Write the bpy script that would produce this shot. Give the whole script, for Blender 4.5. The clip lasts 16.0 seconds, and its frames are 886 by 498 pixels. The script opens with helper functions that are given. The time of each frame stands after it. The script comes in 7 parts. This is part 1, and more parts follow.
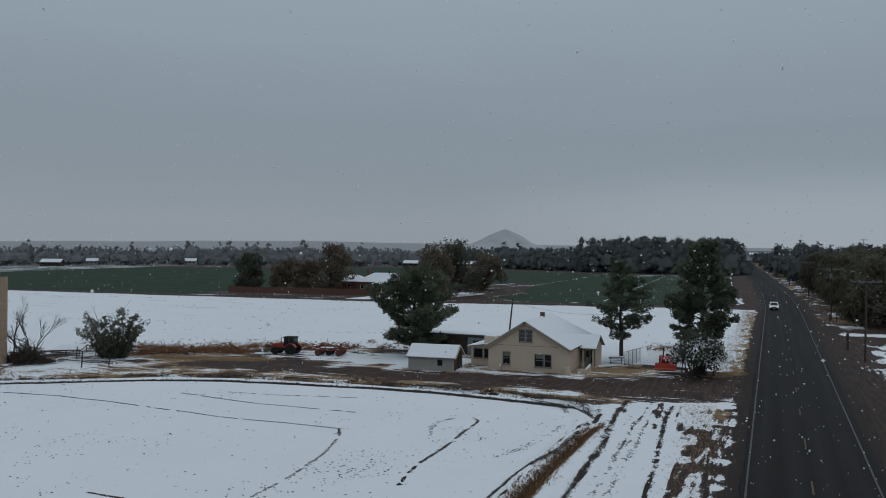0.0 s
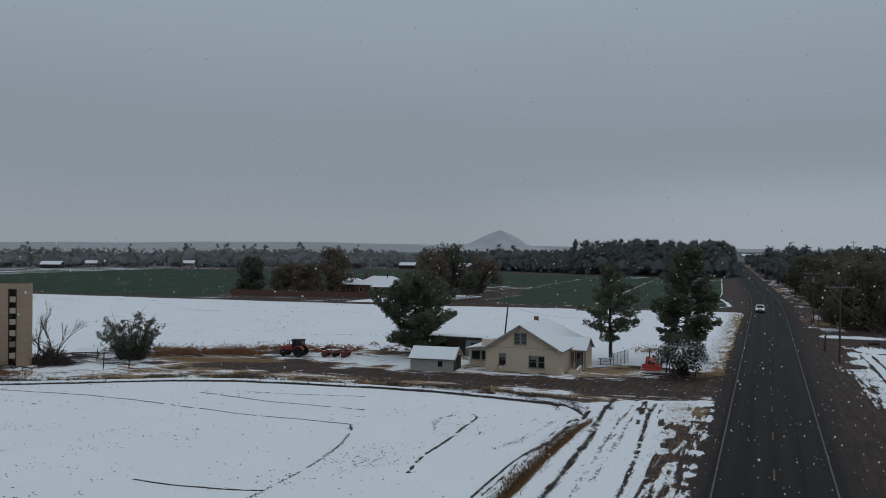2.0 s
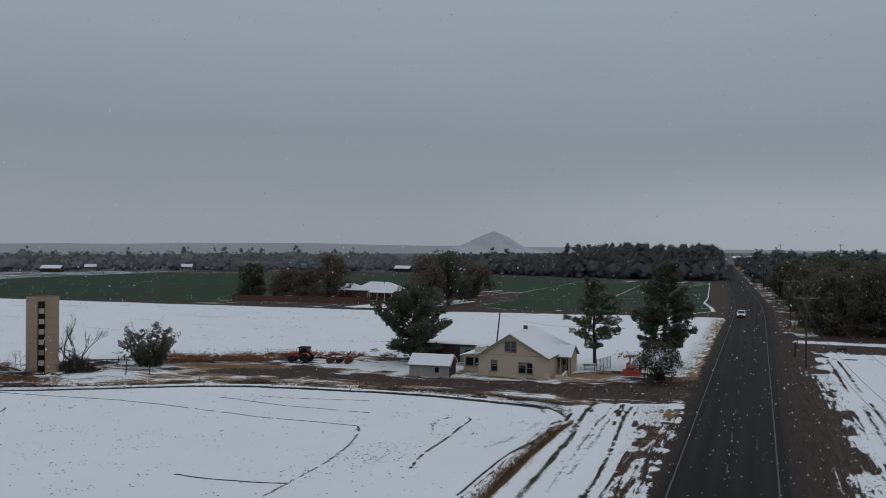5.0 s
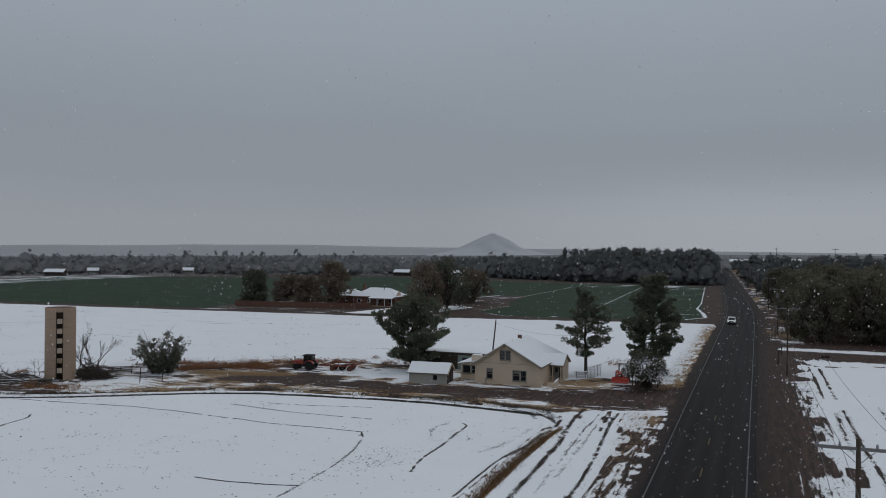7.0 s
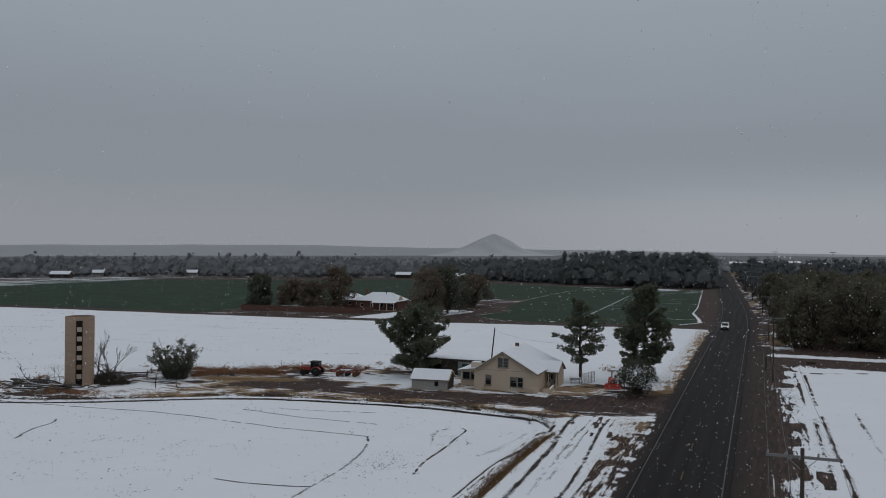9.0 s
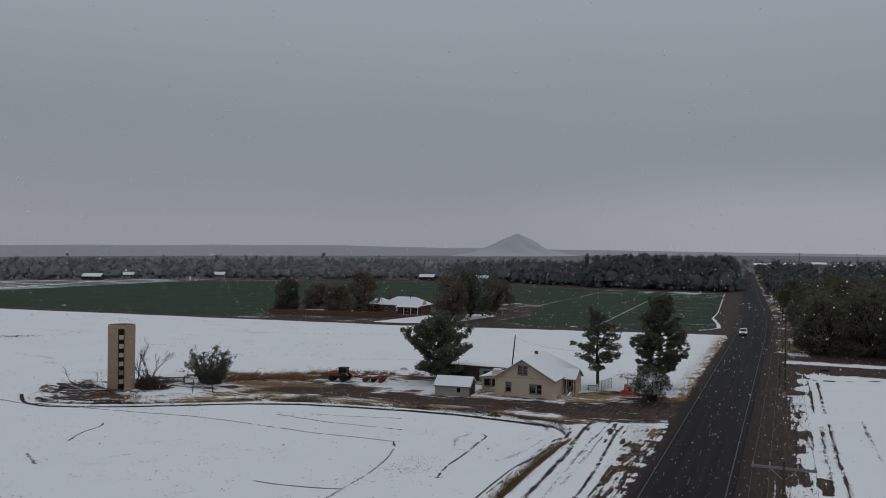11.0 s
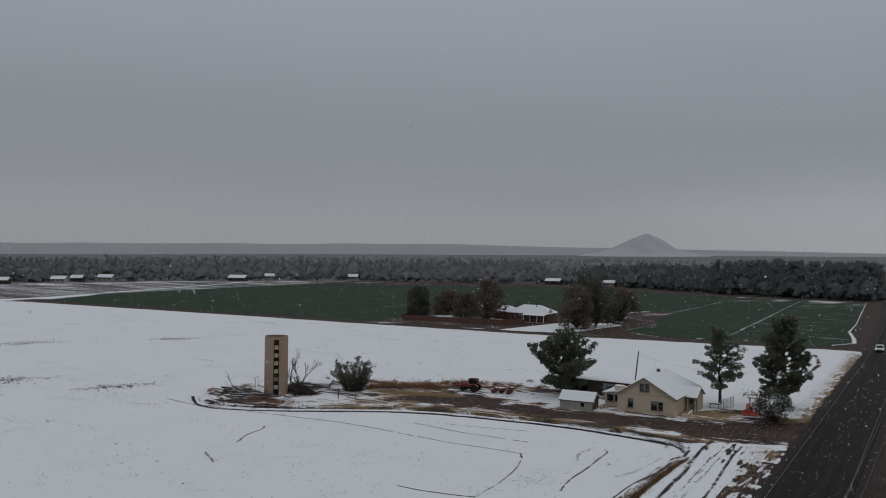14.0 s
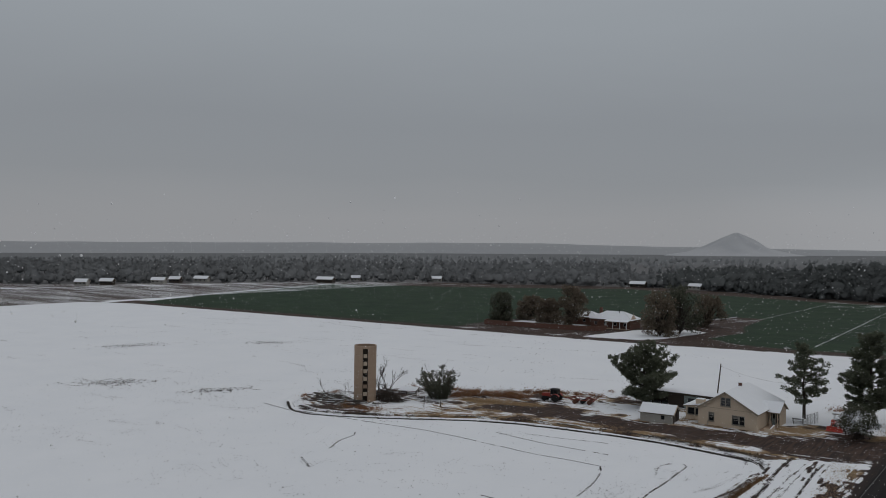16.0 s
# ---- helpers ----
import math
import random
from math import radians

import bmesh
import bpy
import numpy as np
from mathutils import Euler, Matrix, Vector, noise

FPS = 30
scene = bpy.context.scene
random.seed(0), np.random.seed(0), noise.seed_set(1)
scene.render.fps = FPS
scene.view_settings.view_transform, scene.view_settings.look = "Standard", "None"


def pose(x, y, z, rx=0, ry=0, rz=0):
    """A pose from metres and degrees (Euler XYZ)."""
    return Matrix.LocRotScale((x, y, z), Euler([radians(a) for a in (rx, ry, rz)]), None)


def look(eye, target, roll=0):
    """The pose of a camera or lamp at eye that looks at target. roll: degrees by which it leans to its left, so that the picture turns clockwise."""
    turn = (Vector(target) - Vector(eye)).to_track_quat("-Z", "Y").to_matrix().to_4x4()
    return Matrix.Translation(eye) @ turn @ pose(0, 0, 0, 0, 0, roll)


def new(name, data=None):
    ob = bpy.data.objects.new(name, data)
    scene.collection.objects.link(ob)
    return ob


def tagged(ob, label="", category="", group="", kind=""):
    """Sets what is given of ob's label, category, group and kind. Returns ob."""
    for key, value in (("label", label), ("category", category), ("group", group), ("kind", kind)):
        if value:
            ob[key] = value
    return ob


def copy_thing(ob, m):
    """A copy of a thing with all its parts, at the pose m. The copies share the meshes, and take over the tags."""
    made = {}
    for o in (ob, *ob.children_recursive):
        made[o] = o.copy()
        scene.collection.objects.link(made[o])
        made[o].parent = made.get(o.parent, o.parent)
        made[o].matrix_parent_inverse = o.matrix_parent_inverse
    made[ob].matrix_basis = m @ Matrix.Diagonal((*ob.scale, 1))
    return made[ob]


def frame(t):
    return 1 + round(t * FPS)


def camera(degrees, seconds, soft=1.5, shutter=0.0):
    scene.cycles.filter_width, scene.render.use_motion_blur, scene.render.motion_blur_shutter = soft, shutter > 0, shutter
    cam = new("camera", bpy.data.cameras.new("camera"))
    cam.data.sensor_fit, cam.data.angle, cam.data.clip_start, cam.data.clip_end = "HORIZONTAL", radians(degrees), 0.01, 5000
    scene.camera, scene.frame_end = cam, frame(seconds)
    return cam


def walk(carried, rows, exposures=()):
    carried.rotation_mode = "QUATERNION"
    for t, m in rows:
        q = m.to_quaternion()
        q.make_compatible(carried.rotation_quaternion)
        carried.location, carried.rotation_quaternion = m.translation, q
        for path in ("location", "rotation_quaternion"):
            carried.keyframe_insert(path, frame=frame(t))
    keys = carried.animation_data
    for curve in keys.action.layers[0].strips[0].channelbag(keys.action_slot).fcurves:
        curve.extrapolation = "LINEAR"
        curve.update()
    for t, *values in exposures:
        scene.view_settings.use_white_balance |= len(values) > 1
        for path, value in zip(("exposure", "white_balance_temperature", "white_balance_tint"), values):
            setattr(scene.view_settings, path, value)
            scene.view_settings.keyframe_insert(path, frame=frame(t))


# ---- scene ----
cam = camera(56.0, 16.0, soft=0.6)
PATH = [
    (0, (-2.36, 1.082, 14.205), (-3.095, 2.942, 14.195), 0.5),
    (0.5, (-1.933, -0.844, 14.424), (-2.664, 1.018, 14.416), 0.5),
    (1, (-1.593, -2.094, 14.618), (-2.321, -0.231, 14.61), 0.5),
    (1.5, (-1.181, -3.477, 14.853), (-1.907, -1.614, 14.845), 0.6),
    (2, (-0.649, -5.001, 15.14), (-1.372, -3.137, 15.132), 0.5),
    (2.5, (-0.131, -6.422, 15.37), (-0.852, -4.557, 15.363), 0.5),
    (3, (0.312, -7.787, 15.675), (-0.405, -5.92, 15.668), 0.5),
    (3.5, (0.778, -9.195, 16.026), (0.064, -7.327, 16.019), 0.5),
    (4, (1.262, -10.529, 16.348), (0.55, -8.661, 16.341), 0.5),
    (6.5, (3.74, -17.18, 18.341), (3.033, -15.31, 18.336), 0.4),
    (7, (4.339, -18.544, 18.775), (3.631, -16.673, 18.772), 0.5),
    (7.5, (4.738, -19.842, 19.174), (4.032, -17.971, 19.171), 0.6),
    (8, (5.248, -21.19, 19.603), (4.542, -19.319, 19.6), 0.6),
    (10.5, (8.075, -27.907, 22.025), (7.333, -26.05, 22.022), 0.6),
    (11, (8.576, -29.144, 22.491), (7.813, -27.295, 22.487), 0.6),
    (11.5, (9.093, -30.534, 23.018), (8.298, -28.699, 23.013), 0.6),
    (12, (9.662, -31.779, 23.585), (8.823, -29.963, 23.58), 0.7),
    (12.5, (10.344, -33.313, 24.241), (9.453, -31.522, 24.234), 0.7),
    (13, (10.84, -34.569, 24.844), (9.907, -32.8, 24.837), 0.8),
    (13.5, (11.449, -35.951, 25.536), (10.467, -34.209, 25.527), 0.8),
    (14, (12.205, -37.357, 26.229), (11.173, -35.644, 26.218), 0.8),
    (14.5, (12.721, -38.423, 27.039), (11.641, -36.74, 27.025), 0.8),
    (15, (13.562, -39.704, 27.72), (12.435, -38.052, 27.705), 0.8),
    (15.5, (14.253, -40.695, 28.382), (13.089, -39.068, 28.366), 0.8),
    (16, (14.856, -41.424, 28.903), (13.659, -39.822, 28.886), 0.8),
]
walk(cam, [(t, look(eye, target, roll)) for t, eye, target, roll in PATH],
     [(0, 0.02, 6050, 7), (3.5, 0.02, 6150, 9.5), (7.3, 0.03, 6380, 12), (8.1, -0.04, 6400, 12.2), (11, -0.03, 6480, 13), (13.5, -0.07, 6590, 13), (15, -0.07, 6690, 13), (16, -0.05, 6740, 13)])

# ---- light ----
world = bpy.data.worlds.new("world")
scene.world = world
world.use_nodes = True
SUN_ELEV, SUN_ROT = 52.0, 200.0


def build_world():
    nt = world.node_tree
    nt.nodes.clear()
    out = nt.nodes.new("ShaderNodeOutputWorld")
    bg = nt.nodes.new("ShaderNodeBackground")
    sky = nt.nodes.new("ShaderNodeTexSky")
    sky.sky_type = "NISHITA"
    sky.sun_disc = False
    sky.sun_elevation = radians(SUN_ELEV)
    sky.sun_rotation = radians(SUN_ROT)
    dim = nt.nodes.new("ShaderNodeVectorMath")
    dim.operation = "SCALE"
    dim.inputs["Scale"].default_value = 0.05
    nt.links.new(sky.outputs[0], dim.inputs[0])
    co = nt.nodes.new("ShaderNodeTexCoord")
    sep = nt.nodes.new("ShaderNodeSeparateXYZ")
    nt.links.new(co.outputs["Generated"], sep.inputs[0])
    # cloud deck: soft streaks stretched along the horizon
    mp = nt.nodes.new("ShaderNodeMapping")
    mp.inputs["Scale"].default_value = (1.0, 1.0, 5.0)
    nt.links.new(co.outputs["Generated"], mp.inputs[0])
    n1 = nt.nodes.new("ShaderNodeTexNoise")
    n1.inputs["Scale"].default_value = 2.2
    n1.inputs["Detail"].default_value = 5.0
    n1.inputs["Distortion"].default_value = 0.4
    nt.links.new(mp.outputs[0], n1.inputs["Vector"])
    add = nt.nodes.new("ShaderNodeMath")
    add.operation = "MULTIPLY_ADD"
    add.inputs[1].default_value = 0.07
    nt.links.new(n1.outputs["Fac"], add.inputs[0])
    nt.links.new(sep.outputs["Z"], add.inputs[2])
    ramp = nt.nodes.new("ShaderNodeValToRGB")
    el = ramp.color_ramp.elements
    stops = [(0.0, (0.29, 0.31, 0.33)), (0.06, (0.285, 0.305, 0.328)), (0.11, (0.255, 0.28, 0.305)),
             (0.17, (0.25, 0.278, 0.305)), (0.34, (0.32, 0.365, 0.40)), (0.6, (0.40, 0.435, 0.47)), (1.0, (0.46, 0.49, 0.52))]
    el[0].position, el[0].color = stops[0][0], (*stops[0][1], 1)
    el[1].position, el[1].color = stops[-1][0], (*stops[-1][1], 1)
    for p, c in stops[1:-1]:
        e = el.new(p)
        e.color = (*c, 1)
    nt.links.new(add.outputs[0], ramp.inputs[0])
    dot = nt.nodes.new("ShaderNodeVectorMath")
    dot.operation = "DOT_PRODUCT"
    dot.inputs[1].default_value = (0.16, 0.985, 0.07)
    nt.links.new(co.outputs["Generated"], dot.inputs[0])
    near_gap = nt.nodes.new("ShaderNodeMapRange")
    near_gap.interpolation_type = "SMOOTHSTEP"
    near_gap.inputs["From Min"].default_value = 0.86
    near_gap.inputs["From Max"].default_value = 1.0
    nt.links.new(dot.outputs["Value"], near_gap.inputs["Value"])
    low = nt.nodes.new("ShaderNodeMapRange")
    low.interpolation_type = "SMOOTHSTEP"
    low.inputs["From Min"].default_value = 0.145
    low.inputs["From Max"].default_value = 0.085
    nt.links.new(add.outputs[0], low.inputs["Value"])
    both = nt.nodes.new("ShaderNodeMath")
    both.operation = "MULTIPLY"
    nt.links.new(near_gap.outputs["Result"], both.inputs[0])
    nt.links.new(low.outputs["Result"], both.inputs[1])
    lift = nt.nodes.new("ShaderNodeMath")
    lift.operation = "MULTIPLY_ADD"
    lift.inputs[1].default_value = 0.17
    lift.inputs[2].default_value = 1.0
    nt.links.new(both.outputs[0], lift.inputs[0])
    deck = nt.nodes.new("ShaderNodeVectorMath")
    deck.operation = "SCALE"
    nt.links.new(ramp.outputs[0], deck.inputs[0])
    nt.links.new(lift.outputs[0], deck.inputs["Scale"])
    mix = nt.nodes.new("ShaderNodeMix")
    mix.data_type = "RGBA"
    mix.inputs["Factor"].default_value = 0.94
    nt.links.new(dim.outputs[0], mix.inputs["A"])
    nt.links.new(deck.outputs[0], mix.inputs["B"])
    nt.links.new(mix.outputs["Result"], bg.inputs[0])
    bg.inputs[1].default_value = 1.0
    nt.links.new(bg.outputs[0], out.inputs[0])


build_world()
sun = new("sun", bpy.data.lights.new("sun", "SUN"))
sun.data.energy = 0.35
sun.data.angle = radians(50)
sun.data.color = (1.0, 0.97, 0.94)
sun.matrix_basis = Matrix.Rotation(radians(-SUN_ROT), 4, "Z") @ Matrix.Rotation(radians(90 - SUN_ELEV), 4, "X") @ Matrix.Rotation(0, 4, "Z")

# ---- materials ----


def mat(name, color, rough=0.8, var=0.25, scale=2.0, bump=0.3, fine=18.0, metal=0.0, color2=None, spec=0.3, island=0.0, obj=0.0, height=0.02, leaf=0.0):
    """A surface with two scales of variation in colour and a fine relief."""
    m = bpy.data.materials.new(name)
    m.use_nodes = True
    nt = m.node_tree
    b = nt.nodes["Principled BSDF"]
    b.inputs["Roughness"].default_value = rough
    b.inputs["Metallic"].default_value = metal
    b.inputs["Specular IOR Level"].default_value = spec
    co = nt.nodes.new("ShaderNodeTexCoord")
    big = nt.nodes.new("ShaderNodeTexNoise")
    big.inputs["Scale"].default_value = scale
    big.inputs["Detail"].default_value = 4
    small = nt.nodes.new("ShaderNodeTexNoise")
    small.inputs["Scale"].default_value = fine
    small.inputs["Detail"].default_value = 3
    nt.links.new(co.outputs["Object"], big.inputs["Vector"])
    nt.links.new(co.outputs["Object"], small.inputs["Vector"])
    mx = nt.nodes.new("ShaderNodeMix")
    mx.data_type = "RGBA"
    c2 = color2 or tuple(max(0.0, c * (1 - 2 * var)) for c in color)
    mx.inputs["A"].default_value = (*c2, 1)
    mx.inputs["B"].default_value = (*color, 1)
    av = nt.nodes.new("ShaderNodeMath")
    av.operation = "MULTIPLY_ADD"
    av.inputs[1].default_value = 0.5
    nt.links.new(small.outputs["Fac"], av.inputs[0])
    half = nt.nodes.new("ShaderNodeMath")
    half.operation = "MULTIPLY"
    half.inputs[1].default_value = 0.7
    nt.links.new(big.outputs["Fac"], half.inputs[0])
    nt.links.new(half.outputs[0], av.inputs[2])
    nt.links.new(av.outputs[0], mx.inputs["Factor"])
    src = mx.outputs["Result"]
    if island or obj:
        hs = nt.nodes.new("ShaderNodeHueSaturation")
        rnd = nt.nodes.new("ShaderNodeNewGeometry" if island else "ShaderNodeObjectInfo")
        mr = nt.nodes.new("ShaderNodeMapRange")
        mr.inputs["To Min"].default_value = 1 - (island or obj)
        mr.inputs["To Max"].default_value = 1 + (island or obj)
        nt.links.new(rnd.outputs["Random Per Island" if island else "Random"], mr.inputs["Value"])
        nt.links.new(mr.outputs["Result"], hs.inputs["Value"])
        nt.links.new(src, hs.inputs["Color"])
        src = hs.outputs["Color"]
    nt.links.new(src, b.inputs["Base Color"])
    if leaf:
        tr = nt.nodes.new("ShaderNodeBsdfTranslucent")
        sh = nt.nodes.new("ShaderNodeMixShader")
        sh.inputs[0].default_value = leaf
        nt.links.new(src, tr.inputs["Color"])
        nt.links.new(b.outputs[0], sh.inputs[1])
        nt.links.new(tr.outputs[0], sh.inputs[2])
        nt.links.new(sh.outputs[0], nt.nodes["Material Output"].inputs["Surface"])
    if bump:
        bp = nt.nodes.new("ShaderNodeBump")
        bp.inputs["Strength"].default_value = bump
        bp.inputs["Distance"].default_value = height
        nt.links.new(small.outputs["Fac"], bp.inputs["Height"])
        nt.links.new(bp.outputs[0], b.inputs["Normal"])
    return m


SNOW = (0.80, 0.83, 0.86)
snow_m = mat("snow", SNOW, 0.7, 0.05, 0.6, 0.5, 6)
plaster_m = mat("cream_plaster", (0.61, 0.495, 0.38), 0.9, 0.10, 0.8, 0.3, 12)
trimwood_m = mat("weathered_trim", (0.33, 0.28, 0.22), 0.8, 0.2, 3, 0.3)
sash_m = mat("grey_sash_paint", (0.30, 0.28, 0.24), 0.6, 0.15, 3, 0.1)
block_m = mat("grey_block", (0.40, 0.385, 0.35), 0.9, 0.15, 1.5, 0.4, 8)
concrete_m = mat("aged_concrete", (0.40, 0.29, 0.21), 0.9, 0.14, 0.5, 0.4, 6)
# deep brown put in for the shade behind openings
dark_m = mat("inside_shade_brown", (0.055, 0.042, 0.032), 0.9, 0.2, 3, 0.0)
bark_m = mat("bark", (0.07, 0.055, 0.045), 0.9, 0.25, 4, 0.6, 25)
greybark_m = mat("dead_grey_wood", (0.115, 0.098, 0.085), 0.9, 0.2, 4, 0.5, 25)
pine_m = mat("pine_needles", (0.150, 0.165, 0.112), 0.75, 0.22, 0.7, 0.0, 4, island=0.35, leaf=0.4)
leaf_m = mat("dark_broad_leaves", (0.130, 0.136, 0.098), 0.7, 0.22, 0.7, 0.0, 4, island=0.35, leaf=0.4)
orchard_m = mat("orchard_leaves", (0.185, 0.172, 0.122), 0.75, 0.28, 0.5, 0.0, 3, island=0.35, leaf=0.45)
autumn_m = mat("browning_leaves", (0.215, 0.172, 0.128), 0.75, 0.22, 0.6, 0.0, 4, island=0.3, leaf=0.4)
# haze over the far trees is put into these greyed leaf colours
wood_far_m = mat("haze_tinted_far_foliage", (0.118, 0.126, 0.125), 0.9, 0.2, 0.05, 0.0, 0.2, island=0.08, spec=0.0)
wood_west_m = mat("haze_tinted_west_foliage", (0.207, 0.215, 0.217), 0.9, 0.2, 0.04, 0.0, 0.2, island=0.08, spec=0.0)
wood_deep_m = mat("haze_tinted_deep_foliage", (0.27, 0.279, 0.284), 0.9, 0.15, 0.02, 0.0, 0.2, island=0.06, spec=0.0)
straw_m = mat("dry_grass", (0.46, 0.325, 0.19), 0.9, 0.2, 1, 0.0, 5, island=0.35)
weed_m = mat("brown_weeds", (0.30, 0.152, 0.078), 0.9, 0.2, 1, 0.0, 5, island=0.4)
red_m = mat("red_paint", (0.36, 0.045, 0.03), 0.45, 0.15, 3, 0.05, spec=0.5)
orange_m = mat("orange_paint", (0.50, 0.060, 0.035), 0.4, 0.1, 3, 0.05, spec=0.5)
rubber_m = mat("tyre_rubber", (0.02, 0.02, 0.02), 0.85, 0.2, 8, 0.2)
steel_m = mat("dull_steel", (0.32, 0.32, 0.33), 0.5, 0.15, 5, 0.1, metal=0.7)
rust_m = mat("rusty_iron", (0.13, 0.06, 0.04), 0.85, 0.25, 5, 0.3)
polewood_m = mat("pole_wood", (0.085, 0.065, 0.05), 0.9, 0.25, 5, 0.3)
whitepaint_m = mat("white_paint", (0.78, 0.78, 0.77), 0.35, 0.03, 2, 0.0, spec=0.5)
brick_m = mat("red_brick", (0.18, 0.094, 0.071), 0.9, 0.2, 2, 0.3, 9)
teal_m = mat("faded_teal_board", (0.25, 0.30, 0.29), 0.85, 0.2, 2, 0.2)
timber_m = mat("dark_old_timber", (0.07, 0.055, 0.045), 0.9, 0.25, 3, 0.3)
clod_m = mat("dark_soil_clods", (0.042, 0.036, 0.032), 0.95, 0.25, 3, 0.0, island=0.3)


def glass(name="window_glass"):
    m = bpy.data.materials.new(name)
    m.use_nodes = True
    b = m.node_tree.nodes["Principled BSDF"]
    b.inputs["Base Color"].default_value = (0.015, 0.017, 0.02, 1)
    b.inputs["Roughness"].default_value = 0.08
    b.inputs["Specular IOR Level"].default_value = 0.6
    return m


glass_m = glass()


def glow(name, color, strength):
    m = bpy.data.materials.new(name)
    m.use_nodes = True
    b = m.node_tree.nodes["Principled BSDF"]
    b.inputs["Base Color"].default_value = (*color, 1)
    b.inputs["Emission Color"].default_value = (*color, 1)
    b.inputs["Emission Strength"].default_value = strength
    return m


# ---- mesh helpers ----
class Shape:
    """Vertices and faces gathered for one mesh."""

    def __init__(self):
        self.v, self.f = [], []

    def add(self, verts, faces):
        n = len(self.v)
        self.v += [tuple(p) for p in verts]
        self.f += [tuple(n + i for i in q) for q in faces]
        return self

    def box(self, x0, y0, z0, x1, y1, z1, bev=0.0):
        if bev <= 0:
            vs = [(x, y, z) for z in (z0, z1) for y in (y0, y1) for x in (x0, x1)]
            return self.add(vs, [(0, 2, 3, 1), (4, 5, 7, 6), (0, 1, 5, 4), (2, 6, 7, 3), (0, 4, 6, 2), (1, 3, 7, 5)])
        b = min(bev, (x1 - x0) * 0.45, (y1 - y0) * 0.45, (z1 - z0) * 0.45)
        ring = lambda e: [(x0 + b + e, y0 + e), (x1 - b - e, y0 + e), (x1 - e, y0 + b + e), (x1 - e, y1 - b - e), (x1 - b - e, y1 - e), (x0 + b + e, y1 - e), (x0 + e, y1 - b - e), (x0 + e, y0 + b + e)]
        vs = []
        for z, e in ((z0, b * 0.6), (z0 + b, 0), (z1 - b, 0), (z1, b * 0.6)):
            vs += [(x, y, z) for x, y in ring(e)]
        fs = [tuple(range(7, -1, -1)), tuple(range(24, 32))]
        for k in range(3):
            fs += [(k * 8 + i, k * 8 + (i + 1) % 8, k * 8 + 8 + (i + 1) % 8, k * 8 + 8 + i) for i in range(8)]
        return self.add(vs, fs)

    def prism(self, poly, y0, y1, axis="y"):
        """A polygon of (a, b) pushed along an axis: y: (x, z); x: (y, z); z: (x, y)."""
        put = {"y": lambda a, b, c: (a, c, b), "x": lambda a, b, c: (c, a, b), "z": lambda a, b, c: (a, b, c)}[axis]
        n = len(poly)
        vs = [put(a, b, y0) for a, b in poly] + [put(a, b, y1) for a, b in poly]
        fs = [tuple(range(n)), tuple(range(2 * n - 1, n - 1, -1))]
        fs += [(i, n + i, n + (i + 1) % n, (i + 1) % n) for i in range(n)]
        return self.add(vs, fs)

    def tube(self, pts, radii, seg=7, cap=True):
        pts = [Vector(p) for p in pts]
        n, vs = len(pts), []
        for i, p in enumerate(pts):
            d = (pts[min(i + 1, n - 1)] - pts[max(i - 1, 0)]).normalized()
            a = d.orthogonal().normalized() if abs(d.z) < 0.95 else Vector((1, 0, 0)).cross(d).normalized()
            b = d.cross(a)
            r = float(radii[i] if hasattr(radii, "__len__") else radii)
            vs += [p + r * (math.cos(2 * math.pi * k / seg) * a + math.sin(2 * math.pi * k / seg) * b) for k in range(seg)]
        fs = [(i * seg + k, i * seg + (k + 1) % seg, (i + 1) * seg + (k + 1) % seg, (i + 1) * seg + k) for i in range(n - 1) for k in range(seg)]
        if cap:
            fs += [tuple(range(seg - 1, -1, -1)), tuple((n - 1) * seg + k for k in range(seg))]
        return self.add(vs, fs)

    def lathe(self, prof, c=(0, 0, 0), axis="z", seg=20):
        """A profile of (radius, height) turned round an axis through c."""
        vs, n = [], len(prof)
        for r, h in prof:
            for k in range(seg):
                a = 2 * math.pi * k / seg
                u, w = r * math.cos(a), r * math.sin(a)
                p = {"z": (u, w, h), "x": (h, u, w), "y": (u, h, w)}[axis]
                vs.append((p[0] + c[0], p[1] + c[1], p[2] + c[2]))
        fs = [(i * seg + k, i * seg + (k + 1) % seg, (i + 1) * seg + (k + 1) % seg, (i + 1) * seg + k) for i in range(n - 1) for k in range(seg)]
        fs += [tuple(range(seg - 1, -1, -1)), tuple((n - 1) * seg + k for k in range(seg))]
        return self.add(vs, fs)

    def mesh(self, name, material, smooth=False):
        me = bpy.data.meshes.new(name)
        me.from_pydata(self.v, [], self.f)
        me.materials.append(material)
        bm = bmesh.new()
        bm.from_mesh(me)
        bmesh.ops.recalc_face_normals(bm, faces=bm.faces)
        bm.to_mesh(me)
        bm.free()
        if smooth:
            me.polygons.foreach_set("use_smooth", [True] * len(me.polygons))
        return me


def thing(name, x=0, y=0, z=0, rz=0, label="", category="", group="", kind=""):
    ob = new(name)
    ob.empty_display_size = 0.2
    ob.matrix_basis = pose(x, y, z, 0, 0, rz)
    return tagged(ob, label, category, group, kind)


def part(name, shape, material, parent, label="", smooth=False):
    me = shape if isinstance(shape, bpy.types.Mesh) else shape.mesh(name, material, smooth)
    ob = new(name, me)
    ob.parent = parent
    return tagged(ob, label)


def whole(name, shape, material, label="", category="", group="", kind="", smooth=False, m=None):
    me = shape if isinstance(shape, bpy.types.Mesh) else shape.mesh(name, material, smooth)
    ob = new(name, me)
    if m is not None:
        ob.matrix_basis = m
    return tagged(ob, label, category, group, kind)


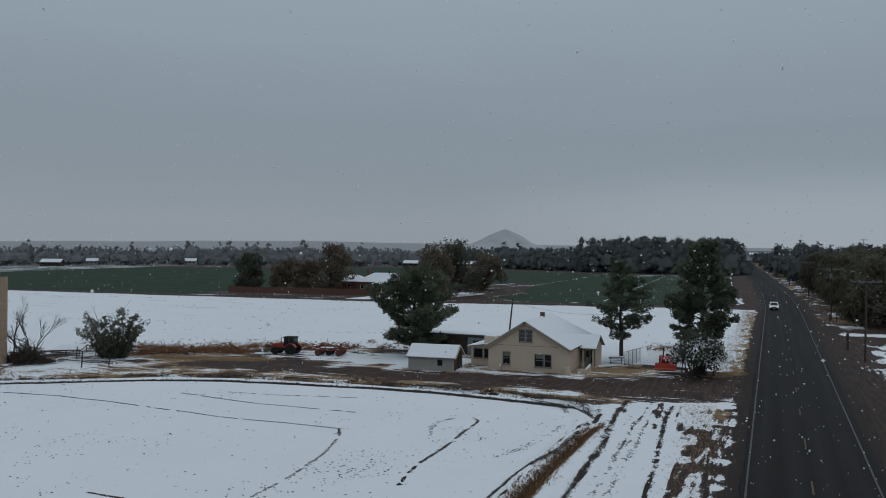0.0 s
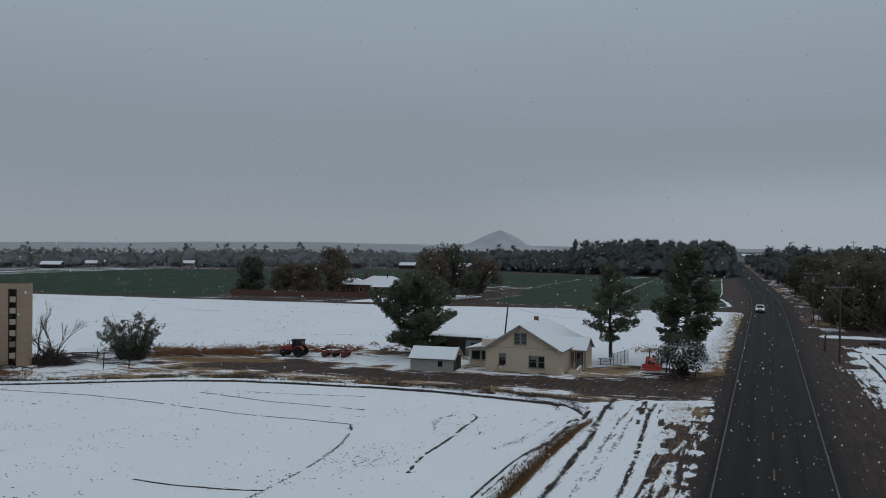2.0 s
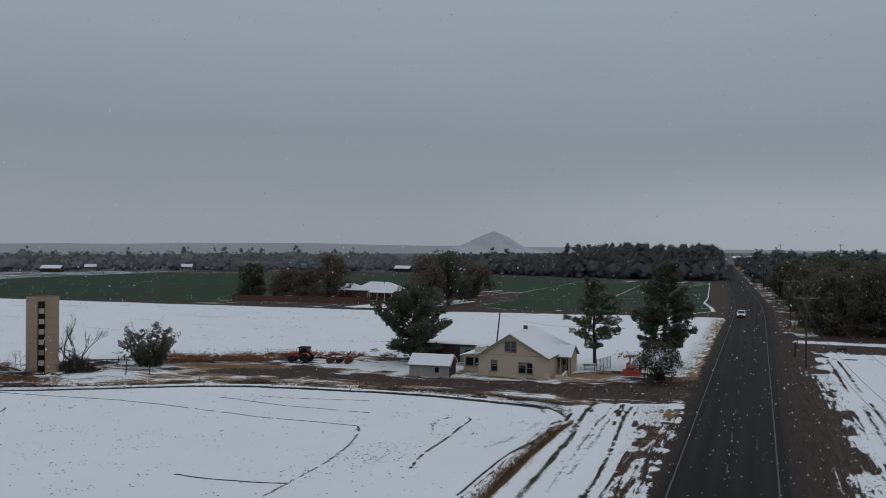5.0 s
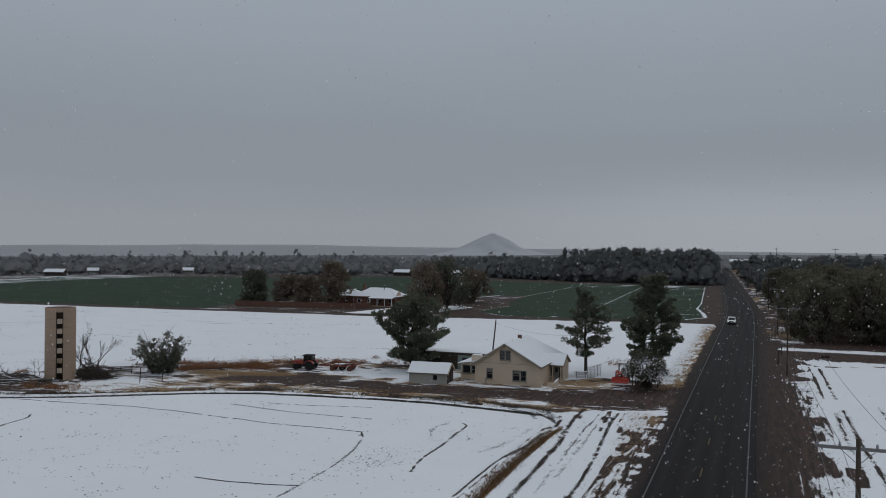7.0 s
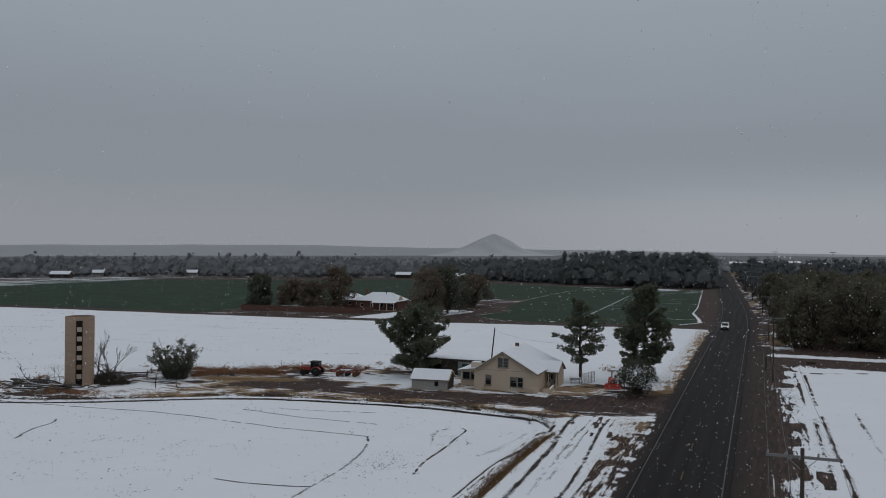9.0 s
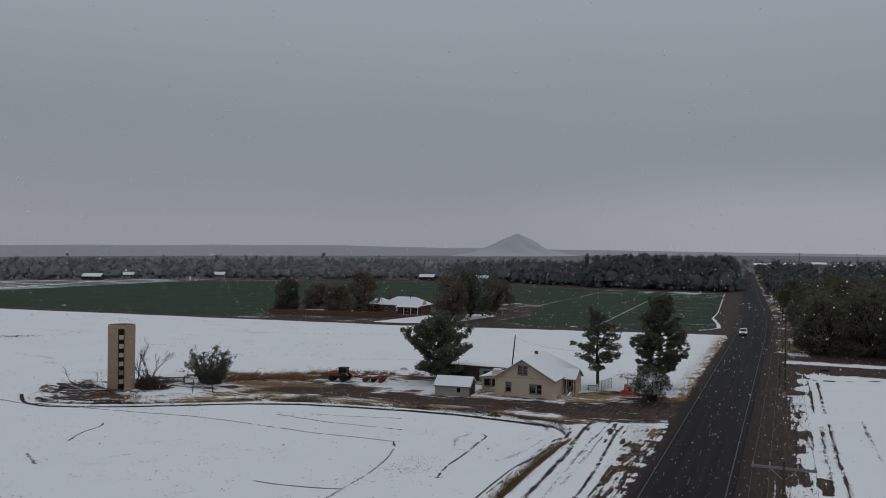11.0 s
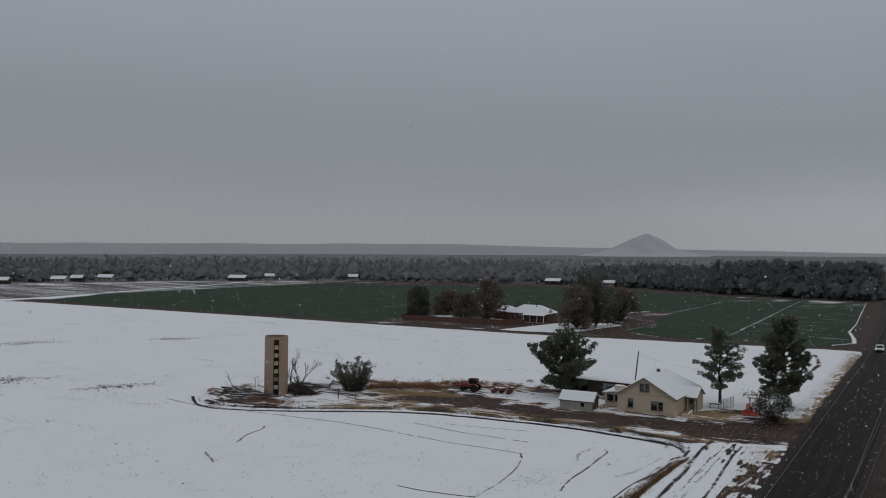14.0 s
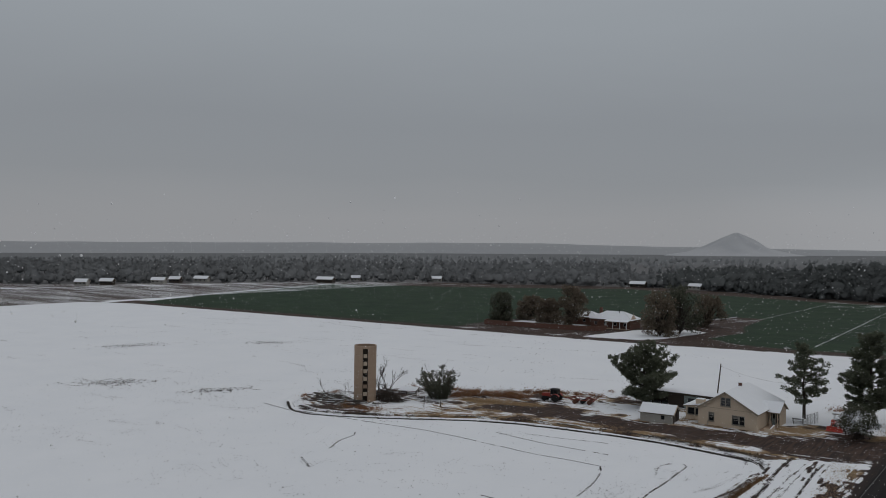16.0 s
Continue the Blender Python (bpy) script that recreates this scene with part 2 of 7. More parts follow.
def fast_mesh(name, verts, faces, material):
    """A mesh from arrays of vertices and of faces that all have as many corners."""
    verts, faces = np.asarray(verts, np.float32), np.asarray(faces, np.int32)
    k = faces.shape[1]
    me = bpy.data.meshes.new(name)
    me.vertices.add(len(verts))
    me.vertices.foreach_set("co", verts.ravel())
    me.loops.add(faces.size)
    me.loops.foreach_set("vertex_index", faces.ravel())
    me.polygons.add(len(faces))
    me.polygons.foreach_set("loop_start", np.arange(0, faces.size, k, dtype=np.int32))
    me.update(calc_edges=True)
    me.validate()
    me.materials.append(material)
    return me


def tufts(centres, size, per, rng, upward=0.0, slim=0.5):
    """Random small leaf blades round each centre: vertices and triangles."""
    c = np.repeat(np.asarray(centres, float), per, 0)
    n = len(c)
    s = size * rng.uniform(0.6, 1.3, (n, 1))
    d = rng.normal(size=(n, 3))
    d[:, 2] = d[:, 2] * (1 - upward) + upward * 1.5 * np.abs(d[:, 2])
    d /= np.linalg.norm(d, axis=1, keepdims=True)
    e = np.cross(d, rng.normal(size=(n, 3)))
    e /= np.linalg.norm(e, axis=1, keepdims=True)
    o = c + rng.normal(size=(n, 3)) * size * 0.35
    v = np.stack([o - e * s * slim, o + e * s * slim, o + d * s * 1.2], 1).reshape(-1, 3)
    return v, np.arange(3 * n).reshape(-1, 3)


def sd_poly(px, py, poly):
    """Signed distance to a polygon, positive inside."""
    best, inside = np.full(px.shape, 1e9), np.zeros(px.shape, bool)
    n = len(poly)
    for i in range(n):
        (ax, ay), (bx, by) = poly[i], poly[(i + 1) % n]
        dx, dy = bx - ax, by - ay
        t = np.clip(((px - ax) * dx + (py - ay) * dy) / (dx * dx + dy * dy + 1e-9), 0, 1)
        best = np.minimum(best, np.hypot(px - ax - t * dx, py - ay - t * dy))
        cross = (ay > py) != (by > py)
        with np.errstate(divide="ignore", invalid="ignore"):
            inside ^= cross & (px < (bx - ax) * (py - ay) / (by - ay + 1e-12) + ax)
    return np.where(inside, best, -best)


def d_line(px, py, pts):
    best = np.full(px.shape, 1e9)
    for (ax, ay), (bx, by) in zip(pts, pts[1:]):
        dx, dy = bx - ax, by - ay
        t = np.clip(((px - ax) * dx + (py - ay) * dy) / (dx * dx + dy * dy + 1e-9), 0, 1)
        best = np.minimum(best, np.hypot(px - ax - t * dx, py - ay - t * dy))
    return best


def smooth_step(a, lo, hi):
    t = np.clip((a - lo) / (hi - lo), 0, 1)
    return t * t * (3 - 2 * t)


def smooth_line(pts, step=0.5):
    """A Catmull-Rom line through points, with evenly spaced places."""
    p = [np.array(q, float) for q in pts]
    p = [2 * p[0] - p[1]] + p + [2 * p[-1] - p[-2]]
    out = []
    for a, b, c, d in zip(p, p[1:], p[2:], p[3:]):
        n = max(2, int(np.linalg.norm(c - b) / step))
        for t in np.linspace(0, 1, n, endpoint=False):
            out.append(0.5 * (2 * b + (c - a) * t + (2 * a - 5 * b + 4 * c - d) * t**2 + (3 * b - a - 3 * c + d) * t**3))
    return out + [p[-2]]


# ---- the ground ----
def road_c(y):
    """Where the highway's centre runs: straight, then bending gently west."""
    y = np.asarray(y, float)
    return -0.047 * (np.clip(y - 190, 0, 110) ** 2 / 220 + np.maximum(y - 300, 0))


LANE = [(-66, 83.5), (-58, 86.2), (-48, 87.2), (-39, 87.0), (-28.8, 88.5), (-22.5, 90.0), (-19, 92.5), (-12.4, 95.5), (-4, 100.5), (-4, 84.5), (-10, 80.2), (-15.7, 79.6), (-22, 81.6), (-29, 81.2), (-37, 81.1), (-44.4, 80.2), (-55, 80.6), (-62, 79.6), (-67, 80.5)]
ISLAND = [(-97, 67), (-95, 62), (-90, 58.2), (-83, 58.6), (-76, 62.2), (-68, 67.2), (-62, 71.2), (-52, 74.4), (-42, 76.2), (-35, 76.6), (-27, 76.2), (-21, 75.4), (-17.5, 75.0), (-13, 78.5), (-4, 82), (-4, 101), (-10, 102), (-19, 104), (-20, 99), (-34, 104), (-46, 104), (-54, 103), (-62, 102.5), (-70, 99), (-78, 93.5), (-88, 88), (-98, 72)]
DITCH = [(-98, 67), (-95.5, 62), (-91, 58.6), (-87, 57.6), (-82.8, 58.6), (-76, 62.2), (-68.4, 67.2), (-61.8, 71.2), (-52.4, 74.3), (-42.4, 76.0), (-35, 76.4), (-27.2, 75.8), (-21.3, 74.9), (-18, 73.6), (-16.0, 70.4), (-15.3, 65.4), (-15.5, 54), (-15.3, 41), (-15.2, 0), (-15.2, -80)]
GREEN = [(-318, 178), (-286, 180), (-184, 187.5), (-153, 191), (-155, 225), (-140, 262), (-100, 262), (-92, 300), (-80, 299), (-77, 262), (-70, 240), (-74, 216), (-62, 206), (-46, 205), (-19.6, 208.5), (-12, 212), (-9.6, 224), (-10.5, 232), (-14.5, 296), (-20, 410), (-20, 428), (-82, 424), (-150, 446), (-210, 462), (-285, 402), (-380, 354), (-366, 300)]
DIRTROAD = [(-420, 118), (-318, 172), (-264, 176.5), (-180, 182.5), (-139, 186), (-88, 190), (-44, 199), (-20, 203.5), (-4, 209), (4, 209)]
FARMYARD = [(-153, 190), (-156, 228), (-140, 262), (-100, 262), (-90, 304), (-78, 304), (-70, 240), (-74, 216), (-60, 204), (-60, 196)]
LAWNS = [[(-106, 194), (-101, 224), (-86, 237), (-80, 232), (-84, 204), (-88, 196)], [(-146, 214), (-122, 220), (-124, 240), (-148, 236)]]
RUTS = [([(-14.6, 79.6), (-14.6, 73.3), (-14.0, 66.5), (-13.6, 62.1), (-13.45, 55), (-13.2, 47.4), (-13.0, 36), (-12.9, 10)], 0.25, 0.85), ([(-10.5, 78), (-10.4, 71.5), (-9.9, 64.5), (-9.4, 57.6), (-9.0, 49.4), (-8.9, 36), (-8.8, 10)], 0.22, 0.70), ([(-8.1, 61.2), (-7.95, 49.9), (-7.9, 36)], 0.14, 0.6),
        ([(-12.5, 79), (-12.4, 69.3)], 0.2, 0.6), ([(-11.7, 79), (-11.6, 68.3)], 0.2, 0.65), ([(-11.5, 79), (-10.9, 67.8)], 0.22, 0.7), ([(-12.4, 76.3), (-10.6, 72.2)], 0.2, 0.6), ([(-11.9, 78.6), (-10.5, 74.1)], 0.2, 0.6), ([(-9.9, 79), (-9.6, 70.6)], 0.25, 0.6),
        ([(-16.0, 68), (-16.5, 59), (-16.5, 51), (-16.4, 46), (-16.3, 20)], 0.16, 0.62), ([(-15.7, 69), (-15.7, 71.2), (-16.5, 74.3), (-18.1, 76.2), (-20.5, 77.6)], 0.32, 0.7),
        ([(13.6, 128), (13.7, 98.6)], 0.26, 0.85), ([(12.2, 129), (12.3, 98)], 0.26, 0.85), ([(13.9, 90), (13.9, 71.5), (14.2, 61.5), (14.1, 40)], 0.22, 0.9), ([(12.9, 88), (12.8, 74), (12.9, 62)], 0.3, 0.7), ([(17.9, 95), (18.3, 69.6), (18.4, 50)], 0.16, 0.7), ([(9.6, 136), (13.8, 129.5), (26, 134)], 0.5, 0.9), ([(-18.7, 193.5), (-15.2, 187.6), (-13.2, 178.8), (-11.9, 168.0), (-12.1, 157.3), (-12.3, 147.7)], 0.7, 0.9)]
SOIL = [[(-7.9, 68.4), (-6.3, 68.7), (-6.4, 62.6), (-6.7, 58.8), (-7.0, 54.4), (-7.2, 50.6), (-7.8, 49.7), (-7.8, 54.1), (-7.7, 62.7)], [(-9.4, 71.5), (-8.0, 69.5), (-8.3, 64.5), (-9.0, 65.6)], [(-7.4, 47), (-6.4, 46), (-6.6, 30), (-7.6, 30)], [(11.7, 61.0), (13.1, 61.5), (12.9, 55.5), (11.6, 55.0)], [(9.2, 70.3), (10.4, 65.2), (11.4, 58.8), (10.6, 58), (9.4, 64)], [(9.0, 82), (9.9, 80), (9.4, 74), (8.8, 74)], [(10.2, 101), (11.2, 98), (10.4, 92), (9.8, 94)]]
WHITELINES = [[(-81, 287), (-81, 408)], [(-42.7, 216), (-50, 415)], [(-9.2, 222), (-10.2, 234), (-13.8, 260), (-14.3, 290), (-21, 428)], [(-9.4, 223), (-14, 214), (-60, 206)], [(-80, 296), (-93, 252), (-80, 240)]]
WESTLINES = [[(-470, 120), (-439, 215), (-415, 310), (-400, 352)], [(-322, 140), (-331, 186), (-340, 223), (-370, 339), (-378, 356)]]
WOODLAND = [(-900, 20), (-560, 150), (-466, 231), (-450, 278), (-424, 322), (-396, 368), (-352, 424), (-300, 446), (-212, 494), (-150, 480), (-100, 458), (-60, 446), (-18, 446), (-80, 1800), (-2200, 1800), (-2200, 20)]
FAREDGE = [(-446, 240), (-432, 284), (-408, 322), (-384, 362), (-340, 408), (-290, 424), (-212, 466), (-150, 452), (-82, 428), (-24, 431)]


def axis_lines(fine0, fine1, step, lo, hi, grow=1.12, near=None):
    a = list(np.arange(fine0, fine1 + 1e-6, step))
    x, s = fine1, step
    while x < hi:
        s *= grow
        if near and x < near[1]:
            s = min(s, near[2])
        x += s
        a.append(x)
    x, s = fine0, step
    while x > lo:
        s *= grow
        if near and x > near[0]:
            s = min(s, near[2])
        x -= s
        a.insert(0, x)
    return np.array(a)


def value_noise(x, y, scale, seed=0):
    """Smooth random values from 0 to 1 over the plane."""
    rng = np.random.default_rng(seed)
    g = rng.random((256, 256))
    u, w = x / scale, y / scale
    i, j = np.floor(u).astype(int), np.floor(w).astype(int)
    fu, fw = u - i, w - j
    fu, fw = fu * fu * (3 - 2 * fu), fw * fw * (3 - 2 * fw)
    at = lambda a, b: g[a % 256, b % 256]
    return (at(i, j) * (1 - fu) + at(i + 1, j) * fu) * (1 - fw) + (at(i, j + 1) * (1 - fu) + at(i + 1, j + 1) * fu) * fw


def ground_height(x, y):
    d = d_line(x, y, DITCH)
    z = 0.28 * np.exp(-((d - 1.0) / 0.6) ** 2) - 0.22 * np.exp(-(d / 0.5) ** 2)
    z = z + 0.06 * (value_noise(x, y, 3.0, 1) - 0.5) + 0.16 * (value_noise(x, y, 14.0, 2) - 0.5)
    xa = np.abs(x - road_c(y))
    z = np.where(xa < 9, z * smooth_step(xa, 4.5, 9), z)
    z = np.where(xa < 6.5, z - 0.06 * (1 - smooth_step(xa, 4.2, 6.5)), z)
    far = smooth_step(np.hypot(x, y), 1200, 4500)
    # the plain falls away gently to the west
    far = far * smooth_step(xa, 10, 60)
    return z + far * 4.0 * (value_noise(x, y, 500.0, 5) - 0.5) + 0.012 * np.minimum(x, 0) * smooth_step(np.hypot(x, y), 500, 1500)


def build_ground():
    xs = axis_lines(-100, 16, 0.4, -4600, 4600, 1.10, (-440, 60, 2.4))
    xs = np.sort(np.concatenate([xs, np.arange(-18.2, 16, 0.4)]))
    ys = axis_lines(28, 122, 0.4, -600, 4700, 1.10, (0, 450, 2.2))
    gx, gy = np.meshgrid(xs, ys)
    x, y = gx.ravel(), gy.ravel()
    nx, ny = len(xs), len(ys)
    z = ground_height(x, y)
    idx = np.arange(nx * ny).reshape(ny, nx)
    faces = np.stack([idx[:-1, :-1], idx[:-1, 1:], idx[1:, 1:], idx[1:, :-1]], -1).reshape(-1, 4)
    r = np.hypot(x, y)
    isl, lane = sd_poly(x, y, ISLAND), sd_poly(x, y, LANE)
    green, yard = sd_poly(x, y, GREEN), sd_poly(x, y, FARMYARD)
    ditch, dirt = d_line(x, y, DITCH), d_line(x, y, DIRTROAD)
    n8, n3 = value_noise(x, y, 8.0, 11), value_noise(x, y, 2.5, 12)
    snow = np.full(x.shape, 1.0)
    straw = np.zeros(x.shape)
    # homestead: patchy
    inside = smooth_step(isl, -0.5, 0.8)
    snow = snow * (1 - inside) + inside * np.clip(0.45 + 0.16 * (x < -74) + 0.5 * (n8 - 0.5) + 0.5 * (n3 - 0.5), 0, 1)
    straw = np.maximum(straw, inside * np.clip((1.1 * n3 + 1.0 * n8) * (x < -14) - 0.25 - 0.3 * (x < -70), 0, 1.0))
    snow = np.where(sd_poly(x, y, [(-66, 91), (-63, 97), (-48, 99), (-36, 99), (-36, 92), (-48, 90)]) > 0, 0.26 + 0.5 * n3 + 0.35 * n8, snow)
    yardd = smooth_step(sd_poly(x, y, [(-21.5, 90), (-21.5, 99), (-17, 104), (-11, 103), (-8, 99), (-12, 95)]), -0.8, 0.8)
    snow = snow * (1 - yardd) + yardd * (0.05 + 0.5 * n3)
    # yard lane
    snow = snow * (1 - smooth_step(lane, -0.7, 0.9)) + smooth_step(lane, -0.7, 0.9) * (0.10 + 0.30 * n3 * n8 * 2 * (1 - smooth_step(lane, 1.5, 3.0) * 0.7))
    straw = straw * (1 - smooth_step(lane, -0.7, 0.9))
    # thick dry grass by the lane's end
    dg = smooth_step(sd_poly(x, y, [(-75, 82.5), (-70, 82.5), (-61, 85.5), (-58, 88), (-62, 88.5), (-72, 87)]), -0.6, 0.6)
    snow = snow * (1 - dg) + dg * 0.30
    straw = np.maximum(straw, dg)
    streak = value_noise(x * 0.4, y * 1.7, 0.9, 31)
    snow = snow + inside * 0.42 * (streak - 0.5)
    hw = np.exp(-((y - 89.6) / 0.7) ** 2) * (x > -33) * (x < -21)
    snow = snow + hw * 0.38
    # bank round the field
    bank = np.exp(-(ditch / 0.75) ** 2)
    snow = snow - bank * (0.75 - 0.5 * n3) * np.where(y > 58, 0.6, 1.0)
    snow = snow - np.exp(-((ditch - 3.2) / 0.5) ** 2) * 0.3 * (y > 60)
    straw = np.maximum(straw, np.exp(-((ditch - 0.9) / 0.9) ** 2) * (0.2 + 0.25 * (x > -60)))
    # strip between field and road, with ruts
    strip = smooth_step(x, -14.9, -14.2) * (1 - smooth_step(x, -5.6, -5.0)) * (1 - smooth_step(y, 76, 80))
    n1 = value_noise(x, y, 1.1, 17)
    for line, half, deep in RUTS:
        snow = snow - deep * np.exp(-(d_line(x, y, line) / half) ** 2) * (0.55 + 0.9 * n3 * n1)
    bare_soil = np.zeros(x.shape)
    for patch in SOIL:
        bared = smooth_step(sd_poly(x, y, patch) + 0.9 * (value_noise(x * 1.5, y * 0.3, 0.8, 19) - 0.5) + 0.5 * (n1 - 0.5), -0.3, 0.5)
        snow = snow - 0.8 * bared
        bare_soil = np.maximum(bare_soil, bared)
    snow = snow - strip * (0.62 * smooth_step(x + 1.2 * (n3 - 0.5), -8.6, -5.8) * (0.5 + 0.9 * n1) + 0.35 * smooth_step(y, 70, 79) * smooth_step(x, -11.5, -9) * n3)
    straw = np.maximum(straw, strip * smooth_step(x, -10, -6.5) * (0.4 * n8 + 0.35 * smooth_step(y, 66, 78)))
    straw = straw * (1 - 0.85 * bare_soil)
    # verge by the field north of the house
    verge = smooth_step(x, -9.3, -6.2) * (1 - smooth_step(x, -5.4, -4.8)) * smooth_step(y, 97, 101) * (1 - smooth_step(y, 196, 204))
    snow = snow - verge * (0.35 + 0.4 * n3)
    straw = np.maximum(straw, verge)
    # shoulders of the road
    xr = x - road_c(y)
    left = smooth_step(xr + 0.8 * (n1 - 0.5), -5.9 + 0.4 * (y < 80), -4.9 + 0.2 * (y < 80))
    right = 1 - smooth_step(xr, 7.2, 8.8 + 1.2 * (n8 - 0.5))
    sh = left * right
    snow = snow * (1 - sh)
    straw = straw * (1 - sh)
    # dirt crossing and woods to the right
    cross = (x > 7) * smooth_step(y + 2 * (n3 - 0.5), 135, 139) * (1 - smooth_step(y, 150, 152))
    snow = snow - cross * 0.85
    wood = (x > 7) * smooth_step(y + 3 * (n3 - 0.5), 153, 158)
    snow = snow - wood * (0.62 + 0.35 * n8 + 0.2 * smooth_step(y, 172, 180))
    rr = (x > 8) * (y < 142)
    snow = snow - rr * np.exp(-((x - 8.4) / 1.6) ** 2) * (0.25 + 0.55 * n8 + 0.35 * n3) - rr * 0.75 * (1 - smooth_step(x, 7.6, 8.8 + 1.2 * (n8 - 0.5) + 0.8 * (n3 - 0.5)))
    mess = rr * (0.35 + 0.65 * smooth_step(y, 70, 92)) * smooth_step(x, 8, 9) * (1 - smooth_step(x, 10.5, 13))
    snow = snow - mess * (1.05 * smooth_step(value_noise(x, y * 0.35, 1.6, 18), 0.45, 0.8) + 0.25 * n8)
    # far side: dirt road, farmyard, green crop
    snow = snow - np.exp(-(dirt / 3.2) ** 4) * (0.9 - 0.25 * n3)
    fy = smooth_step(yard, -1, 1)
    snow = snow * (1 - fy) + fy * (0.15 + 0.3 * n8)
    for lw in LAWNS:
        k = smooth_step(sd_poly(x, y, lw), -1, 1)
        snow = snow * (1 - k) + k * 0.95
    fringe = smooth_step(xr, 5.4, 6.6) * (1 - smooth_step(xr, 12.5, 15)) * smooth_step(y, 150, 168)
    snow = snow * (1 - fringe) + fringe * (0.36 + 0.55 * (value_noise(x, y * 0.35, 2.0, 16) - 0.5) + 0.6 * (n3 - 0.5))
    straw = np.maximum(straw, fringe * np.clip(1.1 * value_noise(x, y * 0.4, 4, 15) - 0.2, 0, 0.7))
    g = smooth_step(green, -0.8, 0.8)
    snow = snow * (1 - g) + g * np.clip(0.18 + 0.5 * smooth_step(y, 360, 430) * (value_noise(x * 3, y, 22, 7)) * (x > -90) + 0.24 * smooth_step(value_noise(x * 0.35, y * 1.6, 3.0, 8), 0.45, 0.95) * smooth_step(x, -70, -40), 0, 0.55)
    # bare earth between the crop and the highway
    bare = (green < 0.6) & (y > 203) & (x > -27) & (xr < 0)
    snow = np.where(bare, 0.10 + 0.22 * n3, snow)
    road_y = np.interp(x, [p[0] for p in DIRTROAD], [p[1] for p in DIRTROAD])
    margin = (y > road_y) & (dirt < 14) & (green < 0.6) & (yard < 0) & (x > -330)
    snow = np.where(margin, np.minimum(snow, 0.16 + 0.25 * n3), snow)
    headland = (green < 0.4) & (y > 300) & (x < -24) & (x > -400)
    snow = np.where(headland, 0.24 + 0.3 * (n3 - 0.3), snow)
    n20 = value_noise(x, y, 6.0, 14)
    for wl in WHITELINES:
        near_w = 0.32 + 0.5 * (y < 262) * (x > -16) * (y > 214)
        snow = np.maximum(snow, (0.52 + 0.36 * n20) * np.exp(-(d_line(x, y, wl) / near_w) ** 2))
    edge = np.exp(-(d_line(x, y, FAREDGE) / 1.5) ** 2)
    snow = np.maximum(snow, edge * (0.25 + 0.6 * n8))
    west = (x < -336) * (y > 120) * (r < 800)
    snow = np.where(west > 0, 0.46 + 0.18 * (value_noise(x * 0.5, y * 3.2, 14, 9) - 0.5), snow)
    for wl in WESTLINES:
        snow = np.maximum(snow, (0.55 + 0.4 * n8) * np.exp(-(d_line(x, y, wl) / 2.2) ** 2))
    north = smooth_step(y, 420, 440) * (np.abs(xr) > 8) * (green < -4)
    snow = snow * (1 - north) + north * (0.10 + 0.3 * n8)
    wd = smooth_step(sd_poly(x, y, WOODLAND), -3, 3)
    snow = snow * (1 - wd) + wd * 0.10
    # far plain and woodland floor take the grey that stands in for haze
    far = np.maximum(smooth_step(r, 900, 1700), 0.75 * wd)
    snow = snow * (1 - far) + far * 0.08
    me = fast_mesh("ground", np.stack([x, y, z], 1), faces, ground_material())
    along_y = np.maximum(strip, np.maximum(verge, 0) * 0.4) + 0.9 * rr * smooth_step(x, 8, 9) * (1 - smooth_step(x, 16, 22)) + sh * 0.6
    along_x = inside * (1 - along_y)
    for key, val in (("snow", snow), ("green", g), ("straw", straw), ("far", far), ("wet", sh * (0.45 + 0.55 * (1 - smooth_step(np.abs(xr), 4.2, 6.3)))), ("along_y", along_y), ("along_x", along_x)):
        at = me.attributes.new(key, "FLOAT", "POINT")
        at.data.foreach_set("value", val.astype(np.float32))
    me.polygons.foreach_set("use_smooth", np.ones(len(me.polygons), bool))
    whole("ground", me, None, "flat farmland with thin snow, mud and green crop", "ground", kind="structure")


